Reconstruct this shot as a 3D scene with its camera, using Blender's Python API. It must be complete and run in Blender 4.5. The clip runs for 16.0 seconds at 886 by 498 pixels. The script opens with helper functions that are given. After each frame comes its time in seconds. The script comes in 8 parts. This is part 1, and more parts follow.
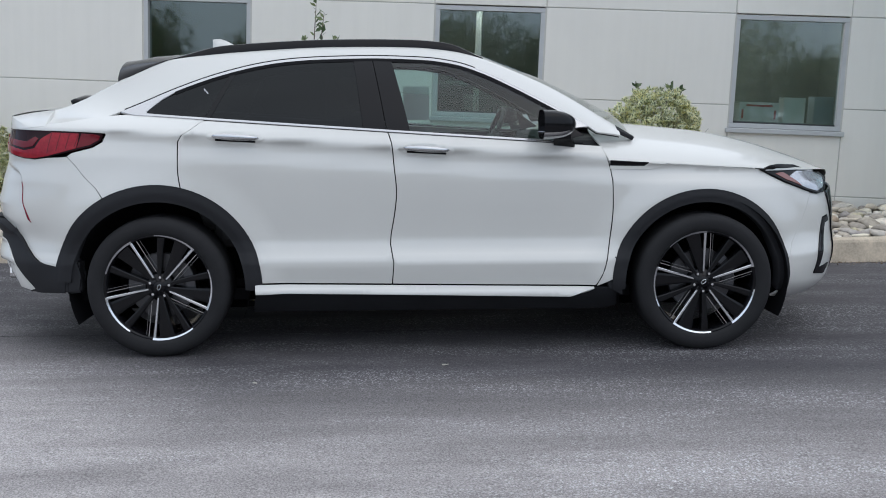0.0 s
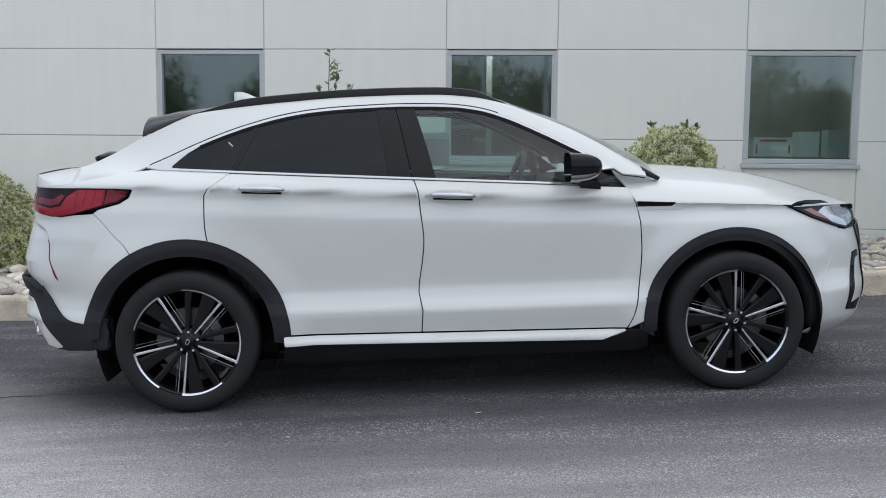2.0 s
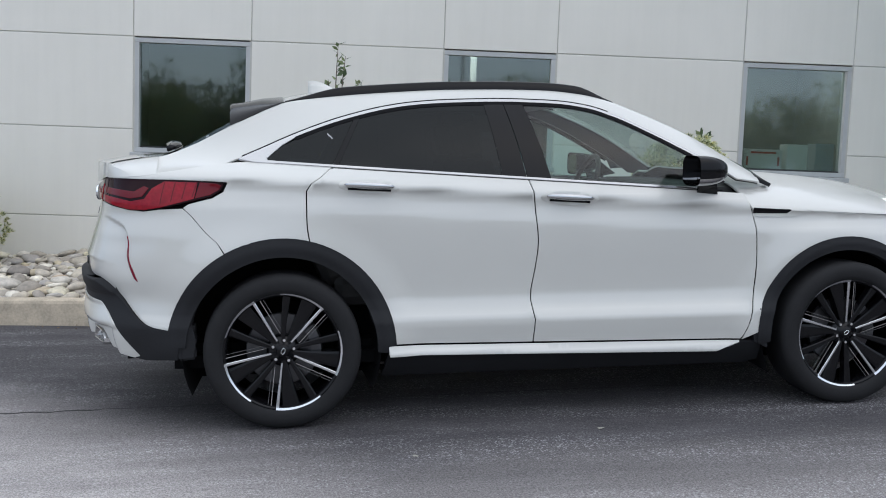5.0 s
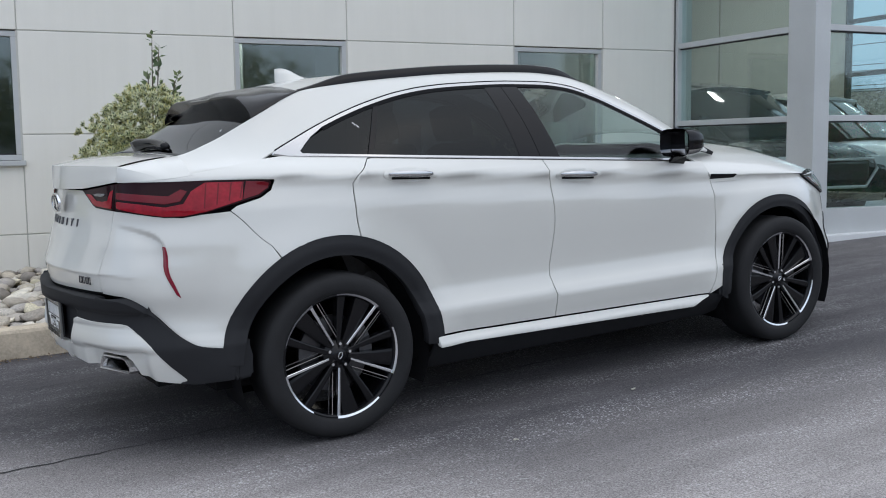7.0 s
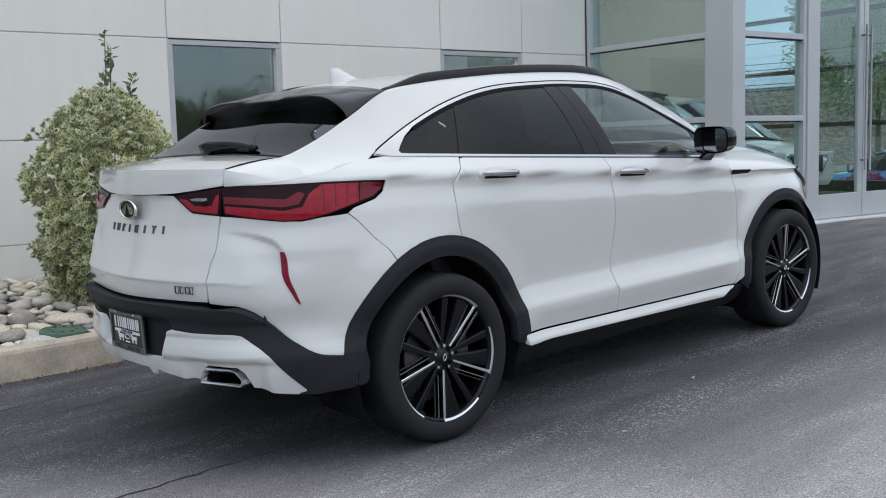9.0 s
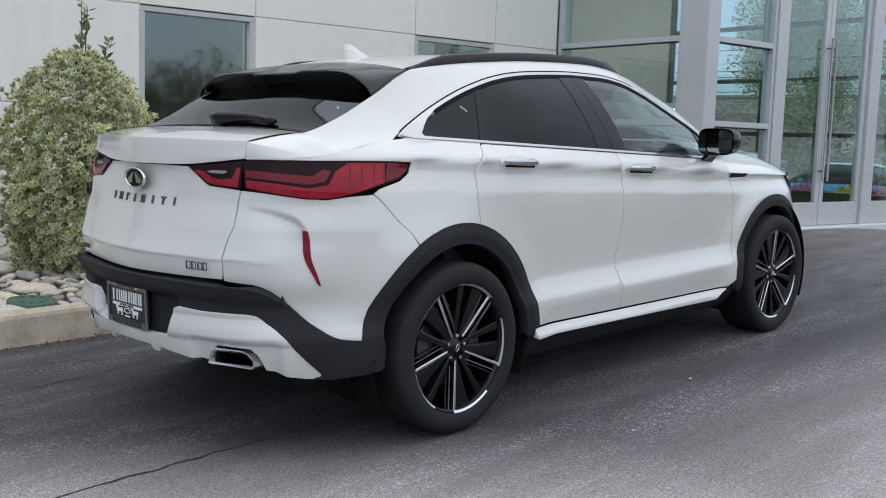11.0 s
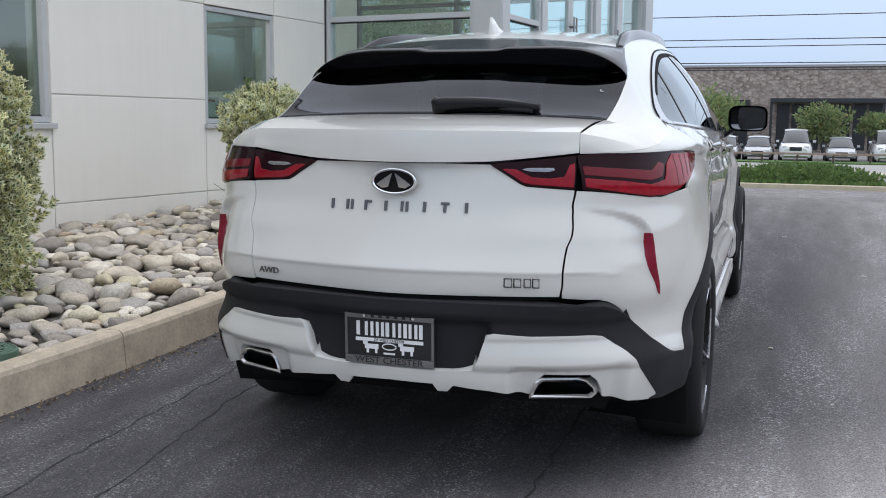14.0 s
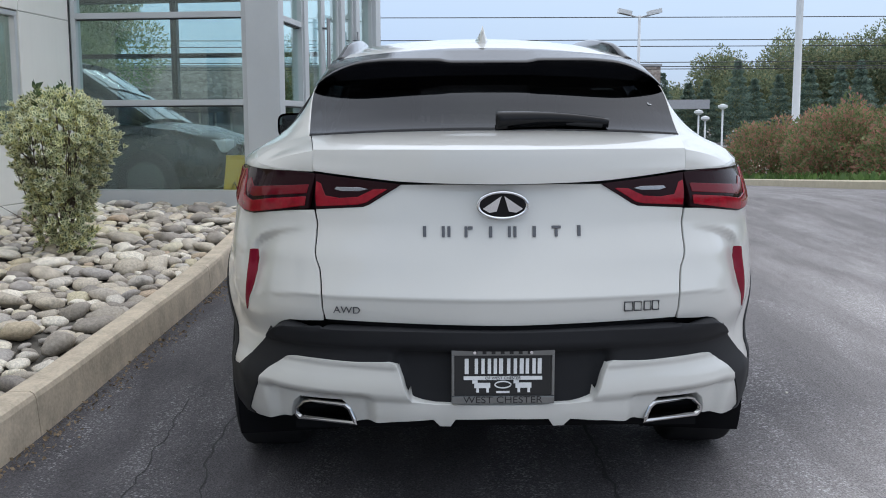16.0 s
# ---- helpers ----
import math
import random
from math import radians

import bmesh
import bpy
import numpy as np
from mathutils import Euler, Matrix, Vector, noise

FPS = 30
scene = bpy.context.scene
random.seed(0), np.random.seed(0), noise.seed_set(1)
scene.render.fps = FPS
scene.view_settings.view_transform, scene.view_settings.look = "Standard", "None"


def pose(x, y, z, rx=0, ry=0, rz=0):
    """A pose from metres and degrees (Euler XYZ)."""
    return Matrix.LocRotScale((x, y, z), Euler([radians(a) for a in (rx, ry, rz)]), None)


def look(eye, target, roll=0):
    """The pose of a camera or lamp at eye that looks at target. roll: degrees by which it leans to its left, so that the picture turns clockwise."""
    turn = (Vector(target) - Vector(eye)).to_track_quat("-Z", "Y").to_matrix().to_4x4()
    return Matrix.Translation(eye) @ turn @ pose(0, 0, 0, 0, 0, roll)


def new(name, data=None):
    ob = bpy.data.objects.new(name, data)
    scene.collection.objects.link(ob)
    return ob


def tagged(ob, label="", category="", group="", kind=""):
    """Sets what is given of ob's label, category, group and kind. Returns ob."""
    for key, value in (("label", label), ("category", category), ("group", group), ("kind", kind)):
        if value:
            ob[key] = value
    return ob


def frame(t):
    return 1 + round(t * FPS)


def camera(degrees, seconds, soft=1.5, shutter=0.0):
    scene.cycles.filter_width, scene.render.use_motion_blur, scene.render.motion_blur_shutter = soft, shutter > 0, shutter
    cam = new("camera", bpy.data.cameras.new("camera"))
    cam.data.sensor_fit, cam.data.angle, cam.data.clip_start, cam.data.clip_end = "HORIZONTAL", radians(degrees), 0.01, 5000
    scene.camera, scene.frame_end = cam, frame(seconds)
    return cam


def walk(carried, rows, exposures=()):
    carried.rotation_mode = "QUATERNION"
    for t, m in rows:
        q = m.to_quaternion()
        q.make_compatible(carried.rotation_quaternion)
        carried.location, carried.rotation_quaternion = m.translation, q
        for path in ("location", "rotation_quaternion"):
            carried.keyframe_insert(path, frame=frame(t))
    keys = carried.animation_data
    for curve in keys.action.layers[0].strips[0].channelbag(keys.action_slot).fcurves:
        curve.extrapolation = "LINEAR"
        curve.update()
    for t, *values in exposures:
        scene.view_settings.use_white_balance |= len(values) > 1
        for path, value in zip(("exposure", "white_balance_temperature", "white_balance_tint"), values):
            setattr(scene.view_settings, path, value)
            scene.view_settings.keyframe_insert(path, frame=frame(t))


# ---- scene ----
cam = camera(47.7, 16.0, 1.0)
PATH = [
    (0, (1.113, -5.952, 1.359), (1.237, -3.978, 1.062), 2.2),
    (0.5, (1.036, -5.921, 1.372), (1.169, -3.937, 1.154), 0.5),
    (1, (0.994, -5.914, 1.366), (1.105, -3.927, 1.164), 0.0),
    (1.5, (1.001, -5.918, 1.365), (1.11, -3.933, 1.148), 0.3),
    (2, (1.008, -5.912, 1.375), (1.116, -3.927, 1.161), 0.5),
    (2.5, (1.011, -5.892, 1.377), (1.111, -3.906, 1.169), 0.9),
    (3, (1.015, -5.882, 1.378), (1.105, -3.895, 1.162), 1.2),
    (3.5, (0.944, -5.841, 1.38), (1.037, -3.855, 1.161), 1.7),
    (4, (0.687, -5.743, 1.358), (0.82, -3.756, 1.164), 1.9),
    (4.2, (0.564, -5.698, 1.344), (0.717, -3.713, 1.157), 2.0),
    (6.3, (-1.269, -5.059, 1.269), (-0.462, -3.243, 1.04), 0.7),
    (6.5, (-1.444, -5.0, 1.279), (-0.567, -3.217, 1.053), 0.2),
    (7, (-1.85, -4.742, 1.249), (-0.804, -3.05, 1.045), -0.8),
    (7.5, (-2.255, -4.51, 1.231), (-1.073, -2.91, 1.025), -0.5),
    (8, (-2.527, -4.229, 1.22), (-1.243, -2.71, 1.017), -0.9),
    (8.2, (-2.615, -4.172, 1.242), (-1.321, -2.659, 1.046), -1.4),
    (10.5, (-2.891, -3.813, 1.234), (-1.489, -2.402, 1.028), 0.9),
    (11, (-2.98, -3.687, 1.219), (-1.553, -2.303, 1.0), 1.9),
    (11.5, (-3.106, -3.349, 1.193), (-1.617, -2.035, 0.957), 2.5),
    (12, (-3.353, -2.986, 1.194), (-1.79, -1.762, 0.953), 1.4),
    (12.5, (-3.579, -2.585, 1.185), (-1.937, -1.472, 0.924), -0.8),
    (13, (-3.721, -2.138, 1.197), (-1.996, -1.156, 0.952), -0.3),
    (13.5, (-3.907, -1.676, 1.201), (-2.093, -0.867, 0.963), 1.2),
    (14, (-3.959, -1.186, 1.212), (-2.081, -0.544, 0.961), 0.6),
    (14.5, (-4.006, -0.742, 1.223), (-2.059, -0.348, 0.997), 1.0),
    (15, (-4.010, -0.340, 1.229), (-2.030, -0.168, 1.002), -0.1),
    (15.5, (-3.948, 0.001, 1.251), (-1.961, 0.041, 1.023), -0.3),
    (16, (-3.925, 0.236, 1.269), (-1.941, 0.204, 1.017), -0.2),
]
walk(cam, [(t, look(eye, target, roll)) for t, eye, target, roll in PATH], exposures=[(0, 0.60, 6400, 10.5), (8.2, 0.62, 6420, 10.5), (10.3, 0.64, 6460, 10.5), (12.7, 0.74, 6620, 12.5), (14.3, 0.77, 6640, 12.5), (16, 0.71, 6520, 11.0)])

# ---------- light ----------
SUN_ELEV, SUN_AZ = 56.0, 150.0
world = bpy.data.worlds.new("overcast_sky")
scene.world = world
world.use_nodes = True
_nt = world.node_tree
_nt.nodes.clear()
_out = _nt.nodes.new("ShaderNodeOutputWorld")
_bg = _nt.nodes.new("ShaderNodeBackground")
_sky = _nt.nodes.new("ShaderNodeTexSky")
_sky.sky_type = "NISHITA"
_sky.sun_disc = False
_sky.sun_elevation = radians(SUN_ELEV)
_sky.sun_rotation = radians(SUN_AZ)
_sky.air_density, _sky.dust_density, _sky.ozone_density = 1.0, 2.0, 1.0
_tc = _nt.nodes.new("ShaderNodeTexCoord")
_mp = _nt.nodes.new("ShaderNodeMapping")
_mp.inputs["Scale"].default_value = (1.0, 1.0, 2.6)
_cl = _nt.nodes.new("ShaderNodeTexNoise")
_cl.inputs["Scale"].default_value = 2.2
_cl.inputs["Detail"].default_value = 5.0
_cl.inputs["Roughness"].default_value = 0.55
_cr = _nt.nodes.new("ShaderNodeValToRGB")
_cr.color_ramp.elements[0].position, _cr.color_ramp.elements[0].color = 0.3, (0.0, 0.0, 0.0, 1)
_cr.color_ramp.elements[1].position, _cr.color_ramp.elements[1].color = 0.75, (1, 1, 1, 1)
_mx = _nt.nodes.new("ShaderNodeMix")
_mx.data_type = "RGBA"
_mr = _nt.nodes.new("ShaderNodeMapRange")
_mr.inputs["To Min"].default_value, _mr.inputs["To Max"].default_value = 0.62, 0.98
# overcast dome: brighter overhead than at the horizon
_sz = _nt.nodes.new("ShaderNodeSeparateXYZ")
_dm = _nt.nodes.new("ShaderNodeMapRange")
_dm.inputs["From Min"].default_value, _dm.inputs["From Max"].default_value = 0.0, 0.8
_dome = _nt.nodes.new("ShaderNodeMix")
_dome.data_type = "RGBA"
_dome.inputs["A"].default_value = (2.7, 3.8, 5.5, 1)
_dome.inputs["B"].default_value = (8.6, 9.3, 10.3, 1)
_nt.links.new(_tc.outputs["Generated"], _sz.inputs["Vector"])
_nt.links.new(_sz.outputs["Z"], _dm.inputs["Value"])
_nt.links.new(_dm.outputs["Result"], _dome.inputs["Factor"])
_nt.links.new(_dome.outputs["Result"], _mx.inputs["B"])
_bg.inputs["Strength"].default_value = 0.102
_nt.links.new(_tc.outputs["Generated"], _mp.inputs["Vector"])
_nt.links.new(_mp.outputs["Vector"], _cl.inputs["Vector"])
_nt.links.new(_cl.outputs["Fac"], _cr.inputs["Fac"])
_nt.links.new(_cr.outputs["Color"], _mr.inputs["Value"])
_nt.links.new(_mr.outputs["Result"], _mx.inputs["Factor"])
_nt.links.new(_sky.outputs["Color"], _mx.inputs["A"])
_nt.links.new(_mx.outputs["Result"], _bg.inputs["Color"])
_nt.links.new(_bg.outputs["Background"], _out.inputs["Surface"])

sun = new("sun", bpy.data.lights.new("sun", "SUN"))
sun.data.energy, sun.data.angle, sun.data.color = 0.5, radians(165), (1.0, 0.96, 0.9)
_e, _a = radians(SUN_ELEV), radians(SUN_AZ)
sun.matrix_world = look((0, 0, 30), (-math.sin(_a) * math.cos(_e) * 10, -math.cos(_a) * math.cos(_e) * 10, 30 - 10 * math.sin(_e)))


# ---------- building blocks ----------
def mesh_of(bm, name, material=None, smooth=False, slots=()):
    me = bpy.data.meshes.new(name)
    bm.to_mesh(me)
    bm.free()
    for m in slots or ([material] if material else []):
        me.materials.append(m)
    if smooth:
        me.polygons.foreach_set("use_smooth", [True] * len(me.polygons))
    return me


def part(name, bm, material, parent=None, label="", smooth=False, slots=()):
    ob = new(name, mesh_of(bm, name, material, smooth, slots))
    if parent is not None:
        ob.parent = parent
    if label:
        tagged(ob, label)
    return ob


def part_mesh(name, me, parent, label=""):
    ob = new(name, me)
    ob.parent = parent
    if label:
        tagged(ob, label)
    return ob


def thing(name, label, category, m=None, group="", kind=""):
    ob = new(name)
    ob.empty_display_size = 0.2
    if m is not None:
        ob.matrix_world = m
    return tagged(ob, label, category, group, kind)


def add_box(bm, x0, x1, y0, y1, z0, z1, bevel=0.0, mat=0, m=None):
    made = bmesh.ops.create_cube(bm, size=1.0)["verts"]
    for v in made:
        v.co = Vector((x0 + (v.co.x + 0.5) * (x1 - x0), y0 + (v.co.y + 0.5) * (y1 - y0), z0 + (v.co.z + 0.5) * (z1 - z0)))
    faces = list({f for v in made for f in v.link_faces})
    if bevel:
        edges = list({e for f in faces for e in f.edges})
        res = bmesh.ops.bevel(bm, geom=edges, offset=bevel, segments=2, affect="EDGES", profile=0.6)
        faces = list({f for f in res["faces"]} | {f for f in faces if f.is_valid})
        made = list({v for f in faces for v in f.verts})
    for f in faces:
        f.material_index = mat
    if m is not None:
        for v in {v for f in faces for v in f.verts}:
            v.co = m @ v.co
    return faces


def box(x0, x1, y0, y1, z0, z1, bevel=0.0):
    bm = bmesh.new()
    add_box(bm, x0, x1, y0, y1, z0, z1, bevel)
    return bm


def add_tube(bm, points, radius, sides=8, cap=True, mat=0, taper=None):
    """A round bar along a line of points; taper: end radius."""
    pts = [Vector(p) for p in points]
    rings = []
    for i, p in enumerate(pts):
        d = (pts[min(i + 1, len(pts) - 1)] - pts[max(i - 1, 0)]).normalized()
        a = d.cross(Vector((0, 0, 1)) if abs(d.z) < 0.95 else Vector((1, 0, 0))).normalized()
        b = d.cross(a)
        r = radius if taper is None else radius + (taper - radius) * i / max(1, len(pts) - 1)
        rings.append([bm.verts.new(p + r * (math.cos(2 * math.pi * k / sides) * a + math.sin(2 * math.pi * k / sides) * b)) for k in range(sides)])
    for r0, r1 in zip(rings, rings[1:]):
        for k in range(sides):
            f = bm.faces.new((r0[k], r0[(k + 1) % sides], r1[(k + 1) % sides], r1[k]))
            f.smooth = True
            f.material_index = mat
    if cap:
        for r in (rings[0], rings[-1]):
            f = bm.faces.new(r)
            f.material_index = mat
    return rings


def tube(points, radius, sides=8, taper=None):
    bm = bmesh.new()
    add_tube(bm, points, radius, sides, taper=taper)
    return bm


def add_prism(bm, outline, depth_vec, mat=0):
    """A flat outline (3D points) pushed along depth_vec."""
    d = Vector(depth_vec)
    a = [bm.verts.new(Vector(p)) for p in outline]
    b = [bm.verts.new(Vector(p) + d) for p in outline]
    fs = [bm.faces.new(a), bm.faces.new(list(reversed(b)))]
    n = len(a)
    for i in range(n):
        fs.append(bm.faces.new((a[i], b[i], b[(i + 1) % n], a[(i + 1) % n])))
    for f in fs:
        f.material_index = mat
    return fs


def lathe(profile, segments=48, axis="y"):
    """A surface of revolution from (radius, offset) pairs about the axis."""
    bm = bmesh.new()
    rings = []
    for r, h in profile:
        ring = []
        for k in range(segments):
            a = 2 * math.pi * k / segments
            c, s = r * math.cos(a), r * math.sin(a)
            ring.append(bm.verts.new((c, h, s) if axis == "y" else (c, s, h)))
        rings.append(ring)
    for r0, r1 in zip(rings, rings[1:]):
        for k in range(segments):
            bm.faces.new((r0[k], r0[(k + 1) % segments], r1[(k + 1) % segments], r1[k]))
    return bm


def interp(x, xs, ys):
    """Smooth (monotone cubic) interpolation through a short table."""
    if x <= xs[0]:
        return ys[0]
    if x >= xs[-1]:
        return ys[-1]
    n = len(xs)
    i = 0
    while x > xs[i + 1]:
        i += 1
    d = [(ys[k + 1] - ys[k]) / (xs[k + 1] - xs[k]) for k in range(n - 1)]

    def slope(k):
        if k == 0:
            return d[0]
        if k == n - 1:
            return d[-1]
        if d[k - 1] * d[k] <= 0:
            return 0.0
        return 2 * d[k - 1] * d[k] / (d[k - 1] + d[k])

    h = xs[i + 1] - xs[i]
    t = (x - xs[i]) / h
    m0, m1 = slope(i) * h, slope(i + 1) * h
    return (2 * t**3 - 3 * t**2 + 1) * ys[i] + (t**3 - 2 * t**2 + t) * m0 + (-2 * t**3 + 3 * t**2) * ys[i + 1] + (t**3 - t**2) * m1


def smooth01(t):
    t = max(0.0, min(1.0, t))
    return t * t * (3 - 2 * t)


# ---------- materials ----------
def mat_new(name):
    m = bpy.data.materials.new(name)
    m.use_nodes = True
    return m, m.node_tree, m.node_tree.nodes["Principled BSDF"]


def nd(nt, kind, **sets):
    n = nt.nodes.new(kind)
    for k, v in sets.items():
        n.inputs[k.replace("_", " ")].default_value = v
    return n


def noise_tex(nt, scale, detail=4.0, rough=0.55, coords="Object", stretch=None):
    tc = nt.nodes.new("ShaderNodeTexCoord")
    n = nd(nt, "ShaderNodeTexNoise", Scale=scale, Detail=detail, Roughness=rough)
    if stretch:
        mp = nt.nodes.new("ShaderNodeMapping")
        mp.inputs["Scale"].default_value = stretch
        nt.links.new(tc.outputs[coords], mp.inputs["Vector"])
        nt.links.new(mp.outputs["Vector"], n.inputs["Vector"])
    else:
        nt.links.new(tc.outputs[coords], n.inputs["Vector"])
    return n


def ramp(nt, src, stops):
    r = nt.nodes.new("ShaderNodeValToRGB")
    e = r.color_ramp.elements
    while len(e) < len(stops):
        e.new(0.5)
    for k, (p, c) in enumerate(stops):
        e[k].position = p
        e[k].color = (*c, 1) if len(c) == 3 else c
    nt.links.new(src, r.inputs["Fac"])
    return r


def mix_col(nt, fac, a, b, blend="MIX"):
    m = nt.nodes.new("ShaderNodeMix")
    m.data_type = "RGBA"
    m.blend_type = blend
    for key, v in (("Factor", fac), ("A", a), ("B", b)):
        if hasattr(v, "is_output"):
            nt.links.new(v, m.inputs[key])
        elif key == "Factor":
            m.inputs[key].default_value = v
        else:
            m.inputs[key].default_value = (*v, 1)
    return m.outputs["Result"]


def bump(nt, bsdf, height, strength=0.3, distance=0.01):
    b = nt.nodes.new("ShaderNodeBump")
    b.inputs["Strength"].default_value = strength
    b.inputs["Distance"].default_value = distance
    nt.links.new(height, b.inputs["Height"])
    nt.links.new(b.outputs["Normal"], bsdf.inputs["Normal"])


def plain(name, colour, rough=0.5, metal=0.0, vary=0.12, scale=6.0, fine=90.0, relief=0.06, coat=0.0, depth=0.002):
    """Colour with broad and fine variation, roughness variation and fine relief."""
    m, nt, b = mat_new(name)
    n1, n2 = noise_tex(nt, scale, 4), noise_tex(nt, fine, 3)
    lo = tuple(c * (1 - vary) for c in colour)
    hi = tuple(min(1, c * (1 + vary)) for c in colour)
    col = mix_col(nt, 0.35, ramp(nt, n1.outputs["Fac"], ((0.3, lo), (0.7, hi))).outputs["Color"], ramp(nt, n2.outputs["Fac"], ((0.3, lo), (0.7, hi))).outputs["Color"])
    nt.links.new(col, b.inputs["Base Color"])
    mr = nt.nodes.new("ShaderNodeMapRange")
    mr.inputs["To Min"].default_value, mr.inputs["To Max"].default_value = max(0.02, rough - 0.06), min(1, rough + 0.06)
    nt.links.new(n1.outputs["Fac"], mr.inputs["Value"])
    nt.links.new(mr.outputs["Result"], b.inputs["Roughness"])
    b.inputs["Metallic"].default_value = metal
    b.inputs["Coat Weight"].default_value = coat
    b.inputs["Coat Roughness"].default_value = 0.03
    if relief:
        bump(nt, b, n2.outputs["Fac"], relief, depth)
    return m


def glass(name, tint, gloss_rough=0.0, ior=1.5, coat=0.0, sheen=(1.0, 1.0, 1.0)):
    """Thin flat pane: tinted see-through with a mirror gloss that grows at grazing angles."""
    m = bpy.data.materials.new(name)
    m.use_nodes = True
    nt = m.node_tree
    nt.nodes.clear()
    out = nt.nodes.new("ShaderNodeOutputMaterial")
    tr = nt.nodes.new("ShaderNodeBsdfTransparent")
    tr.inputs["Color"].default_value = (*tint, 1)
    gl = nt.nodes.new("ShaderNodeBsdfGlossy")
    gl.inputs["Roughness"].default_value = gloss_rough
    gl.inputs["Color"].default_value = (*sheen, 1)
    # gloss after Schlick, the same from both sides of the thin pane
    fr = nt.nodes.new("ShaderNodeLayerWeight")
    fr.inputs["Blend"].default_value = 0.5
    pw = nt.nodes.new("ShaderNodeMath")
    pw.operation = "POWER"
    pw.inputs[1].default_value = 5.0
    nt.links.new(fr.outputs["Facing"], pw.inputs[0])
    mx = nt.nodes.new("ShaderNodeMixShader")
    mr = nt.nodes.new("ShaderNodeMapRange")
    mr.inputs["To Min"].default_value = coat + ((ior - 1) / (ior + 1)) ** 2
    nt.links.new(pw.outputs["Value"], mr.inputs["Value"])
    nt.links.new(mr.outputs["Result"], mx.inputs["Fac"])
    nt.links.new(tr.outputs["BSDF"], mx.inputs[1])
    nt.links.new(gl.outputs["BSDF"], mx.inputs[2])
    nt.links.new(mx.outputs["Shader"], out.inputs["Surface"])
    return m


def asphalt_material():
    m, nt, b = mat_new("asphalt")
    tc = nt.nodes.new("ShaderNodeTexCoord")
    sep = nt.nodes.new("ShaderNodeSeparateXYZ")
    nt.links.new(tc.outputs["Object"], sep.inputs["Vector"])
    big = noise_tex(nt, 0.55, 4, 0.6)
    mid = noise_tex(nt, 5.0, 5, 0.65, stretch=(0.35, 1.0, 1.0))
    grit = noise_tex(nt, 130.0, 3, 0.75)
    vor = nt.nodes.new("ShaderNodeTexVoronoi")
    vor.inputs["Scale"].default_value = 135.0
    nt.links.new(tc.outputs["Object"], vor.inputs["Vector"])
    # the newer sealed strip along the kerb is darker than the worn lane beside it; the car's soft shade is put into its
    # tone too
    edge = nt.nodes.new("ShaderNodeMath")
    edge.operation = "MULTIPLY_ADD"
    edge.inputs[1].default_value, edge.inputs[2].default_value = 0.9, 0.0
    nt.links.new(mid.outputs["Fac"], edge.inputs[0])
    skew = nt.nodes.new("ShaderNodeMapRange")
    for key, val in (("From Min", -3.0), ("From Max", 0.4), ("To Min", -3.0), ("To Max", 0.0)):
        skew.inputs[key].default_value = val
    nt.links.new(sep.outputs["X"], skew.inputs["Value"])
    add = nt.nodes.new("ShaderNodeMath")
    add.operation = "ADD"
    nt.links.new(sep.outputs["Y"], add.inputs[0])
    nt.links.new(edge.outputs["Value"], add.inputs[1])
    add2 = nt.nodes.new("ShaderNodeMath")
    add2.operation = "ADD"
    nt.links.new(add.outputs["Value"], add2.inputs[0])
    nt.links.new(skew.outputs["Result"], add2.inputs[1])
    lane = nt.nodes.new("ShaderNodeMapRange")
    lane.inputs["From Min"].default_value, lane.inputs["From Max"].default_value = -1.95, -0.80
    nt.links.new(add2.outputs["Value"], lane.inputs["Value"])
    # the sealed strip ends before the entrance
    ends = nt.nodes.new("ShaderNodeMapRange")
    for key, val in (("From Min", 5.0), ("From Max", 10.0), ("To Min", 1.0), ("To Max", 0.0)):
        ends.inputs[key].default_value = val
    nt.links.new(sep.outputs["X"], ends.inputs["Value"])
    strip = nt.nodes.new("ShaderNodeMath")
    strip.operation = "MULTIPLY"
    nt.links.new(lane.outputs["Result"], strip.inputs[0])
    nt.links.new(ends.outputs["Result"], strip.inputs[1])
    # the lane is paler at its rear end and darker towards the entrance
    lengthwise = nt.nodes.new("ShaderNodeMapRange")
    for key, val in (("From Min", -1.5), ("From Max", 5.0), ("To Min", 0.0), ("To Max", 1.0)):
        lengthwise.inputs[key].default_value = val
    nt.links.new(sep.outputs["X"], lengthwise.inputs["Value"])
    pale_end = ramp(nt, mid.outputs["Fac"], ((0.3, (0.275, 0.256, 0.248)), (0.7, (0.41, 0.382, 0.37))))
    dark_end = ramp(nt, mid.outputs["Fac"], ((0.3, (0.150, 0.138, 0.136)), (0.7, (0.232, 0.216, 0.210))))
    worn = mix_col(nt, lengthwise.outputs["Result"], pale_end.outputs["Color"], dark_end.outputs["Color"])
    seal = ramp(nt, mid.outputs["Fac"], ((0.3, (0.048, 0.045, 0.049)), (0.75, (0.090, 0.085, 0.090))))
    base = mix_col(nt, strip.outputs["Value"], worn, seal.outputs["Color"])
    # long scuffed streaks where wheels have polished the stones bare
    streak = noise_tex(nt, 1.5, 5, 0.6, stretch=(0.28, 1.9, 1.0))
    polish = ramp(nt, streak.outputs["Fac"], ((0.46, (0, 0, 0)), (0.66, (1, 1, 1))))
    base = mix_col(nt, 0.38, base, mix_col(nt, 1.0, base, ramp(nt, streak.outputs["Fac"], ((0.34, (0.62, 0.62, 0.63)), (0.66, (1.42, 1.42, 1.42)))).outputs["Color"], "MULTIPLY"))
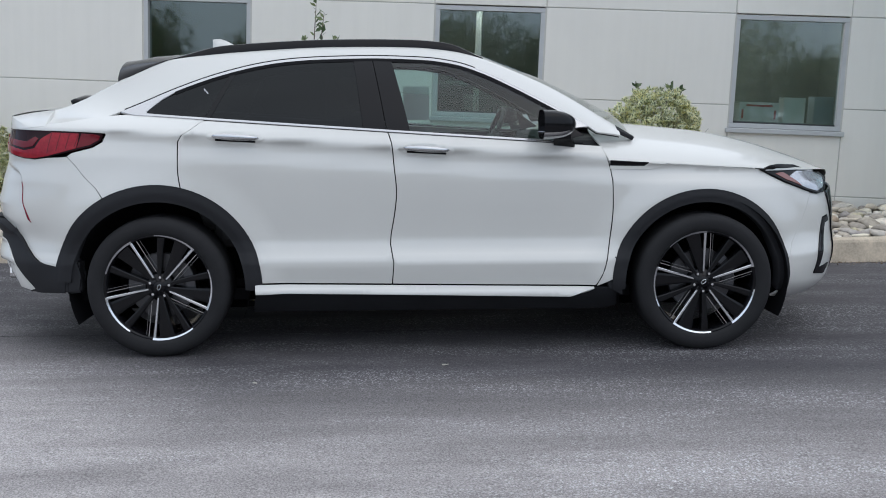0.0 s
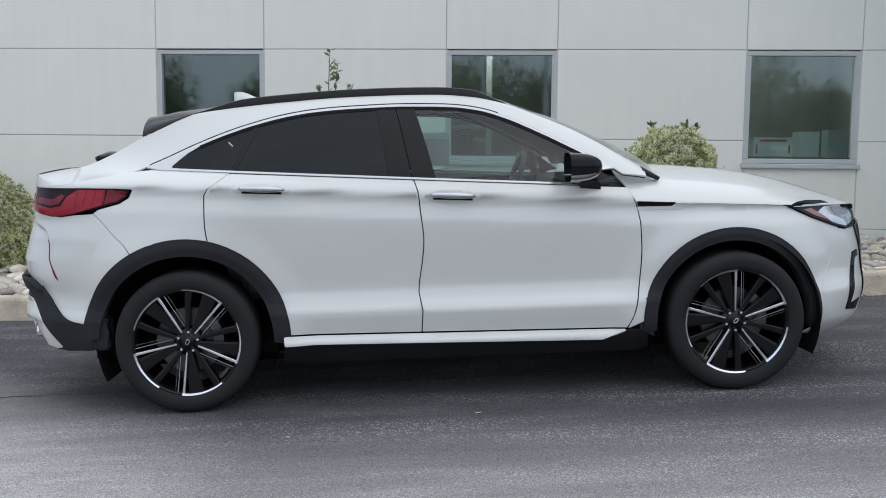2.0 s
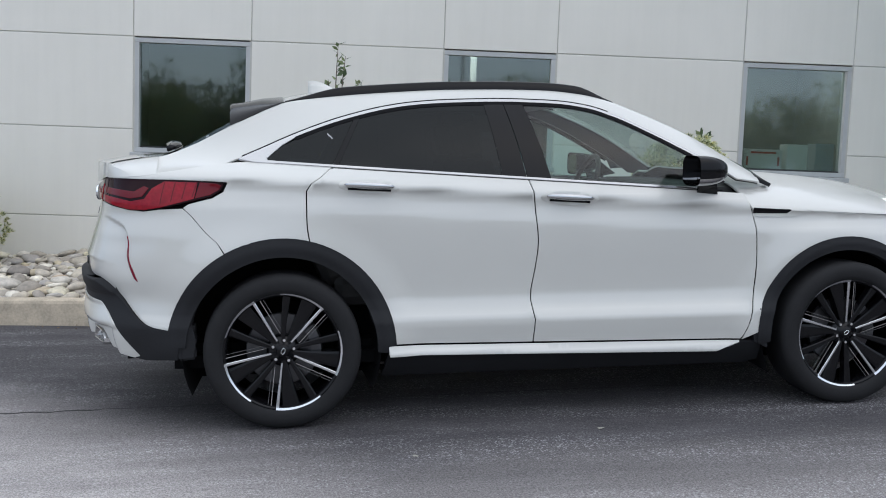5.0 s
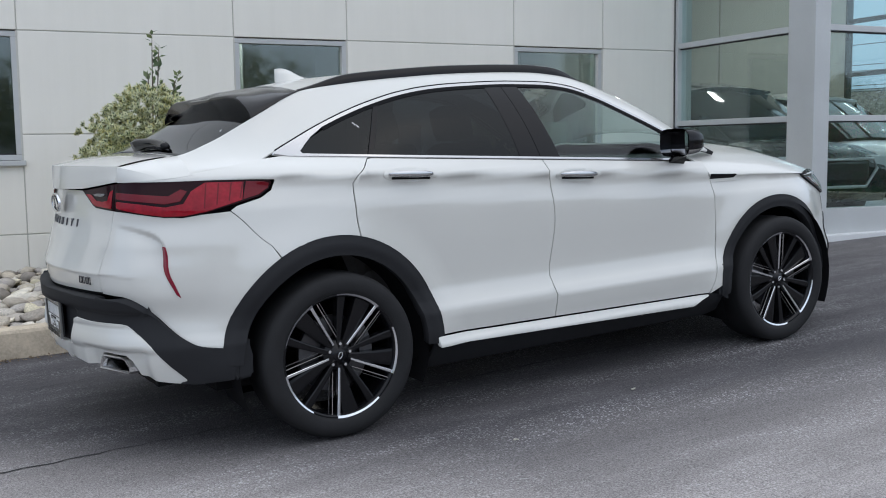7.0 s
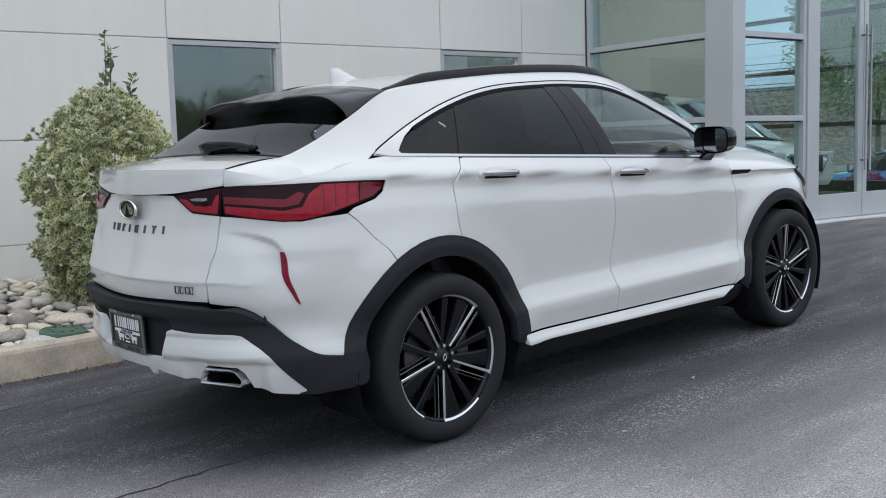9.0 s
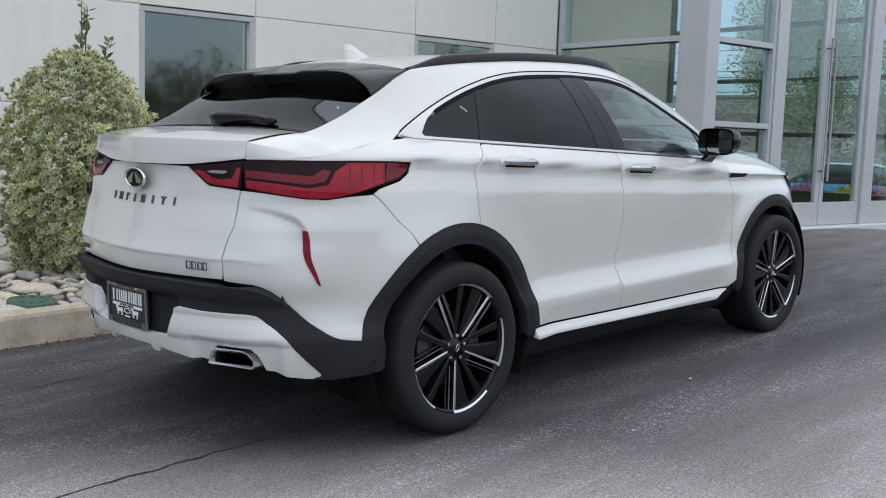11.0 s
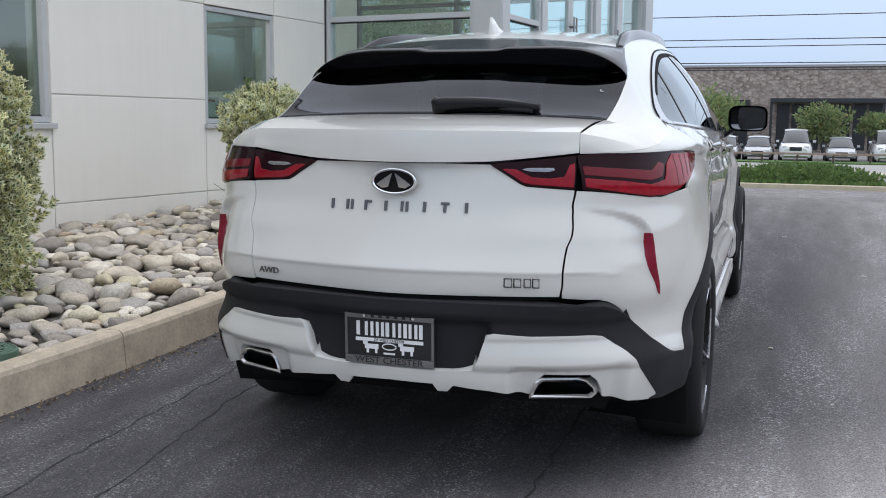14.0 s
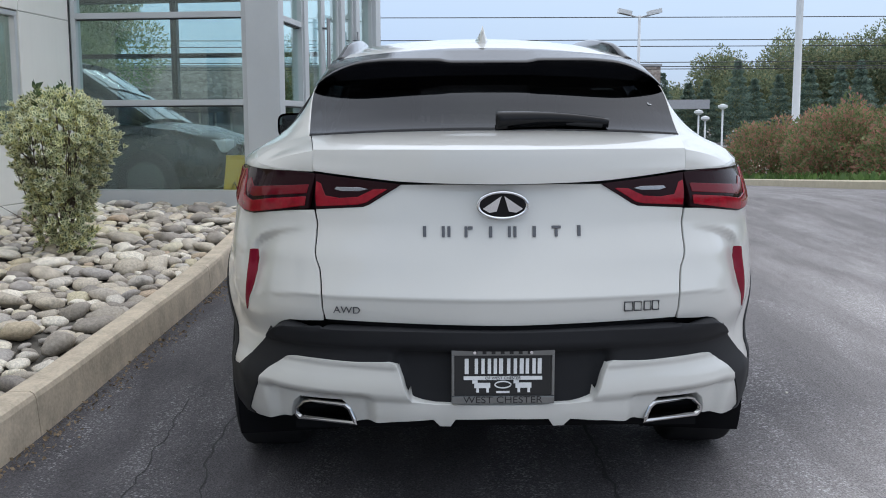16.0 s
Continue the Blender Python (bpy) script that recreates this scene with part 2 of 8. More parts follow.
    spots = ramp(nt, vor.outputs["Color"], ((0.64, (0, 0, 0)), (0.86, (1, 1, 1))))
    scuff = ramp(nt, big.outputs["Fac"], ((0.40, (0.03, 0.03, 0.03)), (0.66, (0.30, 0.30, 0.30))))
    fac = nt.nodes.new("ShaderNodeMath")
    fac.operation = "MULTIPLY"
    nt.links.new(spots.outputs["Color"], fac.inputs[0])
    fleck = nt.nodes.new("ShaderNodeMath")
    fleck.operation = "MULTIPLY_ADD"
    fleck.inputs[1].default_value = 0.75
    nt.links.new(polish.outputs["Color"], fleck.inputs[0])
    nt.links.new(scuff.outputs["Color"], fleck.inputs[2])
    nt.links.new(fleck.outputs["Value"], fac.inputs[1])
    calm = nt.nodes.new("ShaderNodeMath")
    calm.operation = "MULTIPLY_ADD"
    calm.inputs[1].default_value, calm.inputs[2].default_value = -0.45, 1.0
    nt.links.new(lane.outputs["Result"], calm.inputs[0])
    fac2 = nt.nodes.new("ShaderNodeMath")
    fac2.operation = "MULTIPLY"
    nt.links.new(fac.outputs["Value"], fac2.inputs[0])
    nt.links.new(calm.outputs["Value"], fac2.inputs[1])
    col = mix_col(nt, fac2.outputs["Value"], base, (0.52, 0.515, 0.52))
    gr = ramp(nt, grit.outputs["Fac"], ((0.36, (0.55, 0.55, 0.55)), (0.64, (1.45, 1.45, 1.45))))
    col = mix_col(nt, 1.0, col, gr.outputs["Color"], "MULTIPLY")
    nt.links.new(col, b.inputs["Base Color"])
    b.inputs["Roughness"].default_value = 0.82
    b.inputs["Specular IOR Level"].default_value = 0.35
    bump(nt, b, vor.outputs["Distance"], 0.55, 0.005)
    return m


def stone_facing_material():
    m, nt, b = mat_new("rubble_stone_facing")
    tc = nt.nodes.new("ShaderNodeTexCoord")
    v = nt.nodes.new("ShaderNodeTexVoronoi")
    v.inputs["Scale"].default_value = 4.6
    mp = nt.nodes.new("ShaderNodeMapping")
    mp.inputs["Scale"].default_value = (1, 0.8, 1.2)
    nt.links.new(tc.outputs["Object"], mp.inputs["Vector"])
    nt.links.new(mp.outputs["Vector"], v.inputs["Vector"])
    n = noise_tex(nt, 0.4, 3)
    c1 = ramp(nt, v.outputs["Color"], ((0.1, (0.22, 0.175, 0.15)), (0.5, (0.37, 0.31, 0.27)), (0.9, (0.50, 0.44, 0.38))))
    c2 = ramp(nt, v.outputs["Distance"], ((0.45, (1, 1, 1)), (0.85, (0.62, 0.6, 0.58))))
    col = mix_col(nt, 1.0, c1.outputs["Color"], c2.outputs["Color"], "MULTIPLY")
    col = mix_col(nt, ramp(nt, n.outputs["Fac"], ((0.4, (0, 0, 0)), (0.7, (0.35, 0.35, 0.35)))).outputs["Color"], col, (0.30, 0.25, 0.22))
    nt.links.new(col, b.inputs["Base Color"])
    b.inputs["Roughness"].default_value = 0.9
    bump(nt, b, v.outputs["Distance"], 0.4, 0.05)
    return m


def pebble_material():
    m, nt, b = mat_new("river_stone")
    oi = nt.nodes.new("ShaderNodeObjectInfo")
    geo = nt.nodes.new("ShaderNodeNewGeometry")
    add = nt.nodes.new("ShaderNodeMath")
    add.operation = "ADD"
    nt.links.new(oi.outputs["Random"], add.inputs[0])
    nt.links.new(geo.outputs["Random Per Island"], add.inputs[1])
    fr = nt.nodes.new("ShaderNodeMath")
    fr.operation = "FRACT"
    nt.links.new(add.outputs["Value"], fr.inputs[0])
    c = ramp(nt, fr.outputs["Value"], ((0.0, (0.20, 0.18, 0.165)), (0.2, (0.34, 0.305, 0.26)), (0.4, (0.46, 0.41, 0.34)), (0.6, (0.29, 0.27, 0.26)), (0.8, (0.62, 0.58, 0.51)), (0.92, (0.44, 0.40, 0.29)), (1.0, (0.37, 0.29, 0.22))))
    n = noise_tex(nt, 14.0, 6, 0.65)
    f = noise_tex(nt, 120.0, 3)
    col = mix_col(nt, 1.0, c.outputs["Color"], ramp(nt, n.outputs["Fac"], ((0.25, (0.75, 0.74, 0.72)), (0.75, (1.75, 1.73, 1.65)))).outputs["Color"], "MULTIPLY")
    nt.links.new(col, b.inputs["Base Color"])
    b.inputs["Roughness"].default_value = 0.72
    bump(nt, b, f.outputs["Fac"], 0.25, 0.003)
    return m


def leaf_material(name, stops, rough=0.5):
    m, nt, b = mat_new(name)
    geo = nt.nodes.new("ShaderNodeNewGeometry")
    c = ramp(nt, geo.outputs["Random Per Island"], stops)
    n = noise_tex(nt, 2.0, 2)
    col = mix_col(nt, 1.0, c.outputs["Color"], ramp(nt, n.outputs["Fac"], ((0.3, (0.75, 0.75, 0.75)), (0.7, (1.2, 1.2, 1.2)))).outputs["Color"], "MULTIPLY")
    nt.links.new(col, b.inputs["Base Color"])
    b.inputs["Roughness"].default_value = rough
    tl = nt.nodes.new("ShaderNodeBsdfTranslucent")
    nt.links.new(col, tl.inputs["Color"])
    mx = nt.nodes.new("ShaderNodeMixShader")
    mx.inputs["Fac"].default_value = 0.48
    nt.links.new(b.outputs["BSDF"], mx.inputs[1])
    nt.links.new(tl.outputs["BSDF"], mx.inputs[2])
    nt.links.new(mx.outputs["Shader"], nt.nodes["Material Output"].inputs["Surface"])
    return m


def panel_wall_material():
    m, nt, b = mat_new("cast_concrete_panel_cream_paint")
    n1, n2, n3 = noise_tex(nt, 0.7, 5, 0.6), noise_tex(nt, 60.0, 3), noise_tex(nt, 1.6, 5, 0.6, stretch=(6.0, 6.0, 0.35))
    col = mix_col(nt, 0.25, ramp(nt, n1.outputs["Fac"], ((0.3, (0.71, 0.69, 0.63)), (0.7, (0.78, 0.757, 0.695)))).outputs["Color"], ramp(nt, n3.outputs["Fac"], ((0.3, (0.70, 0.68, 0.62)), (0.6, (0.785, 0.76, 0.70)))).outputs["Color"])
    nt.links.new(col, b.inputs["Base Color"])
    b.inputs["Roughness"].default_value = 0.75
    bump(nt, b, n2.outputs["Fac"], 0.15, 0.002)
    return m


ASPHALT = asphalt_material()
WALL = panel_wall_material()
JOINT = plain("joint_sealant_grey", (0.50, 0.49, 0.45), 0.8)
ALU = plain("white_painted_aluminium", (0.62, 0.63, 0.63), 0.4, vary=0.05)
COLUMN = plain("silver_painted_cladding", (0.49, 0.505, 0.505), 0.42, 0.15, vary=0.06, scale=2.0)
PULL = plain("brushed_door_pull", (0.24, 0.25, 0.26), 0.35, 0.8, vary=0.05)
WINFRAME = plain("grey_window_aluminium", (0.46, 0.47, 0.47), 0.4, 0.1, vary=0.06)
DARKFRAME = plain("dark_gasket", (0.02, 0.022, 0.024), 0.5)
PANE = glass("clear_green_pane", (0.88, 0.95, 0.94), 0.0, 1.5, 0.035, (0.90, 0.99, 0.97))
DARKPANE = glass("grey_tinted_pane", (0.62, 0.70, 0.68), 0.03, 1.5, 0.075, (0.92, 0.98, 0.96))
CONCRETE = plain("kerb_concrete", (0.50, 0.425, 0.325), 0.85, vary=0.34, scale=7.0, fine=60.0, relief=0.4, depth=0.004)
SOIL = plain("dark_soil", (0.11, 0.10, 0.085), 0.95, vary=0.3, scale=9)
PEBBLE = pebble_material()
# dark grey carries the lack of light in the rooms behind the windows
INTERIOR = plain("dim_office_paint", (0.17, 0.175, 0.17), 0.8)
CREAM = plain("cream_interior_paint", (0.36, 0.375, 0.355), 0.7)
TILE = plain("showroom_floor", (0.42, 0.41, 0.39), 0.3)
PAPER = plain("white_paper", (0.75, 0.75, 0.74), 0.7, vary=0.04)
RED = plain("red_tape", (0.5, 0.06, 0.05), 0.5)
GRASS = plain("mown_grass", (0.07, 0.14, 0.03), 0.9, vary=0.4, scale=3.0, fine=40, relief=0.6, depth=0.03)
STONE = stone_facing_material()
METAL = plain("galvanised_steel", (0.55, 0.56, 0.57), 0.45, 0.6)
DARKMETAL = plain("dark_metal", (0.03, 0.03, 0.032), 0.45, 0.3)
BARK = plain("bark", (0.11, 0.085, 0.065), 0.9, vary=0.3, scale=20, relief=0.5, depth=0.01)
LEAF_GREEN = leaf_material("leaf_green", ((0.0, (0.05, 0.085, 0.040)), (0.5, (0.13, 0.18, 0.085)), (1.0, (0.27, 0.32, 0.15))))
LEAF_CREAM = leaf_material("leaf_cream_margin", ((0.0, (0.56, 0.60, 0.40)), (0.5, (0.82, 0.82, 0.58)), (0.9, (0.80, 0.76, 0.42)), (1.0, (0.66, 0.58, 0.26))))
LEAF_TREE = leaf_material("tree_leaf", ((0.0, (0.11, 0.17, 0.07)), (0.6, (0.21, 0.28, 0.11)), (1.0, (0.33, 0.32, 0.14))), 0.6)
# distance haze is put into the next two as paler leaf colours
LEAF_WOOD = leaf_material("hazed_wood_leaf", ((0.0, (0.13, 0.18, 0.11)), (0.5, (0.23, 0.27, 0.16)), (0.85, (0.30, 0.32, 0.17)), (1.0, (0.38, 0.32, 0.18))), 0.8)
LEAF_FIR = leaf_material("hazed_fir_needle", ((0.0, (0.13, 0.20, 0.16)), (1.0, (0.25, 0.32, 0.25))), 0.8)
LEAF_RED = leaf_material("reddening_leaf", ((0.0, (0.15, 0.22, 0.09)), (0.48, (0.27, 0.31, 0.14)), (0.62, (0.42, 0.26, 0.17)), (1.0, (0.50, 0.24, 0.19))), 0.6)
LEAF_HEDGE = leaf_material("hedge_leaf", ((0.0, (0.07, 0.13, 0.035)), (1.0, (0.17, 0.25, 0.08))), 0.6)


# ---------- ground ----------
def ground_z(x):
    """The lot climbs towards the entrance, levels there and falls away to the street."""
    if x < -12:
        return -0.455
    if x < 7.4:
        return 0.0379 * x
    if x < 9.4:
        d = x - 7.4
        return 0.2805 + 0.0379 * d - 0.017975 * d * d
    z94 = 0.2844
    if x < 33:
        return z94 - 0.0517 * (x - 9.4)
    return z94 - 0.0517 * 23.6


def make_ground():
    xs = [-400, -150, -60, -30, -20, -14] + [-12 + 0.5 * i for i in range(0, 100)] + [40, 46, 52, 60, 80, 120, 200, 400]
    ys = [-400, -150, -60, -30, -16, -10, -6, -4, -2, -1, 0, 1, 2, 3, 4, 6, 10, 16, 30, 60, 150, 400]
    bm = bmesh.new()
    g = [[bm.verts.new((x, y, ground_z(x))) for y in ys] for x in xs]
    for i in range(len(xs) - 1):
        for j in range(len(ys) - 1):
            f = bm.faces.new((g[i][j], g[i + 1][j], g[i + 1][j + 1], g[i][j + 1]))
            f.smooth = True
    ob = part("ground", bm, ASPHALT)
    tagged(ob, "worn grey asphalt car park with a darker sealed strip", "ground", kind="structure")


make_ground()

# asphalt cracks: thin sunken-looking filler lines
CRACK = plain("crack_filler", (0.022, 0.022, 0.023), 0.8)


def crack(pts, width, seed):
    rnd = random.Random(seed)
    bm = bmesh.new()
    line = []
    for (x0, y0), (x1, y1) in zip(pts, pts[1:]):
        n = max(2, int(math.hypot(x1 - x0, y1 - y0) / 0.06))
        line += [(x0 + (x1 - x0) * k / n + rnd.uniform(-0.008, 0.008), y0 + (y1 - y0) * k / n + rnd.uniform(-0.012, 0.012)) for k in range(n)]
    prev = None
    for i, (x, y) in enumerate(line):
        j = min(i + 1, len(line) - 1)
        k = max(i - 1, 0)
        d = Vector((line[j][0] - line[k][0], line[j][1] - line[k][1], 0)).normalized()
        nrm = Vector((-d.y, d.x, 0)) * width * rnd.uniform(0.35, 1.0) * 0.5
        a = bm.verts.new((x + nrm.x, y + nrm.y, ground_z(x) + 0.0022))
        b = bm.verts.new((x - nrm.x, y - nrm.y, ground_z(x) + 0.0022))
        if prev:
            bm.faces.new((prev[0], prev[1], b, a))
        prev = (a, b)
    ob = part("crack", bm, CRACK)
    tagged(ob, "thin dark crack running across the asphalt", "crack", "asphalt cracks", "structure")


crack([(-3.2, -0.45), (-1.16, -0.42), (-0.2, -0.42), (1.4, -0.40), (3.4, -0.46)], 0.016, 1)
crack([(-3.0, 0.85), (-1.2, 0.95), (-0.2, 1.08), (1.2, 1.05)], 0.010, 2)
crack([(-2.6, 1.15), (-1.0, 1.28), (0.6, 1.32)], 0.008, 3)

# ---------- kerb and planting bed ----------
PALELEAF = plain("pale_dry_leaf", (0.42, 0.40, 0.34), 0.8, vary=0.2, scale=40.0)
LITTER = plain("dry_leaf_litter", (0.22, 0.16, 0.10), 0.9, vary=0.4, scale=60.0)
KX = (-9.0, -6.0, -4.0, -2.0, -0.8, 0.3, 1.2, 3.1, 5.2, 6.45)
KY = (3.05, 2.65, 2.40, 2.12, 1.87, 1.79, 1.76, 1.71, 1.78, 1.86)
KERB_H, KERB_W = 0.188, 0.155


def kerb_y(x):
    return interp(x, KX, KY)


def wall_y(x):
    return 4.80 - 0.1281 * x


def make_kerb():
    kerb = thing("kerb", "tan concrete kerb edging the stone bed", "kerb", kind="structure")
    cuts = [-9.0, -6.0, -2.95, 0.06, 2.9, 5.4, 6.45]
    for n, (a, b) in enumerate(zip(cuts, cuts[1:])):
        bm = bmesh.new()
        steps = 10
        prev = None
        for k in range(steps + 1):
            x = a + 0.004 + (b - a - 0.008) * k / steps
            y, z = kerb_y(x), ground_z(x)
            wob = 0.004 * noise.noise(Vector((x * 3.0, 1.7, n)))
            prof = [(0.0, -0.08), (0.010, 0.0), (0.022 + wob, KERB_H - 0.03), (0.030 + wob, KERB_H - 0.010), (0.048, KERB_H + wob), (KERB_W - 0.02, KERB_H + wob), (KERB_W, KERB_H - 0.015), (KERB_W, -0.08)]
            ring = [bm.verts.new((x, y + dy, z + dz)) for dy, dz in prof]
            if prev:
                for i in range(len(ring) - 1):
                    bm.faces.new((prev[i], ring[i], ring[i + 1], prev[i + 1]))
            else:
                bm.faces.new(ring)
            prev = ring
        bm.faces.new(list(reversed(prev)))
        part("kerb_stone", bm, CONCRETE, kerb)


make_kerb()


def make_bed():
    bm = bmesh.new()
    n = 40
    prev = None
    for k in range(n + 1):
        x = -9.0 + 15.7 * k / n
        ya, yb = kerb_y(x) + KERB_W - 0.005, wall_y(x) + 0.05
        row = [bm.verts.new((x, ya + (yb - ya) * j / 8, ground_z(x) + 0.105 + 0.065 * j / 8)) for j in range(9)]
        if prev:
            for j in range(8):
                bm.faces.new((prev[j], row[j], row[j + 1], prev[j + 1]))
        prev = row
    tagged(part("bed_soil", bm, SOIL), "dark soil of the planting bed under stones", "soil", kind="structure")


make_bed()

STONE_MESHES = []
COVER_X, COVER_Y = -0.43, 2.205


def stone_mesh(seed):
    rnd = random.Random(seed)
    bm = bmesh.new()
    bmesh.ops.create_icosphere(bm, subdivisions=2, radius=0.5)
    sx, sy, sz = rnd.uniform(0.9, 1.3), rnd.uniform(0.65, 1.0), rnd.uniform(0.34, 0.60)
    off = Vector((seed * 3.7, seed * 1.3, 0))
    flats = [(Vector((rnd.gauss(0, 1), rnd.gauss(0, 1), rnd.gauss(0, 1))).normalized(), rnd.uniform(0.30, 0.42)) for _ in range(9)]
    for v in bm.verts:
        for n, d in flats:
            over = v.co.dot(n) - d
            if over > 0:
                v.co -= n * over * 0.88
        d = 1 + 0.28 * noise.noise(v.co * 1.6 + off) + 0.10 * noise.noise(v.co * 4 + off)
        v.co = Vector((v.co.x * sx * d, v.co.y * sy * d, v.co.z * sz * d))
    return bm


def make_stones():
    for k in range(10):
        STONE_MESHES.append(mesh_of(stone_mesh(k + 1), "stone", PEBBLE, smooth=True))
    rnd = random.Random(11)
    bed = thing("stone_bed", "bed of loose grey and tan river stones along the wall", "stones", kind="structure")
    cells, placed = {}, []
    tries = 0
    while tries < 90000 and len(placed) < 3300:
        tries += 1
        x = rnd.uniform(-6.5, 6.55)
        ya, yb = kerb_y(x) + KERB_W + 0.05, wall_y(x) - 0.05
        y = rnd.uniform(ya, yb)
        r = 0.5 * rnd.choice((0.10, 0.13, 0.16, 0.19, 0.22, 0.26, 0.15))
        if (x - COVER_X) ** 2 + (y - COVER_Y) ** 2 < (0.13 + 0.6 * r) ** 2:
            continue
        key = (int(x / 0.3), int(y / 0.3))
        near = [q for i in (-1, 0, 1) for j in (-1, 0, 1) for q in cells.get((key[0] + i, key[1] + j), ())]
        if any((x - a) ** 2 + (y - b) ** 2 < (0.68 * (r + c)) ** 2 for a, b, c in near):
            continue
        cells.setdefault(key, []).append((x, y, r))
        placed.append((x, y, r, (y - ya) / max(0.1, yb - ya)))
    # the stones beside the path are separate pieces, the rest lie in one heap
    close = sorted((p for p in placed if -1.3 < p[0] < 3.6), key=lambda p: p[1] - kerb_y(p[0]))[:290]
    chosen = set(close)
    shapes = [stone_mesh(k + 1) for k in range(10)]
    verts, faces = [], []
    for x, y, r, t in placed:
        z = ground_z(x) + 0.105 + 0.065 * t + r * 0.42
        k = rnd.randrange(10)
        m = pose(x, y, z, rnd.uniform(-18, 18), rnd.uniform(-18, 18), rnd.uniform(0, 360)) @ Matrix.Scale(2 * r, 4)
        if (x, y, r, t) in chosen:
            ob = part_mesh("stone", STONE_MESHES[k], bed)
            ob.matrix_local = m
        else:
            base = len(verts)
            verts += [tuple(m @ v.co) for v in shapes[k].verts]
            faces += [tuple(base + v.index for v in f.verts) for f in shapes[k].faces]
    for s in shapes:
        s.free()
    me = bpy.data.meshes.new("stone_heap")
    me.from_pydata(verts, [], faces)
    me.materials.append(PEBBLE)
    me.polygons.foreach_set("use_smooth", [True] * len(me.polygons))
    ob = part_mesh("stone_heap", me, bed)
    tagged(ob, "heap of mixed river stones", kind="stuff")


make_stones()


# ---------- the cream building ----------
BLD = Matrix.Translation((0, 4.80, 0)) @ pose(0, 0, 0, 0, 0, -7.3)
WTOP, WBOT = 2.318, 1.135
WINDOWS = [(-10.65, -9.50), (-7.60, -6.44), (-4.53, -3.37), (-1.467, -0.307), (1.61, 2.755), (4.66, 5.80)]
WALL_END, WALL_HIGH = 6.787, 5.6
THICK = 0.24


def make_wall():
    wall = thing("wall_front", "cream painted concrete panel wall with recessed joints", "wall", BLD, kind="structure")
    # panel grid: joints run along the window jambs and at three heights
    xs = [-14.0] + [x for w in WINDOWS for x in w] + [WALL_END]
    zs = [-0.6, 0.515, 1.405, WTOP, 3.23, 4.14, WALL_HIGH]
    g = 0.0045
    for i in range(len(xs) - 1):
        is_win = any(abs(xs[i] - w[0]) < 1e-6 for w in WINDOWS)
        for j in range(len(zs) - 1):
            z0, z1 = zs[j], zs[j + 1]
            if is_win:
                if j == 1:
                    z1 = WBOT
                elif j == 2:
                    continue
            bm = box(xs[i] + g, xs[i + 1] - g, 0.0, THICK - 0.02, z0 + g, z1 - g, 0.006)
            part("panel", bm, WALL, wall)
    # sealant and structure behind the joints
    for i in range(len(xs) - 1):
        is_win = any(abs(xs[i] - w[0]) < 1e-6 for w in WINDOWS)
        for z0, z1 in ([(-0.6, WBOT - 0.012), (WTOP + 0.012, WALL_HIGH)] if is_win else [(-0.6, WALL_HIGH)]):
            part("joint_backing", box(xs[i] - (0.0 if is_win else 0.012) + (0.012 if is_win else 0), xs[i + 1] + (0.012 if not is_win else -0.012), 0.010, THICK, z0, z1), JOINT, wall)
    part("parapet_cap", box(-14, WALL_END, -0.03, THICK + 0.05, WALL_HIGH + 0.002, WALL_HIGH + 0.06, 0.01), ALU, wall)


make_wall()


def make_window(n, s0, s1, mullion):
    win = thing("window_%d" % n, "grey aluminium window with dark grey glass in the cream wall", "window", BLD, kind="structure")
    z0, z1 = WBOT + 0.004, WTOP - 0.008
    f = 0.046
    a, b = s0 + 0.008, s1 - 0.008
    y0, y1 = 0.012, 0.11
    fr = thing("window_frame", "", "")
    fr.parent = win
    part("frame_bar", box(a, b, y0, y1, z1 - f, z1, 0.004), WINFRAME, fr)
    part("frame_bar", box(a, b, y0, y1, z0 + 0.04, z0 + 0.04 + f, 0.004), WINFRAME, fr)
    part("frame_bar", box(a, a + f, y0, y1, z0 + 0.04 + f + 0.001, z1 - f - 0.001, 0.004), WINFRAME, fr)
    part("frame_bar", box(b - f, b, y0, y1, z0 + 0.04 + f + 0.001, z1 - f - 0.001, 0.004), WINFRAME, fr)
    part("window_sill", box(a - 0.03, b + 0.03, -0.045, 0.10, z0 - 0.012, z0 + 0.036, 0.008), WINFRAME, win)
    part("gasket", box(a + f, b - f, 0.055, 0.063, z0 + 0.04 + f, z0 + 0.055 + f), DARKFRAME, win)
    if mullion:
        x = a + (b - a) * mullion
        part("mullion", box(x - 0.022, x + 0.022, y0 + 0.01, y1, z0 + 0.04 + f + 0.001, z1 - f - 0.001, 0.004), WINFRAME, win)
    pane = part("pane", box(a + f - 0.004, b - f + 0.004, 0.066, 0.072, z0 + 0.04 + f - 0.004, z1 - f + 0.004), DARKPANE, win)
    pane.visible_shadow = False
    # the office behind, its dimness put into the dark wall colour
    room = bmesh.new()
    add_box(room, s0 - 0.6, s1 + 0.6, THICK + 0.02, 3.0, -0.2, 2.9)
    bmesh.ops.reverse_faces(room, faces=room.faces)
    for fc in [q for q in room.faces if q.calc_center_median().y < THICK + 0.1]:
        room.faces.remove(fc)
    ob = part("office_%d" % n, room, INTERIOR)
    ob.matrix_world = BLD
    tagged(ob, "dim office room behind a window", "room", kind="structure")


for _i, (_s0, _s1) in enumerate(WINDOWS):
    make_window(_i + 1, _s0, _s1, 0)


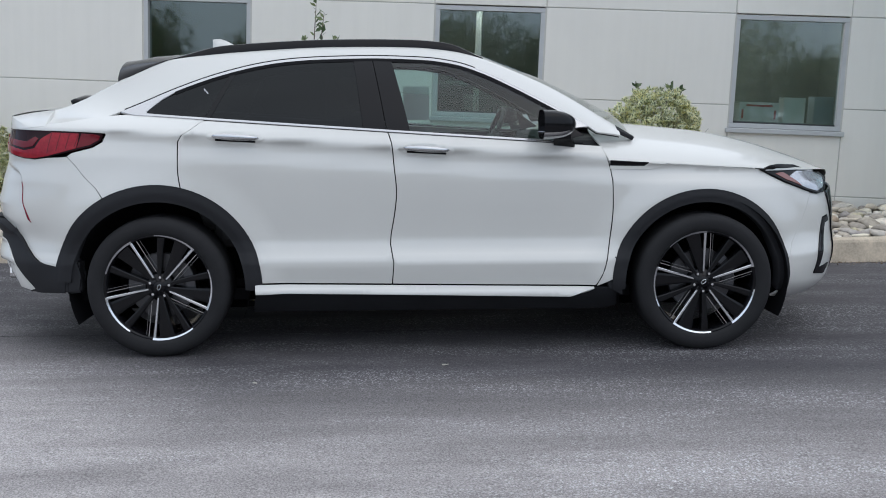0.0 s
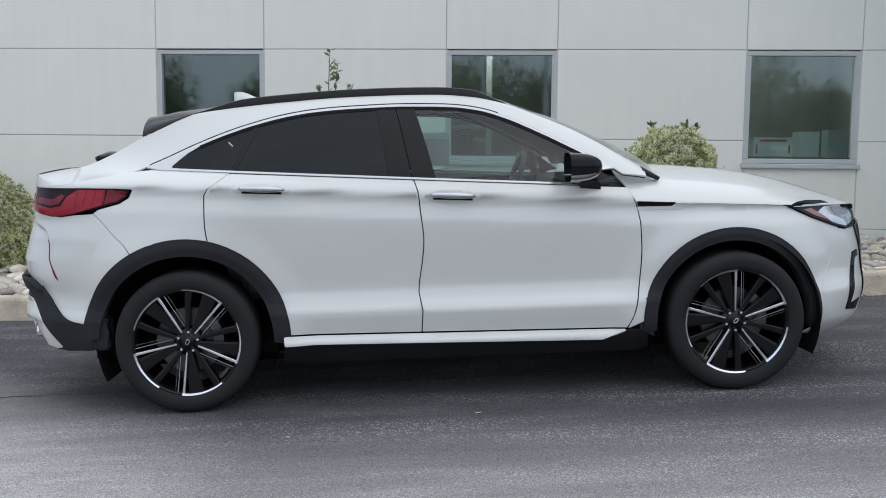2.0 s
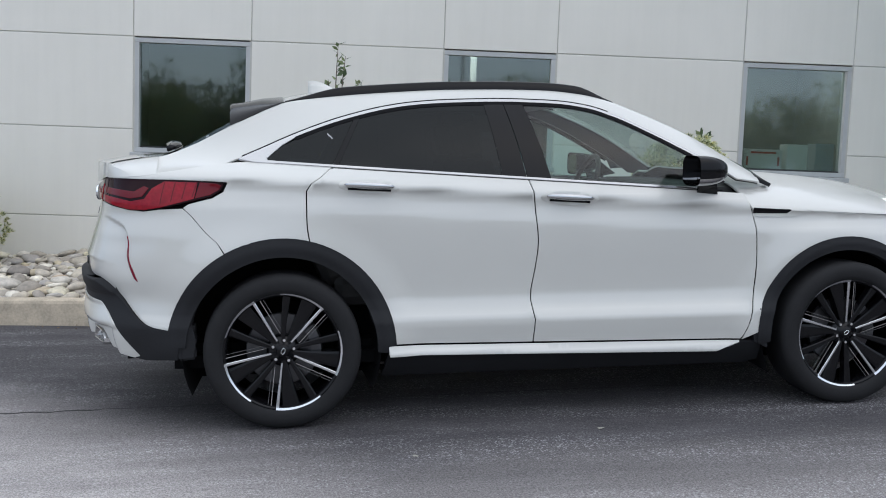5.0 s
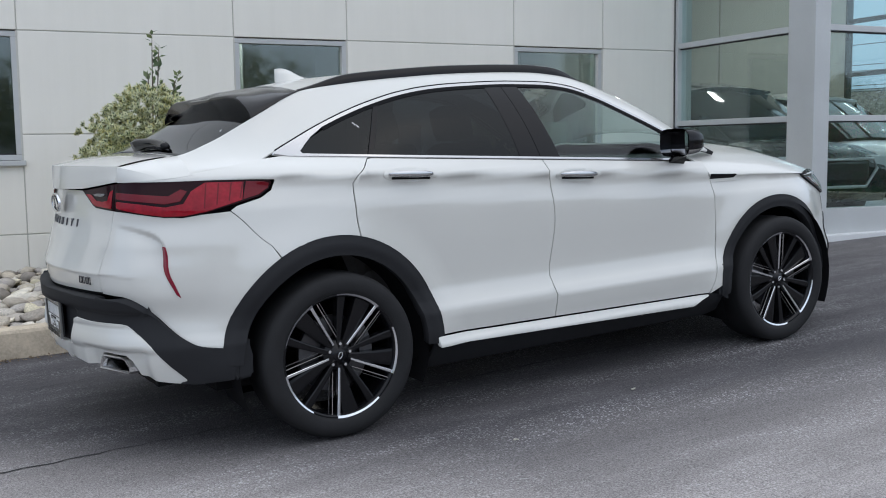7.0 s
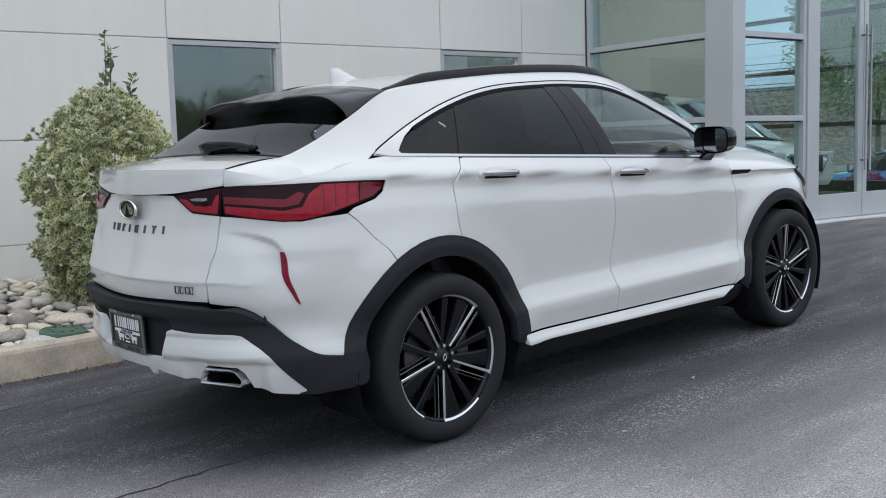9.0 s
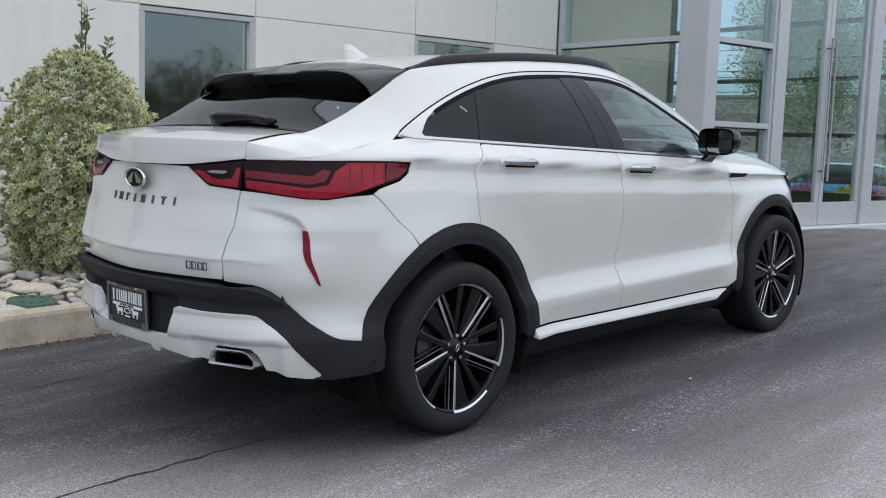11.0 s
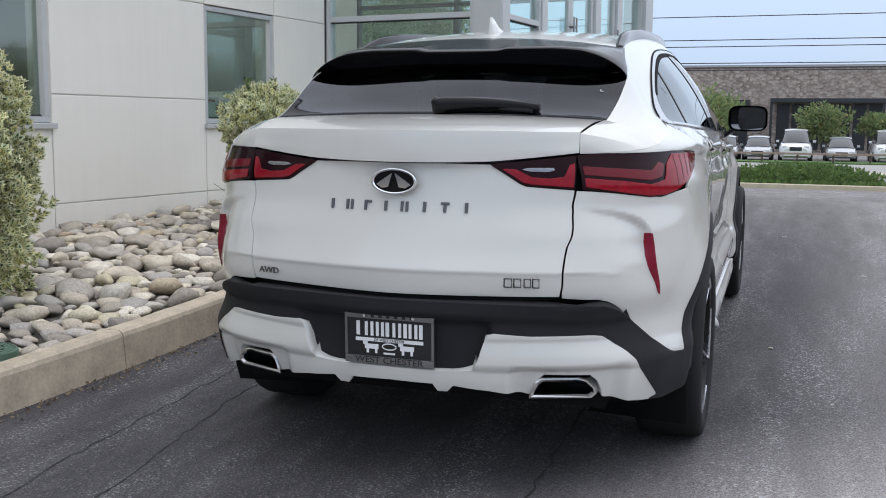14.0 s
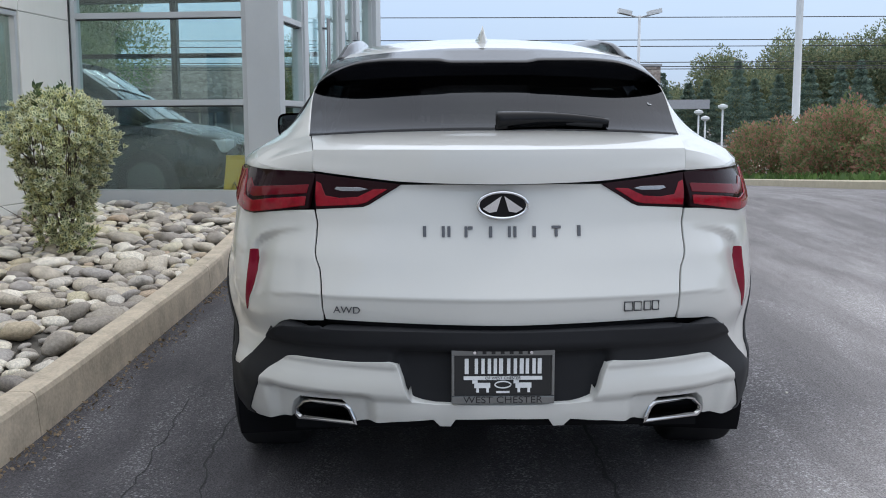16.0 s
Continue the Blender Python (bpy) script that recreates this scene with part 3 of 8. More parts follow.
def loose(name, bm, material, label, category, m=None, group=""):
    ob = part(name, bm, material)
    if m is not None:
        ob.matrix_world = m
    return tagged(ob, label, category, group)


# things on the inner sill of the last window
SILLZ = WBOT + 0.11


def make_sill_things():
    shelf = box(4.60, 5.95, 0.25, 0.75, SILLZ - 0.04, SILLZ, 0.004)
    loose("window_shelf", shelf, CREAM, "pale inner window shelf", "shelf", BLD)
    bx = thing("carton", "white carton with red tape on the window shelf", "carton", BLD)
    part("carton_body", box(4.83, 5.24, 0.30, 0.55, SILLZ, SILLZ + 0.20, 0.004), PAPER, bx)
    part("tape", box(4.90, 5.17, 0.295, 0.299, SILLZ + 0.155, SILLZ + 0.175), RED, bx)
    part("tape", box(4.855, 4.875, 0.295, 0.299, SILLZ + 0.03, SILLZ + 0.12), RED, bx)
    part("tape", box(5.19, 5.21, 0.295, 0.299, SILLZ + 0.03, SILLZ + 0.12), RED, bx)
    loose("paper_stack", box(5.28, 5.50, 0.28, 0.50, SILLZ, SILLZ + 0.26, 0.003), PAPER, "tall stack of white paper on the window shelf", "paper", BLD)
    loose("file_box", box(5.60, 5.80, 0.32, 0.55, SILLZ, SILLZ + 0.28, 0.004), plain("grey_card", (0.40, 0.43, 0.46), 0.7), "grey file box on the window shelf", "box", BLD)


make_sill_things()


def make_office_post():
    po = thing("office_post", "white painted post inside the dim office", "post", BLD)
    part("shaft", box(1.98, 2.05, 1.50, 1.58, -0.19, 2.88, 0.006), PAPER, po)
    part("foot", box(1.96, 2.07, 1.48, 1.60, -0.199, -0.10, 0.006), PAPER, po)


make_office_post()


def ceiling_strip(x0, x1, y0, y1, z):
    cl = thing("ceiling_light", "lit white ceiling light strip indoors", "ceiling light", BLD, "indoor ceiling lights")
    part("housing", box(x0 - 0.03, x1 + 0.03, y0 - 0.03, y1 + 0.03, z + 0.004, z + 0.06, 0.005), ALU, cl)
    part("diffuser", box(x0, x1, y0, y1, z - 0.012, z + 0.003, 0.003), LIT, cl)


LIT = bpy.data.materials.new("lit_diffuser")
LIT.use_nodes = True
_b = LIT.node_tree.nodes["Principled BSDF"]
_b.inputs["Emission Color"].default_value = (1.0, 0.97, 0.92, 1)
_b.inputs["Emission Strength"].default_value = 18.0
for _s, _l in ((1.75, 1.2), (4.75, 1.5), (5.35, 1.5)):
    ceiling_strip(_s, _s + 0.25, _l - 0.5, _l + 0.5, 2.80)
# showroom strips are added, unseen, to brighten the room behind the glass
for _s in (8.4, 10.4):
    for _l in (2.6, 5.0):
        ceiling_strip(_s, _s + 0.3, _l, _l + 1.3, 5.02)


# ---------- the glazed entrance ----------
GX0, GX1, GF = 6.75, 12.95, -2.15
GTOP = 5.4


def make_entrance():
    ent = thing("entrance_1", "glazed entrance bay with silver frames and corner columns", "entrance", BLD, kind="structure")
    zb = 0.24

    def col(x0, x1, y0, y1):
        part("column", box(x0, x1, y0, y1, zb - 0.2, GTOP, 0.008), COLUMN, ent)

    def bar(x0, x1, y0, y1, z0, z1):
        # far-side bars take dark metal in place of their back-lit shade
        part("frame_bar", box(x0, x1, y0, y1, z0, z1, 0.004), DARKMETAL if x0 > 12.7 else COLUMN, ent)

    def pane(x0, x1, y0, y1, z0, z1):
        ob = part("pane", box(x0, x1, y0, y1, z0, z1), PANE, ent)
        ob.visible_shadow = False

    col(GX0, GX0 + 0.20, GF - 0.09, GF + 0.26)
    col(12.52, GX1, GF - 0.06, GF + 0.30)
    levels = [0.60, 1.475, 2.365, 3.25, 4.14, 5.03]

    def bay(x0, x1, y, side=False):
        """A glazed bay between two supports; side: it runs along y instead of x."""
        def put(fn, a, b, d0, d1, z0, z1):
            if side:
                fn(y + d0, y + d1, a, b, z0, z1)
            else:
                fn(a, b, y + d0, y + d1, z0, z1)
        put(bar, x0, x1, -0.02, 0.14, zb - 0.2, 0.57)
        e = 0.05
        put(bar, x0, x0 + e, 0.0, 0.12, 0.572, GTOP)
        put(bar, x1 - e, x1, 0.0, 0.12, 0.572, GTOP)
        zlast = 0.572
        for z in levels[1:]:
            put(bar, x0 + e + 0.001, x1 - e - 0.001, 0.002, 0.118, z - 0.03, z + 0.03)
            put(pane, x0 + e - 0.005, x1 - e + 0.005, 0.052, 0.060, zlast - 0.004, z - 0.026)
            put(lambda a0, a1, b0, b1, c0, c1: part("gasket", box(a0, a1, b0, b1, c0, c1), DARKFRAME, ent), x0 + e, x1 - e, 0.03, 0.05, z - 0.044, z - 0.031)
            zlast = z + 0.03
    bay(GF + 0.262, -0.02, GX0 + 0.04, True)
    bay(GX0 + 0.202, 8.105, GF)
    bay(11.40, 12.518, GF)
    bay(GF + 0.302, 1.2, 12.80, True)
    bay(1.202, 3.2, 12.80, True)
    bay(6.402, 9.0, 12.80, True)
    for a, b in ((8.107, 8.285), (10.14, 10.36), (11.15, 11.398)):
        part("door_post", box(a, b, GF - 0.02, GF + 0.14, zb - 0.2, GTOP, 0.005), COLUMN, ent)
    part("fascia", box(GX0, GX1, GF - 0.10, GF + 0.28, GTOP + 0.002, GTOP + 0.9, 0.01), COLUMN, ent)
    part("fascia", box(GX0, GX0 + 0.3, GF + 0.282, 0.2, GTOP + 0.002, GTOP + 0.9, 0.01), COLUMN, ent)
    for n, (a, b, hinge) in enumerate(((8.29, 9.215, 0), (9.225, 10.135, 1), (10.365, 11.145, 0))):
        door = thing("door_%d" % (n + 1), "tall silver-framed glass entrance door with a bar pull", "door", BLD, kind="structure")
        st = 0.085
        zt, y0, y1 = 4.6, GF + 0.02, GF + 0.07
        part("door_rail", box(a, b, y0, y1, 0.325, 0.60, 0.004), COLUMN, door)
        part("door_rail", box(a, b, y0, y1, zt - 0.12, zt, 0.004), COLUMN, door)
        part("door_stile", box(a, a + st, y0, y1, 0.601, zt - 0.121, 0.004), COLUMN, door)
        part("door_stile", box(b - st, b, y0, y1, 0.601, zt - 0.121, 0.004), COLUMN, door)
        p = part("pane", box(a + st - 0.004, b - st + 0.004, GF + 0.042, GF + 0.050, 0.597, zt - 0.117), PANE, door)
        p.visible_shadow = False
        hx = (b - st * 0.5) if hinge == 0 else (a + st * 0.5)
        h = part("door_handle", tube([(hx, GF - 0.045, 0.86), (hx, GF - 0.045, 2.55)], 0.013, 12), PULL, door)
        for z in (0.98, 2.43):
            part("handle_standoff", tube([(hx, GF - 0.045, z), (hx, GF + 0.02, z)], 0.010, 8), PULL, h)
    part("transom_bar", box(8.29, 11.145, GF, GF + 0.12, 4.602, 4.70, 0.004), COLUMN, ent)
    part("threshold", box(6.9, 12.5, GF - 0.14, GF + 0.3, 0.20, 0.318, 0.01), ALU, ent)
    # the showroom behind the glass
    part("showroom_floor", box(GX0 + 0.2, 12.78, GF + 0.3, 9.0, 0.1, 0.31), TILE, ent)
    part("showroom_back", box(GX0 + 0.2, 12.9, 9.0, 9.2, 0.3, GTOP), CREAM, ent)
    part("showroom_side", box(12.80, 12.96, 3.204, 9.0, 0.3, GTOP), CREAM, ent)
    part("showroom_side", box(GX0 + 0.17, GX0 + 0.33, 0.05, 9.0, 0.3, GTOP), CREAM, ent)
    part("showroom_ceiling", box(GX0 + 0.2, 12.78, GF + 0.3, 9.2, GTOP - 0.3, GTOP - 0.1), CREAM, ent)
    rf = box(-14, 12.95, 0.3, 9.4, WALL_HIGH - 0.4, WALL_HIGH - 0.3)
    ob = part("roof", rf, CREAM)
    ob.matrix_world = BLD
    tagged(ob, "flat roof of the cream building", "roof", kind="structure")
    bk = bmesh.new()
    add_box(bk, -14, 6.75, 9.2, 9.4, -0.6, WALL_HIGH)
    add_box(bk, -14, -13.8, 0.3, 9.2, -0.6, WALL_HIGH)
    ob = part("wall_rear", bk, WALL)
    ob.matrix_world = BLD
    tagged(ob, "plain cream rear walls of the building", "wall", kind="structure")


make_entrance()


# ---------- plants ----------
def rim_leaf(bm, p, d, up, size, rnd, slots=(0, 1)):
    """A leaf with a dark middle and a pale margin, bent along its rib."""
    d = d.normalized()
    s = d.cross(up)
    if s.length < 1e-4:
        s = d.cross(Vector((1, 0, 0)))
    s.normalize()
    n = s.cross(d)
    w = size * 0.50
    o = [p, p + d * size * 0.45 + s * w * 0.5 + n * size * 0.06, p + d * size, p + d * size * 0.45 - s * w * 0.5 + n * size * 0.06]
    v = [bm.verts.new(q) for q in o]
    c = p + d * size * 0.5
    i = [bm.verts.new(c + (q - c) * 0.48 + n * size * 0.03) for q in o]
    f = bm.faces.new(i)
    f.material_index = slots[0]
    for k in range(4):
        f = bm.faces.new((v[k], v[(k + 1) % 4], i[(k + 1) % 4], i[k]))
        f.material_index = slots[1]


def flat_leaf(bm, p, d, up, size, mat=0):
    d = d.normalized()
    s = d.cross(up)
    if s.length < 1e-4:
        s = Vector((1, 0, 0))
    s.normalize()
    v = [bm.verts.new(q) for q in (p, p + d * size * 0.5 + s * size * 0.28, p + d * size, p + d * size * 0.5 - s * size * 0.28)]
    f = bm.faces.new(v)
    f.material_index = mat


def rand_dir(rnd):
    z = rnd.uniform(-1, 1)
    a = rnd.uniform(0, 2 * math.pi)
    r = math.sqrt(1 - z * z)
    return Vector((r * math.cos(a), r * math.sin(a), z))


def shrub(x, y, z, height, rx, seed, leaves, profile, label, shoots=(), bare=0.0):
    """profile: (height share, radius share) pairs of the crown."""
    rnd = random.Random(seed)
    sh = thing("shrub", label, "shrub", Matrix.Translation((x, y, z)), "shrubs in the stone bed")
    for k in range(16 if bare else 6):
        stems = bmesh.new()
        a = rnd.uniform(0, 2 * math.pi)
        r = rx * rnd.uniform(0.15, 1.0 if bare else 0.6)
        top = Vector((math.cos(a) * r, math.sin(a) * r, height * rnd.uniform(0.55, 0.9)))
        k0 = 0.6 if bare else 0.35
        mid = Vector((top.x * k0 + rnd.uniform(-0.04, 0.04), top.y * k0 + rnd.uniform(-0.04, 0.04), top.z * 0.45))
        add_tube(stems, [(rnd.uniform(-0.04, 0.04), rnd.uniform(-0.04, 0.04), -0.05), mid, top], 0.007 if bare else 0.013, 6, taper=0.003)
        if bare:
            for _ in range(5):
                q = mid.lerp(top, rnd.uniform(-0.5, 0.7))
                add_tube(stems, [q, q + Vector((rnd.uniform(-0.25, 0.25), rnd.uniform(-0.25, 0.25), rnd.uniform(0.1, 0.3)))], 0.004, 4, taper=0.0015)
        part("stem", stems, BARK, sh)
    for dx, dy, h in shoots:
        stems = bmesh.new()
        add_tube(stems, [(dx * 0.5, dy * 0.5, height * 0.6), (dx, dy, height + h * 0.5), (dx * 1.15, dy * 1.1, height + h)], 0.007, 5, taper=0.002)
        part("shoot", stems, BARK, sh)
    bm = bmesh.new()
    hs, rs = [p[0] for p in profile], [p[1] for p in profile]
    lump = Vector((seed * 7.1, seed * 2.3, 0))
    made = 0
    while made < leaves:
        t = rnd.uniform(hs[0], hs[-1])
        r = rx * interp(t, hs, rs)
        a = rnd.uniform(0, 2 * math.pi)
        if rnd.random() > r / rx + 0.12:
            continue
        d0 = Vector((math.cos(a), math.sin(a), (t - 0.5) * 2))
        r *= 1 + 0.26 * noise.noise(d0 * 2.2 + lump) + 0.24 * noise.noise(d0 * 5.5 + lump)
        if bare and noise.noise(d0 * 3.0 + lump * 1.7) < -0.12 - 0.5 * (t - 0.3):
            if rnd.random() < 0.8:
                made += 2
                continue
        q = 1 - rnd.random() ** 2.2 * 0.5
        p = Vector((math.cos(a) * r * q, math.sin(a) * r * q, height * t + rnd.uniform(-0.03, 0.03)))
        # a rosette of narrow leaves round each twig's end
        d = (Vector((math.cos(a), math.sin(a), 0.45 + t)) + rand_dir(rnd) * 0.55).normalized()
        u = d.cross(rand_dir(rnd)).normalized()
        v = d.cross(u)
        for j in range(7):
            f = 2 * math.pi * (j + rnd.uniform(-0.25, 0.25)) / 7
            spread = rnd.uniform(0.35, 0.95)
            rim_leaf(bm, p, d * 0.75 + (u * math.cos(f) + v * math.sin(f)) * spread, d, rnd.uniform(0.036, 0.064), rnd)
        made += 7
    for dx, dy, h in shoots:
        for k in range(22):
            t = k / 21
            p = Vector((dx * (0.9 + 0.25 * t), dy * (0.9 + 0.2 * t), height * 0.92 + (h + height * 0.08) * t))
            d = rand_dir(rnd)
            d.z = abs(d.z) * 0.8 + 0.2
            rim_leaf(bm, p, d, rand_dir(rnd), rnd.uniform(0.05, 0.085), rnd, (0, 0))
    part("crown", bm, None, sh, slots=(LEAF_GREEN, LEAF_CREAM))


DENSE = ((0.02, 0.70), (0.15, 0.88), (0.4, 1.0), (0.65, 0.92), (0.85, 0.66), (1.0, 0.20))
shrub(0.40, 3.32, 0.18, 1.55, 0.54, 3, 30000, DENSE, "dense rounded variegated shrub with tall dark shoots", ((0.06, 0.05, 0.46), (0.12, 0.1, 0.36), (0.22, 0.0, 0.12), (-0.02, -0.1, 0.12)))
AIRY = ((0.02, 0.40), (0.15, 0.56), (0.34, 0.62), (0.5, 0.82), (0.72, 1.0), (0.88, 0.86), (1.0, 0.4))
shrub(3.52, 2.92, 0.30, 1.18, 0.36, 5, 12500, AIRY, "airy variegated shrub with thin bare lower twigs", ((0.1, 0.0, 0.06), (-0.15, 0.1, 0.05), (0.2, 0.1, 0.04)), bare=1.0)
shrub(-3.10, 4.35, 0.03, 1.02, 0.52, 8, 16000, DENSE, "pale variegated shrub before the cream wall", ((0.1, 0, 0.1), (-0.25, 0.1, 0.08)))
shrub(-6.4, 4.6, -0.1, 1.2, 0.60, 9, 3500, DENSE, "pale variegated shrub before the cream wall", ())


def crown_quads(bm, centre, rx, ry, rz, count, size, rnd, mat=0, lumps=9, up_bias=0.2, tight=1.0, skin=0.35):
    cl = []
    for _ in range(lumps):
        d = rand_dir(rnd)
        cl.append((Vector((d.x * rx, d.y * ry, d.z * rz)) * rnd.uniform(0.35, 0.75), rnd.uniform(0.34, 0.55) * tight))
    for _ in range(count):
        c, r = rnd.choice(cl)
        d = rand_dir(rnd)
        q = rnd.random() ** skin
        p = centre + c + Vector((d.x * rx, d.y * ry, d.z * rz)) * r * q
        flat_leaf(bm, p, d + rand_dir(rnd) * 0.9 + Vector((0, 0, up_bias)), rand_dir(rnd), size * rnd.uniform(0.6, 1.3), mat)


def tree(x, y, height, spread, seed, leaf, label, count=2600, size=0.22, group="street trees"):
    rnd = random.Random(seed)
    z = ground_z(x)
    t = thing("tree", label, "tree", Matrix.Translation((x, y, z)), group)
    tr = bmesh.new()
    add_tube(tr, [(0, 0, -0.1), (0.03, 0.02, height * 0.3), (0.0, 0.05, height * 0.55)], 0.035 * height / 2, 8, taper=0.03)
    for k in range(7):
        a = 2 * math.pi * k / 7 + rnd.uniform(-0.3, 0.3)
        b = Vector((0.01, 0.03, height * rnd.uniform(0.28, 0.5)))
        e = b + Vector((math.cos(a) * spread * 0.6, math.sin(a) * spread * 0.6, height * rnd.uniform(0.2, 0.38)))
        add_tube(tr, [b, b.lerp(e, 0.5) + Vector((0, 0, 0.1)), e], 0.035, 6, taper=0.01)
    part("trunk", tr, BARK, t)
    bm = bmesh.new()
    crown_quads(bm, Vector((0, 0, height * 0.64)), spread, spread, height * 0.36, count, size, rnd, lumps=12)
    part("crown", bm, leaf, t)


# ---------- beyond the lot ----------
LEAF_AUTUMN = leaf_material("turning_leaf", ((0.0, (0.14, 0.18, 0.06)), (0.6, (0.24, 0.23, 0.08)), (1.0, (0.36, 0.23, 0.08))), 0.6)
FLOWER_M = leaf_material("magenta_flowers", ((0.0, (0.10, 0.16, 0.05)), (0.3, (0.34, 0.04, 0.16)), (1.0, (0.50, 0.08, 0.26))), 0.6)
FLOWER_Y = leaf_material("yellow_flowers", ((0.0, (0.12, 0.18, 0.05)), (0.3, (0.60, 0.40, 0.03)), (1.0, (0.75, 0.52, 0.05))), 0.6)
ROADM = plain("far_concrete_road", (0.34, 0.33, 0.31), 0.9, vary=0.1, scale=0.6)
RUSTY = plain("weathered_tan_steel", (0.34, 0.26, 0.20), 0.7, 0.2, vary=0.3)
KERBFAR = plain("pale_kerb", (0.50, 0.44, 0.32), 0.85, vary=0.15)
FASCIA = plain("grey_fascia", (0.34, 0.34, 0.35), 0.6)
SHOPDARK = plain("dark_shopfront", (0.03, 0.032, 0.035), 0.25)


def make_island(x0, x1, y0, y1, name, label, r=1.6):
    isl = thing(name, label, "traffic island", kind="structure")
    pts = []
    for cx, cy, a0 in ((x1 - r, y1 - r, 0), (x0 + r, y1 - r, 90), (x0 + r, y0 + r, 180), (x1 - r, y0 + r, 270)):
        pts += [(cx + r * math.cos(radians(a0 + 90 * k / 8)), cy + r * math.sin(radians(a0 + 90 * k / 8))) for k in range(9)]
    cx, cy = (x0 + x1) / 2, (y0 + y1) / 2
    bm = bmesh.new()
    rings = []
    for k, h in ((1.0, -0.1), (1.0, 0.13), (0.995, 0.15), (0.975, 0.15), (0.97, 0.10)):
        sx, sy = 1 - (1 - k) * 6 / max(1, (x1 - x0) / 2), 1 - (1 - k) * 6 / max(1, (y1 - y0) / 2)
        rings.append([bm.verts.new((cx + (px - cx) * sx, cy + (py - cy) * sy, ground_z(px) + h)) for px, py in pts])
    n = len(pts)
    for r0, r1 in zip(rings, rings[1:]):
        for i in range(n):
            bm.faces.new((r0[i], r0[(i + 1) % n], r1[(i + 1) % n], r1[i]))
    part("island_kerb", bm, KERBFAR, isl)
    bm = bmesh.new()
    rim = [bm.verts.new((cx + (px - cx) * 0.975, cy + (py - cy) * 0.975, ground_z(px) + 0.12)) for px, py in pts]
    mid = bm.verts.new((cx, cy, ground_z(cx) + 0.16))
    for i in range(n):
        bm.faces.new((rim[i], rim[(i + 1) % n], mid))
    part("island_grass", bm, GRASS, isl)
    gb = bmesh.new()
    rnd = random.Random(int(cx * 10))
    for _ in range(5000):
        px, py = rnd.uniform(x0 + 0.4, x1 - 0.4), rnd.uniform(y0 + 0.4, y1 - 0.4)
        flat_leaf(gb, Vector((px, py, ground_z(px) + 0.12)), Vector((rnd.uniform(-0.5, 0.5), rnd.uniform(-0.5, 0.5), 1)), rand_dir(rnd), rnd.uniform(0.10, 0.22))
    tagged(part("grass_blades", gb, LEAF_HEDGE, isl), "tufts of mown grass", kind="stuff")


make_island(28.0, 36.5, -4.6, 1.0, "island_1", "grassed traffic island with a low green hedge")
make_island(11.5, 25.0, -17.0, -7.3, "island_2", "grassed island with reddening shrubs", 2.4)


def hedge(x, y, rx, ry, h, seed, leaf, label, count, size=0.10, group="hedges"):
    rnd = random.Random(seed)
    hd = thing("bush", label, "bush", Matrix.Translation((x, y, ground_z(x) + 0.1)), group)
    for k in range(7):
        st = bmesh.new()
        add_tube(st, [(rnd.uniform(-0.2, 0.2), rnd.uniform(-0.2, 0.2), -0.1), (rnd.uniform(-0.5, 0.5) * rx, rnd.uniform(-0.5, 0.5) * ry, h * 0.7)], 0.02, 5, taper=0.008)
        part("stem", st, BARK, hd)
    bm = bmesh.new()
    lump = Vector((seed, seed * 2.0, 0.5))
    for _ in range(count):
        d = rand_dir(rnd)
        if d.z < -0.2:
            d.z = -d.z
        k = (1 + 0.25 * noise.noise(d * 2.5 + lump) + 0.1 * noise.noise(d * 7 + lump)) * (1 - 0.35 * rnd.random() ** 2)
        p = Vector((d.x * rx * k, d.y * ry * k, max(0.0, 0.12 + d.z * (h - 0.12) * k)))
        if rnd.random() < 0.3:
            a, q = rnd.uniform(0, 2 * math.pi), rnd.uniform(0.7, 0.98)
            p = Vector((rx * q * math.cos(a), ry * q * math.sin(a), h * rnd.uniform(0.0, 0.5)))
        flat_leaf(bm, p, d + rand_dir(rnd) * 0.9 + Vector((0, 0, 0.4)), rand_dir(rnd), size * rnd.uniform(0.7, 1.3))
    part("foliage", bm, leaf, hd)


for _k, (_x, _y, _r, _h) in enumerate(((22.6, -8.9, 1.25, 1.55), (20.9, -9.9, 1.35, 1.75), (19.2, -9.4, 1.3, 1.75), (18.2, -11.0, 1.4, 1.9), (21.3, -11.9, 1.4, 1.8), (16.4, -10.0, 1.3, 1.75))):
    hedge(_x, _y, _r, _r, _h, 30 + _k, LEAF_RED, "rounded green shrub turning dark red", 15000, 0.082, "reddening shrubs")
for _k, (_x, _y, _r, _h) in enumerate(((30.4, -0.7, 1.5, 0.62), (30.6, -2.4, 1.6, 0.66), (32.8, -1.4, 1.7, 0.7))):
    hedge(_x, _y, _r, _r, _h, 50 + _k, LEAF_HEDGE, "low spreading green ground-cover bush", 3200, 0.12, "green bushes")


for _x, _y, _c in ((18.2, 4.3, 0), (18.9, 5.1, 1), (18.3, 5.9, 0), (19.4, 3.4, 0)):
    hedge(_x, _y, 0.6, 0.55, 0.55, 70 + int(_x * 10), FLOWER_M if _c == 0 else FLOWER_Y, "mound of magenta flowers" if _c == 0 else "mound of bright yellow flowers", 1300, 0.08, "flower mounds")


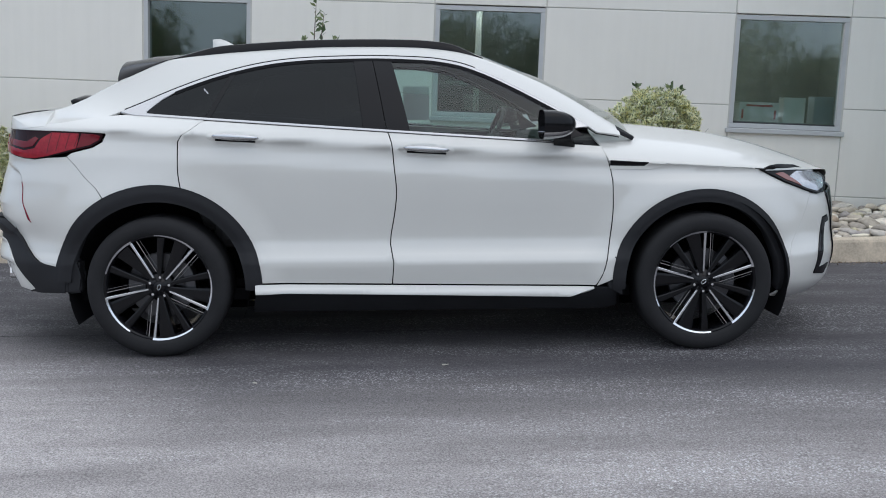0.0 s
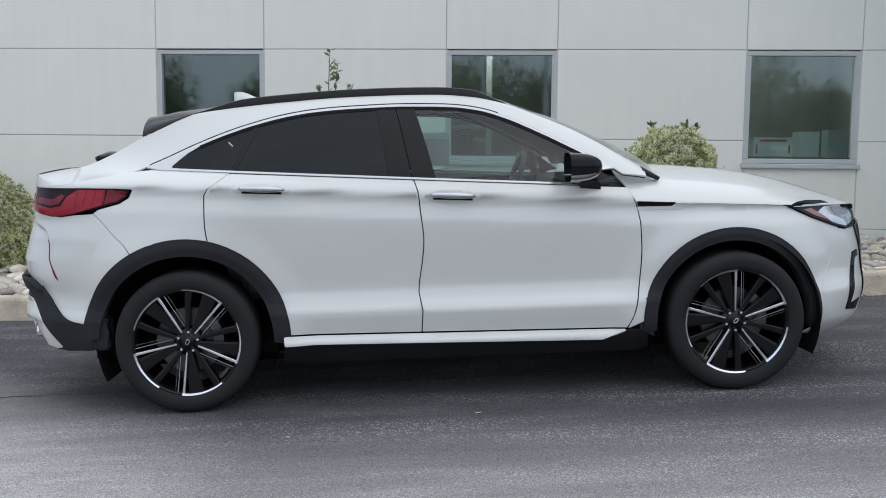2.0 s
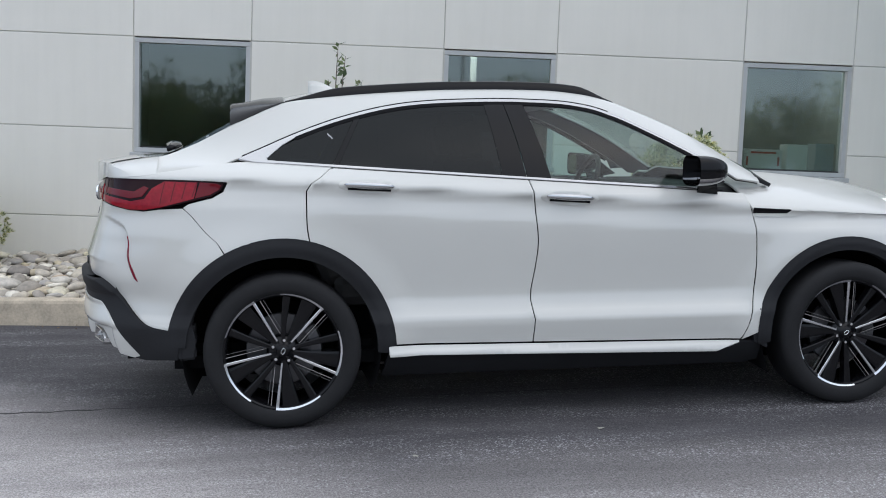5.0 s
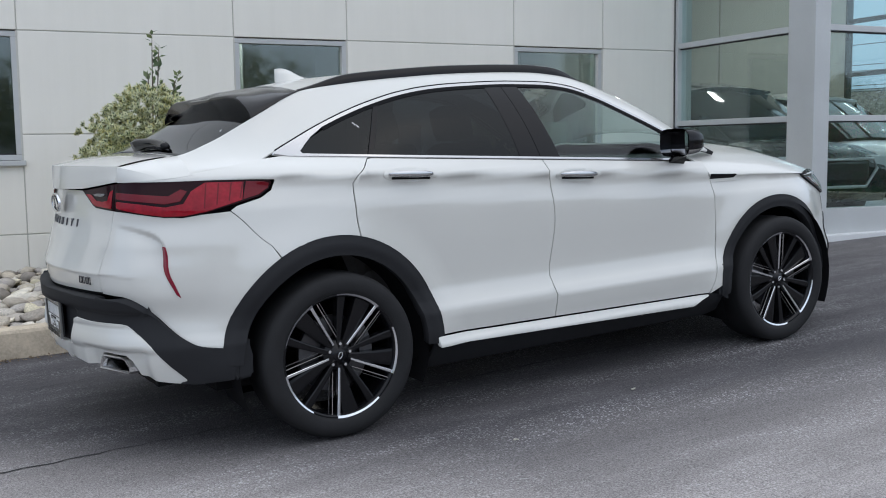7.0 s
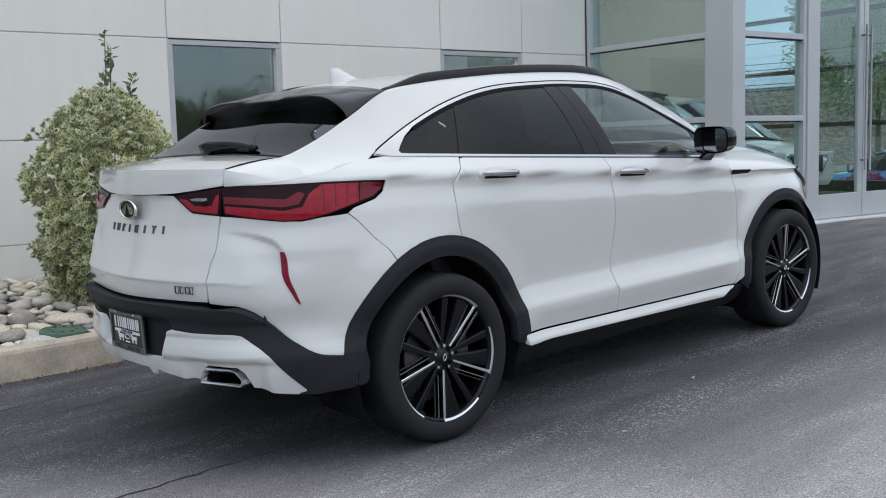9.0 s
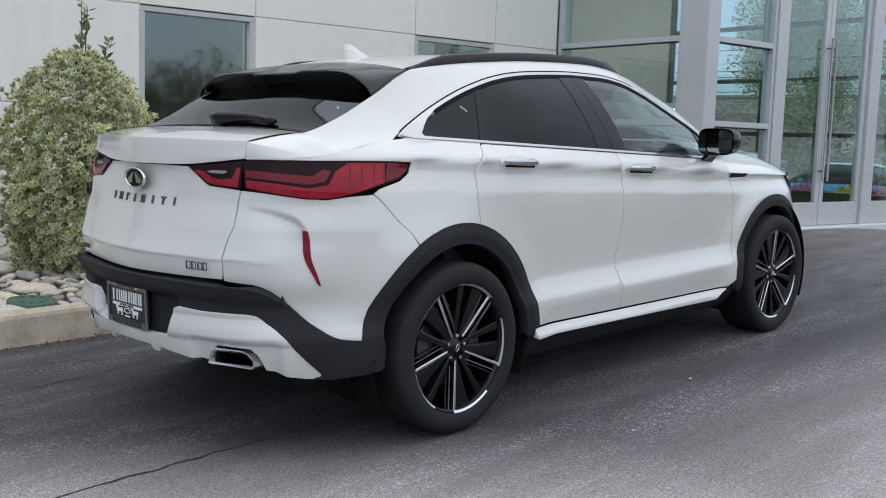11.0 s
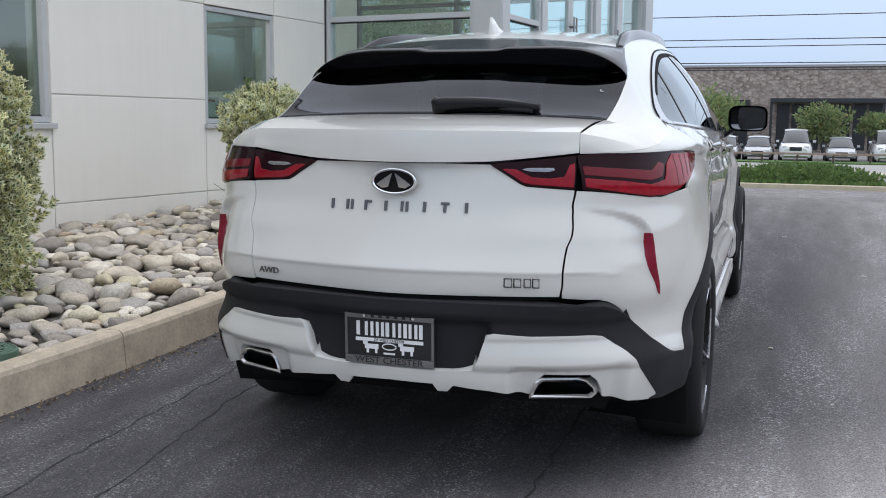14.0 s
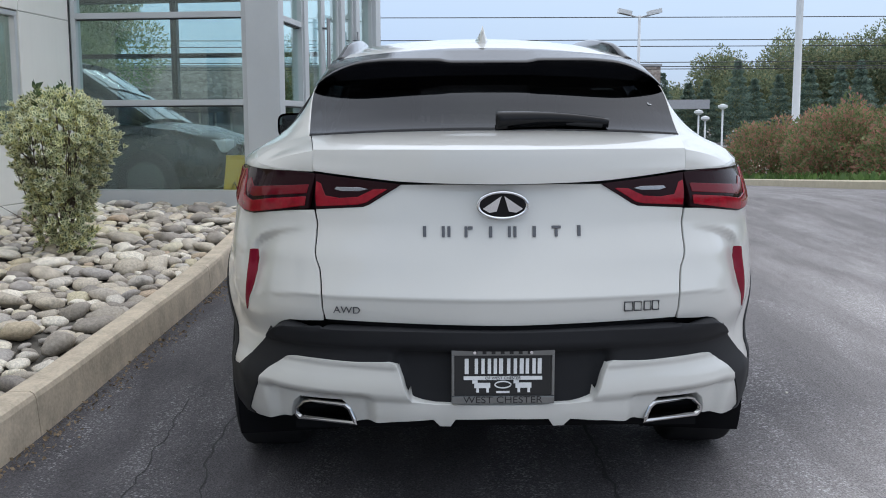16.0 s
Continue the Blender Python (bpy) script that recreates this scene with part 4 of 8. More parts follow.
def lamp_post(x, y, h, heads, label, turn=0.0, r=0.09):
    z = ground_z(x)
    lp = thing("lamp_post", label, "lamp post", Matrix.Translation((x, y, z)) @ pose(0, 0, 0, 0, 0, turn), "car park lamps")
    part("post", tube([(0, 0, -0.1), (0, 0, h * 0.5), (0, 0, h)], r, 10, taper=r * 0.6), ALU, lp)
    part("base", tube([(0, 0, -0.1), (0, 0, 0.55)], 0.26, 14), CONCRETE, lp)
    for s in heads:
        part("arm", tube([(0, 0, h - 0.08), (0, s * 0.42, h + 0.02)], 0.035, 8), METAL, lp)
        bm = bmesh.new()
        add_prism(bm, [(-0.22, s * 0.36, h), (0.22, s * 0.36, h), (0.20, s * 0.90, h + 0.12), (-0.20, s * 0.90, h + 0.12)], (0, -s * 0.03, 0.17))
        bmesh.ops.recalc_face_normals(bm, faces=bm.faces)
        hd = part("lamp_head", bm, ALU, lp)
        bm = bmesh.new()
        bm.faces.new([bm.verts.new(p) for p in ((-0.18, s * 0.42, h + 0.006), (0.18, s * 0.42, h + 0.006), (0.16, s * 0.84, h + 0.10), (-0.16, s * 0.84, h + 0.10))])
        part("lamp_glass", bm, DARKFRAME, hd)


lamp_post(38.0, -8.55, 6.5, (1, -1), "tall pale car park lamp with two box heads")
lamp_post(28.5, -11.68, 12.5, (1, -1), "very tall white car park lamp post", r=0.14)
lamp_post(-0.34, -25.0, 7.5, (1, -1), "tall pale car park lamp with two box heads", r=0.12)
lamp_post(-2.85, -25.0, 7.5, (1, -1), "tall pale car park lamp with two box heads")
lamp_post(18.5, -25.5, 7.5, (1, -1), "tall pale car park lamp with two box heads")
for _x, _y, _h in ((62.0, -17.6, 2.6), (64.0, -18.6, 2.2), (58.0, -18.0, 2.9)):
    _lp = thing("street_lamp", "small white street lamp with a round head", "lamp post", Matrix.Translation((_x, _y, ground_z(_x))), "small street lamps")
    part("post", tube([(0, 0, -0.1), (0, 0, _h)], 0.06, 8), ALU, _lp)
    part("lamp_head", lathe([(0.0, _h + 0.35), (0.28, _h + 0.25), (0.30, _h + 0.12), (0.10, _h)], 14, "z"), ALU, _lp)


def make_street():
    z = ground_z(60)
    bm = bmesh.new()
    add_box(bm, 44.0, 57.0, -200, 200, z - 0.2, z + 0.02)
    tagged(part("road", bm, ROADM), "pale concrete street beyond the car park", "road", kind="structure")
    rail = thing("guard_rail", "weathered steel guard rail along the street", "guard rail", kind="structure")
    part("rail_beam", box(57.6, 57.66, -30, 40, z + 0.50, z + 0.62, 0.01), RUSTY, rail)
    post = box(57.67, 57.77, -0.06, 0.06, z - 0.1, z + 0.60)
    me = mesh_of(post, "rail_post", BARK)
    for k in range(36):
        part_mesh("rail_post", me, rail).matrix_local = Matrix.Translation((0, -29 + 1.95 * k, 0))
    kb = bmesh.new()
    add_box(kb, 41.8, 44.0, -16, 60, z - 0.1, z + 0.12)
    tagged(part("pavement_far", kb, KERBFAR), "pale concrete pavement strip by the street", "pavement", kind="structure")
    g = bmesh.new()
    add_box(g, 57.2, 60.0, -60, 60, z - 0.1, z + 0.08)
    tagged(part("verge", g, GRASS), "grass verge behind the street", "grass", kind="structure")


make_street()


def make_store():
    z = ground_z(90)
    st = thing("store_building", "long low store faced with tan rubble stone", "building")
    part("wall", box(86, 120, -20.6, 90, z - 0.2, 6.05, 0.02), STONE, st)
    part("coping", box(85.9, 120, -20.7, 90, 6.06, 6.30, 0.02), FASCIA, st)
    ent = part("entrance_canopy", box(83.0, 86, -8.5, 0.4, 3.1, 3.45, 0.02), SHOPDARK, st)
    for k in range(7):
        part("shop_window", box(85.90, 85.98, -8.3 + 1.2 * k, -7.3 + 1.2 * k, z + 0.2, 3.0), SHOPDARK, st)
    for y in (-8.3, -3.9, 0.2):
        part("canopy_post", box(83.1, 83.3, y, y + 0.2, z - 0.1, 3.1), SHOPDARK, st)
    part("entrance_canopy", box(83.0, 86, 2.0, 22.0, 2.6, 3.3, 0.02), SHOPDARK, st)
    for k in range(14):
        part("shop_window", box(85.90, 85.98, 2.2 + 1.4 * k, 3.4 + 1.4 * k, z + 0.2, 2.55), SHOPDARK, st)
    part("side_canopy", box(84.0, 86, -24.5, -19.6, 2.3, 3.1, 0.02), FASCIA, st)


make_store()
tree(55.5, 8.4, 5.0, 2.3, 61, LEAF_AUTUMN, "small street tree turning orange", 2600, 0.30)
tree(52.0, 3.6, 4.9, 2.9, 62, LEAF_TREE, "small leafy green street tree", 3200, 0.28)
tree(66.0, -3.4, 3.9, 2.0, 63, LEAF_TREE, "small leafy green street tree", 2000, 0.26)
tree(66.0, -6.7, 3.2, 2.0, 64, LEAF_TREE, "small leafy green street tree", 2000, 0.26)
tree(33.0, 12.4, 8.6, 3.2, 66, LEAF_TREE, "leafy green tree beside the far car park", 34000, 0.13)


def make_woods():
    rnd = random.Random(77)
    bm = bmesh.new()
    tr = bmesh.new()
    for k in range(64):
        y = -26 - 1.9 * k + rnd.uniform(-1.5, 1.5)
        x = 104 + rnd.uniform(-8, 14)
        top = interp(-y, (26, 32, 36, 44, 60, 90, 140), (6.0, 8.9, 11.5, 12.9, 13.3, 13.4, 12.4)) + rnd.uniform(-1.2, 0.9)
        z = ground_z(x)
        near = k < 17
        crown_quads(bm, Vector((x, y, z + top * 0.52)), 3.9, 3.9, top * 0.50, 10500 if near else 1500, 0.30 if near else 0.45, rnd, 0, lumps=44, tight=0.72, skin=0.22)
        add_tube(tr, [(x, y, z), (x, y, z + top * 0.6)], 0.25, 6, taper=0.1)
    for k in range(12):
        y = -22.5 - 2.2 * k + rnd.uniform(-0.6, 0.6)
        x = 92 + rnd.uniform(-2, 2)
        z = ground_z(x)
        h = 6.6 + rnd.uniform(-1.2, 1.0)
        for _ in range(4500):
            t = rnd.random() ** 1.4
            r = 2.5 * (1 - t) + 0.1
            a = rnd.uniform(0, 2 * math.pi)
            r *= (0.75 + 0.25 * math.sin(t * 60)) * (0.6 + 0.4 * rnd.random())
            flat_leaf(bm, Vector((x + r * math.cos(a), y + r * math.sin(a), z + 0.3 + t * h)), Vector((math.cos(a), math.sin(a), -0.35)) + rand_dir(rnd) * 0.4, rand_dir(rnd), 0.25, 1)
    for k in range(64):
        x = -75 + 2.5 * k + rnd.uniform(-1.5, 1.5)
        y = -66 + rnd.uniform(-6, 5)
        top = 7.6 + 3.0 * noise.noise(Vector((x * 0.09, 3.3, 0))) + rnd.uniform(-1.0, 1.0)
        z = ground_z(x)
        crown_quads(bm, Vector((x, y, z + top * 0.52)), 3.4, 3.4, top * 0.50, 2300, 0.36, rnd, 0, lumps=26)
        crown_quads(bm, Vector((x + 1.2, y + 2.0, z + 2.6)), 2.6, 2.0, 2.6, 900, 0.34, rnd, 0, lumps=14)
        add_tube(tr, [(x, y, z), (x, y, z + top * 0.6)], 0.2, 6, taper=0.1)
    ob = part("far_woods", bm, None, slots=(LEAF_WOOD, LEAF_FIR))
    tagged(ob, "distant mixed woods of leafy trees and firs", "woods", kind="stuff")
    tagged(part("far_trunks", tr, BARK), "dark trunks inside the distant woods", "woods", kind="stuff")


make_woods()


def make_lines():
    wires = thing("power_lines", "black overhead power lines along the street", "power lines")
    for z, x in ((6.45, 45.5), (5.33, 45.0), (5.10, 46.0), (4.30, 45.5), (4.12, 46.0), (3.95, 45.0)):
        pts = [(x, -90 + 6 * k, z + 0.55 * ((k - 15) / 15) ** 2 - 0.2) for k in range(36)]
        part("wire", tube(pts, 0.022, 5), DARKMETAL, wires)
    for y in (-95, 125):
        part("pole", tube([(45.5, y, -0.6), (45.5, y, 9.5)], 0.16, 8), BARK, wires)


make_lines()


# ---------- other vehicles ----------
def simple_car(x, y, heading, length, width, height, paint, label, suv=False, group="parked cars", z=None, front_detail=False):
    """A parked car built from lofted sections, with glass, lamps and wheels. It faces +x before turning."""
    m = Matrix.Translation((x, y, ground_z(x) if z is None else z)) @ pose(0, 0, 0, 0, 0, heading)
    c = thing("parked_car", label, "car", m, group)
    hl, hw = length / 2, width / 2
    belt = height * (0.60 if suv else 0.62)

    def loft(name, st, material, wid):
        bm = bmesh.new()
        prev = None
        for px, zb, zt, k in st:
            w = wid * k
            prof = [(-w * 0.92, zb), (-w, zb + (zt - zb) * 0.25), (-w * 0.99, zb + (zt - zb) * 0.7), (-w * 0.88, zt - 0.02), (-w * 0.55, zt + 0.015), (0, zt + 0.03)]
            prof += [(-a, b) for a, b in reversed(prof[:-1])]
            ring = [bm.verts.new((px, a, b)) for a, b in prof]
            if prev:
                for j in range(len(ring) - 1):
                    bm.faces.new((prev[j], prev[j + 1], ring[j + 1], ring[j]))
                bm.faces.new((prev[-1], prev[0], ring[0], ring[-1]))
            else:
                bm.faces.new(ring)
            prev = ring
        bm.faces.new(list(reversed(prev)))
        bmesh.ops.recalc_face_normals(bm, faces=bm.faces)
        ob = part(name, bm, material, c, smooth=True)
        ob.data.set_sharp_from_angle(angle=radians(40))
        return ob
    g = 0.24 if suv else 0.18
    tail_top = belt if suv else belt * 0.98
    loft("body", [(-hl, 0.42, tail_top - 0.12, 0.80), (-hl + 0.06, g + 0.06, tail_top - 0.03, 0.90), (-hl + 0.35, g, tail_top, 0.98), (-0.4, g, belt, 1.0), (hl * 0.42, g, belt - 0.02, 1.0), (hl * 0.75, g, belt - 0.10, 0.97), (hl - 0.18, g + 0.02, belt - 0.22, 0.88), (hl, g + 0.12, belt - 0.36, 0.70)], paint, hw)
    rs = -hl + (0.18 if suv else 0.75)
    re = -hl + (0.55 if suv else 1.45)
    loft("cabin_glass", [(rs, belt - 0.05, belt + 0.02, 0.84), (re, belt - 0.03, height - 0.08, 0.74), (0.0, belt - 0.03, height - 0.02, 0.74), (hl * 0.22, belt - 0.03, height - 0.12, 0.72), (hl * 0.58, belt - 0.08, belt - 0.02, 0.80)], SMOKEGLASS, hw)
    loft("roof", [(re - 0.04, height - 0.10, height - 0.05, 0.72), (re + 0.2, height - 0.06, height, 0.71), (0.0, height - 0.05, height + 0.01, 0.71), (hl * 0.20, height - 0.12, height - 0.07, 0.69)], paint, hw)
    for s in (1, -1):
        part("tail_lamp", box(-hl - 0.005, -hl + 0.22, s * hw * 0.58 - hw * 0.26, s * hw * 0.58 + hw * 0.26, belt - 0.30, belt - 0.14, 0.03), BRIGHTREDFAR, c)
        part("headlamp", box(hl - 0.34, hl - 0.06, s * hw * 0.62 - 0.15, s * hw * 0.62 + 0.15, belt - 0.36, belt - 0.22, 0.03), CLEARFAR, c)
        part("mirror", box(hl * 0.30, hl * 0.30 + 0.16, s * (hw + 0.09) - 0.09, s * (hw + 0.09) + 0.09, belt - 0.02, belt + 0.12, 0.03), paint, c)
        for px in (-hl + 0.85, hl - 0.88):
            wm = lathe([(0.0, -0.10), (0.18, -0.115), (0.21, -0.10), (0.30, -0.11), (0.335, -0.08), (0.34, 0.0), (0.335, 0.08), (0.30, 0.11), (0.0, 0.10)], 28)
            for f in wm.faces:
                r = max(math.hypot(v.co.x, v.co.z) for v in f.verts)
                f.material_index = 1 if r < 0.22 else 0
            bmesh.ops.recalc_face_normals(wm, faces=wm.faces)
            w = part("wheel", wm, None, c, slots=(RUBBERFAR, RIMFAR), smooth=True)
            w.matrix_local = Matrix.Translation((px, s * (hw - 0.10), 0.335))
    part("plate", box(-hl - 0.012, -hl + 0.05, -0.17, 0.17, belt - 0.36, belt - 0.22, 0.005), PAPER, c)
    part("bumper_trim", box(-hl + 0.02, -hl + 0.3, -hw * 0.82, hw * 0.82, g + 0.02, 0.40, 0.04), DARKMETAL, c)
    part("grille", box(hl - 0.12, hl + 0.012, -0.36, 0.36, belt - 0.52, belt - 0.27, 0.04), SHOPDARK, c)
    if front_detail:
        part("grille_surround", tube([(hl + 0.012, -0.40, belt - 0.26), (hl + 0.016, -0.46, belt - 0.36), (hl + 0.014, -0.30, belt - 0.56), (hl + 0.014, 0.30, belt - 0.56), (hl + 0.016, 0.46, belt - 0.36), (hl + 0.012, 0.40, belt - 0.26), (hl + 0.012, -0.40, belt - 0.26)], 0.018, 8), METAL, c)
    return c


SMOKEGLASS = plain("dark_car_glass", (0.02, 0.024, 0.027), 0.06, vary=0.05, relief=0.0, coat=0.3)
BRIGHTREDFAR = plain("far_tail_lamp", (0.35, 0.02, 0.02), 0.2, relief=0.0)
CLEARFAR = plain("far_headlamp", (0.6, 0.62, 0.65), 0.15, relief=0.0)
RIMFAR = plain("far_rim", (0.10, 0.10, 0.105), 0.4, 0.6)
RUBBERFAR = plain("far_tyre", (0.02, 0.02, 0.021), 0.8)


def car_paint(name, colour, metal=0.3):
    return plain(name, colour, 0.3, metal, vary=0.04, relief=0.0, coat=1.0)


SLATE = car_paint("slate_blue_paint", (0.028, 0.03, 0.045))
WHITEP = car_paint("white_car_paint", (0.72, 0.72, 0.71), 0.0)
NAVY = plain("dark_green_black_paint", (0.008, 0.015, 0.018), 0.28, 0.0, vary=0.04, relief=0.0)
BLUE = car_paint("bright_blue_paint", (0.02, 0.18, 0.36))
REDP = car_paint("red_car_paint", (0.42, 0.04, 0.05), 0.1)
SILVERP = car_paint("silver_car_paint", (0.45, 0.46, 0.47), 0.5)
simple_car(34.5, -6.35, 0, 4.7, 1.80, 1.44, SLATE, "slate blue saloon parked nose to the hedge")
simple_car(35.3, -9.2, 0, 4.6, 1.86, 1.66, WHITEP, "white sport utility car parked on the lot", True)
simple_car(62.5, -1.6, 180, 5.2, 1.95, 1.95, WHITEP, "white van parked across the street", True)
simple_car(62.5, -6.9, 180, 5.2, 1.95, 1.95, WHITEP, "white van parked across the street", True)
simple_car(62.0, 6.8, 180, 5.2, 1.95, 1.95, WHITEP, "white van parked across the street", True)
simple_car(62.5, 2.6, 180, 4.5, 1.80, 1.5, SILVERP, "silver car parked across the street", True)
simple_car(62.5, 0.6, 180, 4.5, 1.80, 1.5, SILVERP, "silver car parked across the street", True)
simple_car(62.5, 11.2, 180, 4.5, 1.80, 1.5, REDP, "red car parked across the street", True)
simple_car(62.5, -4.2, 180, 4.5, 1.80, 1.5, SILVERP, "silver car parked across the street", True)
# display car behind the entrance glass, and cars whose reflections the glass shows
_p = BLD @ Vector((7.85, 0.75, 0.312))
simple_car(_p.x, _p.y, -90 - 7.3, 4.7, 1.92, 1.66, NAVY, "dark green-black sport utility car on display indoors", True, "showroom cars", 0.312, True)
_p = BLD @ Vector((10.6, 1.9, 0.312))
simple_car(_p.x, _p.y, -90 - 7.3, 4.6, 1.85, 1.62, WHITEP, "white sport utility car on display indoors", True, "showroom cars", 0.312, True)
simple_car(30.3, 10.6, 105, 4.5, 1.85, 1.62, BLUE, "bright blue sport utility car parked on the lot", True)


def make_sign():
    m = BLD @ Matrix.Translation((6.86, -1.70, 0.312))
    sg = thing("floor_sign", "yellow folding wet-floor sign behind the glass", "sign", m)
    yel = plain("yellow_plastic", (0.62, 0.40, 0.03), 0.45)
    for s in (1, -1):
        bm = bmesh.new()
        add_prism(bm, [(0.0, -0.15, 0.0), (0.0, 0.15, 0.0), (0.0, 0.10, 0.62), (0.0, -0.10, 0.62)], (0.012, 0, 0))
        bmesh.ops.recalc_face_normals(bm, faces=bm.faces)
        part("sign_panel", bm, yel, sg).matrix_local = pose(0.06 + s * 0.07, 0, 0, 0, -s * 7, 0)
    bm = bmesh.new()
    add_tube(bm, [(-0.014, -0.07, 0.16), (-0.014, 0.07, 0.16), (-0.006, 0.0, 0.34), (-0.014, -0.07, 0.16)], 0.008, 5)
    part("sign_mark", bm, DARKMETAL, sg)


make_sign()


def make_cover():
    cv = thing("valve_cover", "round green plastic irrigation valve cover with slots among stones", "cover", pose(COVER_X, COVER_Y, 0.160, 4, 0, 20))
    gp = plain("green_plastic", (0.075, 0.135, 0.095), 0.55)
    hole = plain("slot_dark", (0.01, 0.012, 0.01), 0.9)
    bm = lathe([(0.0, 0.020), (0.118, 0.018), (0.120, 0.013), (0.126, 0.013), (0.128, 0.019), (0.138, 0.017), (0.142, 0.008), (0.145, -0.10)], 40, "z")
    bmesh.ops.recalc_face_normals(bm, faces=bm.faces)
    lid = part("lid", bm, gp, cv, smooth=True)
    lid.data.set_sharp_from_angle(angle=radians(30))
    for k in range(8):
        a = 2 * math.pi * k / 8
        bm = bmesh.new()
        add_box(bm, -0.012, 0.012, -0.0045, 0.0045, 0.016, 0.0205)
        part("slot", bm, hole, lid).matrix_local = pose(0.078 * math.cos(a), 0.078 * math.sin(a), 0, 0, 0, math.degrees(a) + 90)
    for r in (0.05, 0.10):
        bm = bmesh.new()
        add_tube(bm, [(r * math.cos(a), r * math.sin(a), 0.0195) for a in [2 * math.pi * k / 32 for k in range(33)]], 0.0018, 5)
        part("rib", bm, gp, lid)


make_cover()


def make_litter():
    """Crumbs of dry leaf and grit blown against the kerb, and a few pale scraps on the asphalt."""
    rnd = random.Random(91)
    bm = bmesh.new()
    for _ in range(1500):
        x = rnd.uniform(-3.5, 5.5)
        if noise.noise(Vector((x * 0.9, 7.7, 0))) < -0.1 and rnd.random() < 0.8:
            continue
        y = kerb_y(x) - abs(rnd.gauss(0, 0.055)) - 0.004
        flat_leaf(bm, Vector((x, y, ground_z(x) + 0.004)), Vector((rnd.uniform(-1, 1), rnd.uniform(-1, 1), rnd.uniform(0.0, 0.5))), rand_dir(rnd), rnd.uniform(0.008, 0.026))
    tagged(part("leaf_litter", bm, LITTER), "dry brown leaf litter along the kerb", "leaf litter", kind="stuff")
    for x, y, r in ((1.45, -1.15, 0.020), (3.75, -1.75, 0.022), (0.55, -1.42, 0.012), (5.6, -1.2, 0.03)):
        sb = bmesh.new()
        ring = [sb.verts.new((r * (1 + rnd.uniform(-0.3, 0.3)) * math.cos(2 * math.pi * k / 7), 0.5 * r * math.sin(2 * math.pi * k / 7), rnd.uniform(0.004, 0.010))) for k in range(7)]
        top = sb.faces.new(ring)
        low = bmesh.ops.extrude_face_region(sb, geom=[top])
        bmesh.ops.translate(sb, verts=[v for v in low["geom"] if isinstance(v, bmesh.types.BMVert)], vec=(0, 0, -0.003))
        bmesh.ops.recalc_face_normals(sb, faces=sb.faces)
        loose("fallen_leaf", sb, PALELEAF, "small pale dry leaf lying on the asphalt", "leaf", Matrix.Translation((x, y, ground_z(x))) @ pose(0, 0, 0, 0, 0, rnd.uniform(0, 180)), "fallen leaves")


make_litter()


# ---------- the white car: surfaces ----------
from mathutils.geometry import delaunay_2d_cdt

X0R, X1F = -0.15, 2.75
DOOR_Z = (0.16, 0.25, 0.32, 0.375, 0.43, 0.475, 0.50, 0.54, 0.60, 0.70, 0.82, 0.93, 0.99, 1.025, 1.05, 1.066, 1.09, 1.12, 1.16, 1.24)
DOOR_Y = (0.78, 0.86, 0.893, 0.900, 0.909, 0.914, 0.905, 0.884, 0.869, 0.876, 0.888, 0.895, 0.885, 0.880, 0.884, 0.894, 0.886, 0.866, 0.845, 0.80)


def belt_z(x):
    return 1.212 - 0.065 * max(x, -0.2)


def shoulder_z(x):
    if x > -0.2:
        return belt_z(x)
    return interp(x, (-0.95, -0.7, -0.5, -0.35, -0.2), (1.156, 1.158, 1.178, 1.203, 1.225))


def half_width(x, z):
    """Half the body's width at a station and height: door section, tapered in plan, swollen round the wheels."""
    up = smooth01((z - 0.60) / 0.40)
    zz = z - (1.128 - 0.0596 * max(x, -0.45) - 1.061) * up
    y = interp(zz, DOOR_Z, DOOR_Y)
    y += up * interp(x, (-0.6, -0.25, 0.3, 1.2, 1.8, 2.3, 3.1, 3.6), (-0.03, -0.026, -0.004, 0, -0.010, -0.026, -0.045, -0.08))
    for hx in (0.0, 2.8):
        r = math.hypot(x - hx, z - 0.36)
        y += (0.030 if hx == 0 else 0.032) * smooth01((0.66 - r) / 0.18) * smooth01((z - 0.2) / 0.2) * (1.0 - 0.55 * up) * (1.0 - 0.7 * math.exp(-((z - 0.48) / 0.085) ** 2))
        y += 0.020 * up * math.exp(-((x - hx + 0.05) / 0.45) ** 2) * (1 if hx == 0 else 0.4)
    y += 0.048 * math.exp(-((x + 0.30) / 0.36) ** 2) * math.exp(-((z - 0.80) / 0.22) ** 2)
    # the haunch rolls inward up to the belt
    roll = min(1.15, max(0.0, (z - shoulder_z(x) + 0.10) / 0.10))
    return y - interp(x, (-0.9, -0.4, -0.15, 0.25, 0.7, 1.2), (0.025, 0.05, 0.080, 0.050, 0.018, 0.0)) * roll * roll


TAIL_Z = (0.2, 0.30, 0.38, 0.44, 0.55, 0.68, 0.72, 0.78, 0.80, 0.87, 1.0, 1.08, 1.14, 1.20, 1.25)
TAIL_X = (-0.82, -0.90, -0.95, -0.965, -0.97, -0.968, -0.965, -0.975, -0.972, -0.945, -0.930, -0.925, -0.918, -0.905, -0.87)
NOSE_Z = (0.18, 0.25, 0.33, 0.45, 0.64, 0.77, 0.85, 0.95, 1.05)
NOSE_X = (3.47, 3.61, 3.68, 3.70, 3.695, 3.68, 3.66, 3.58, 3.48)


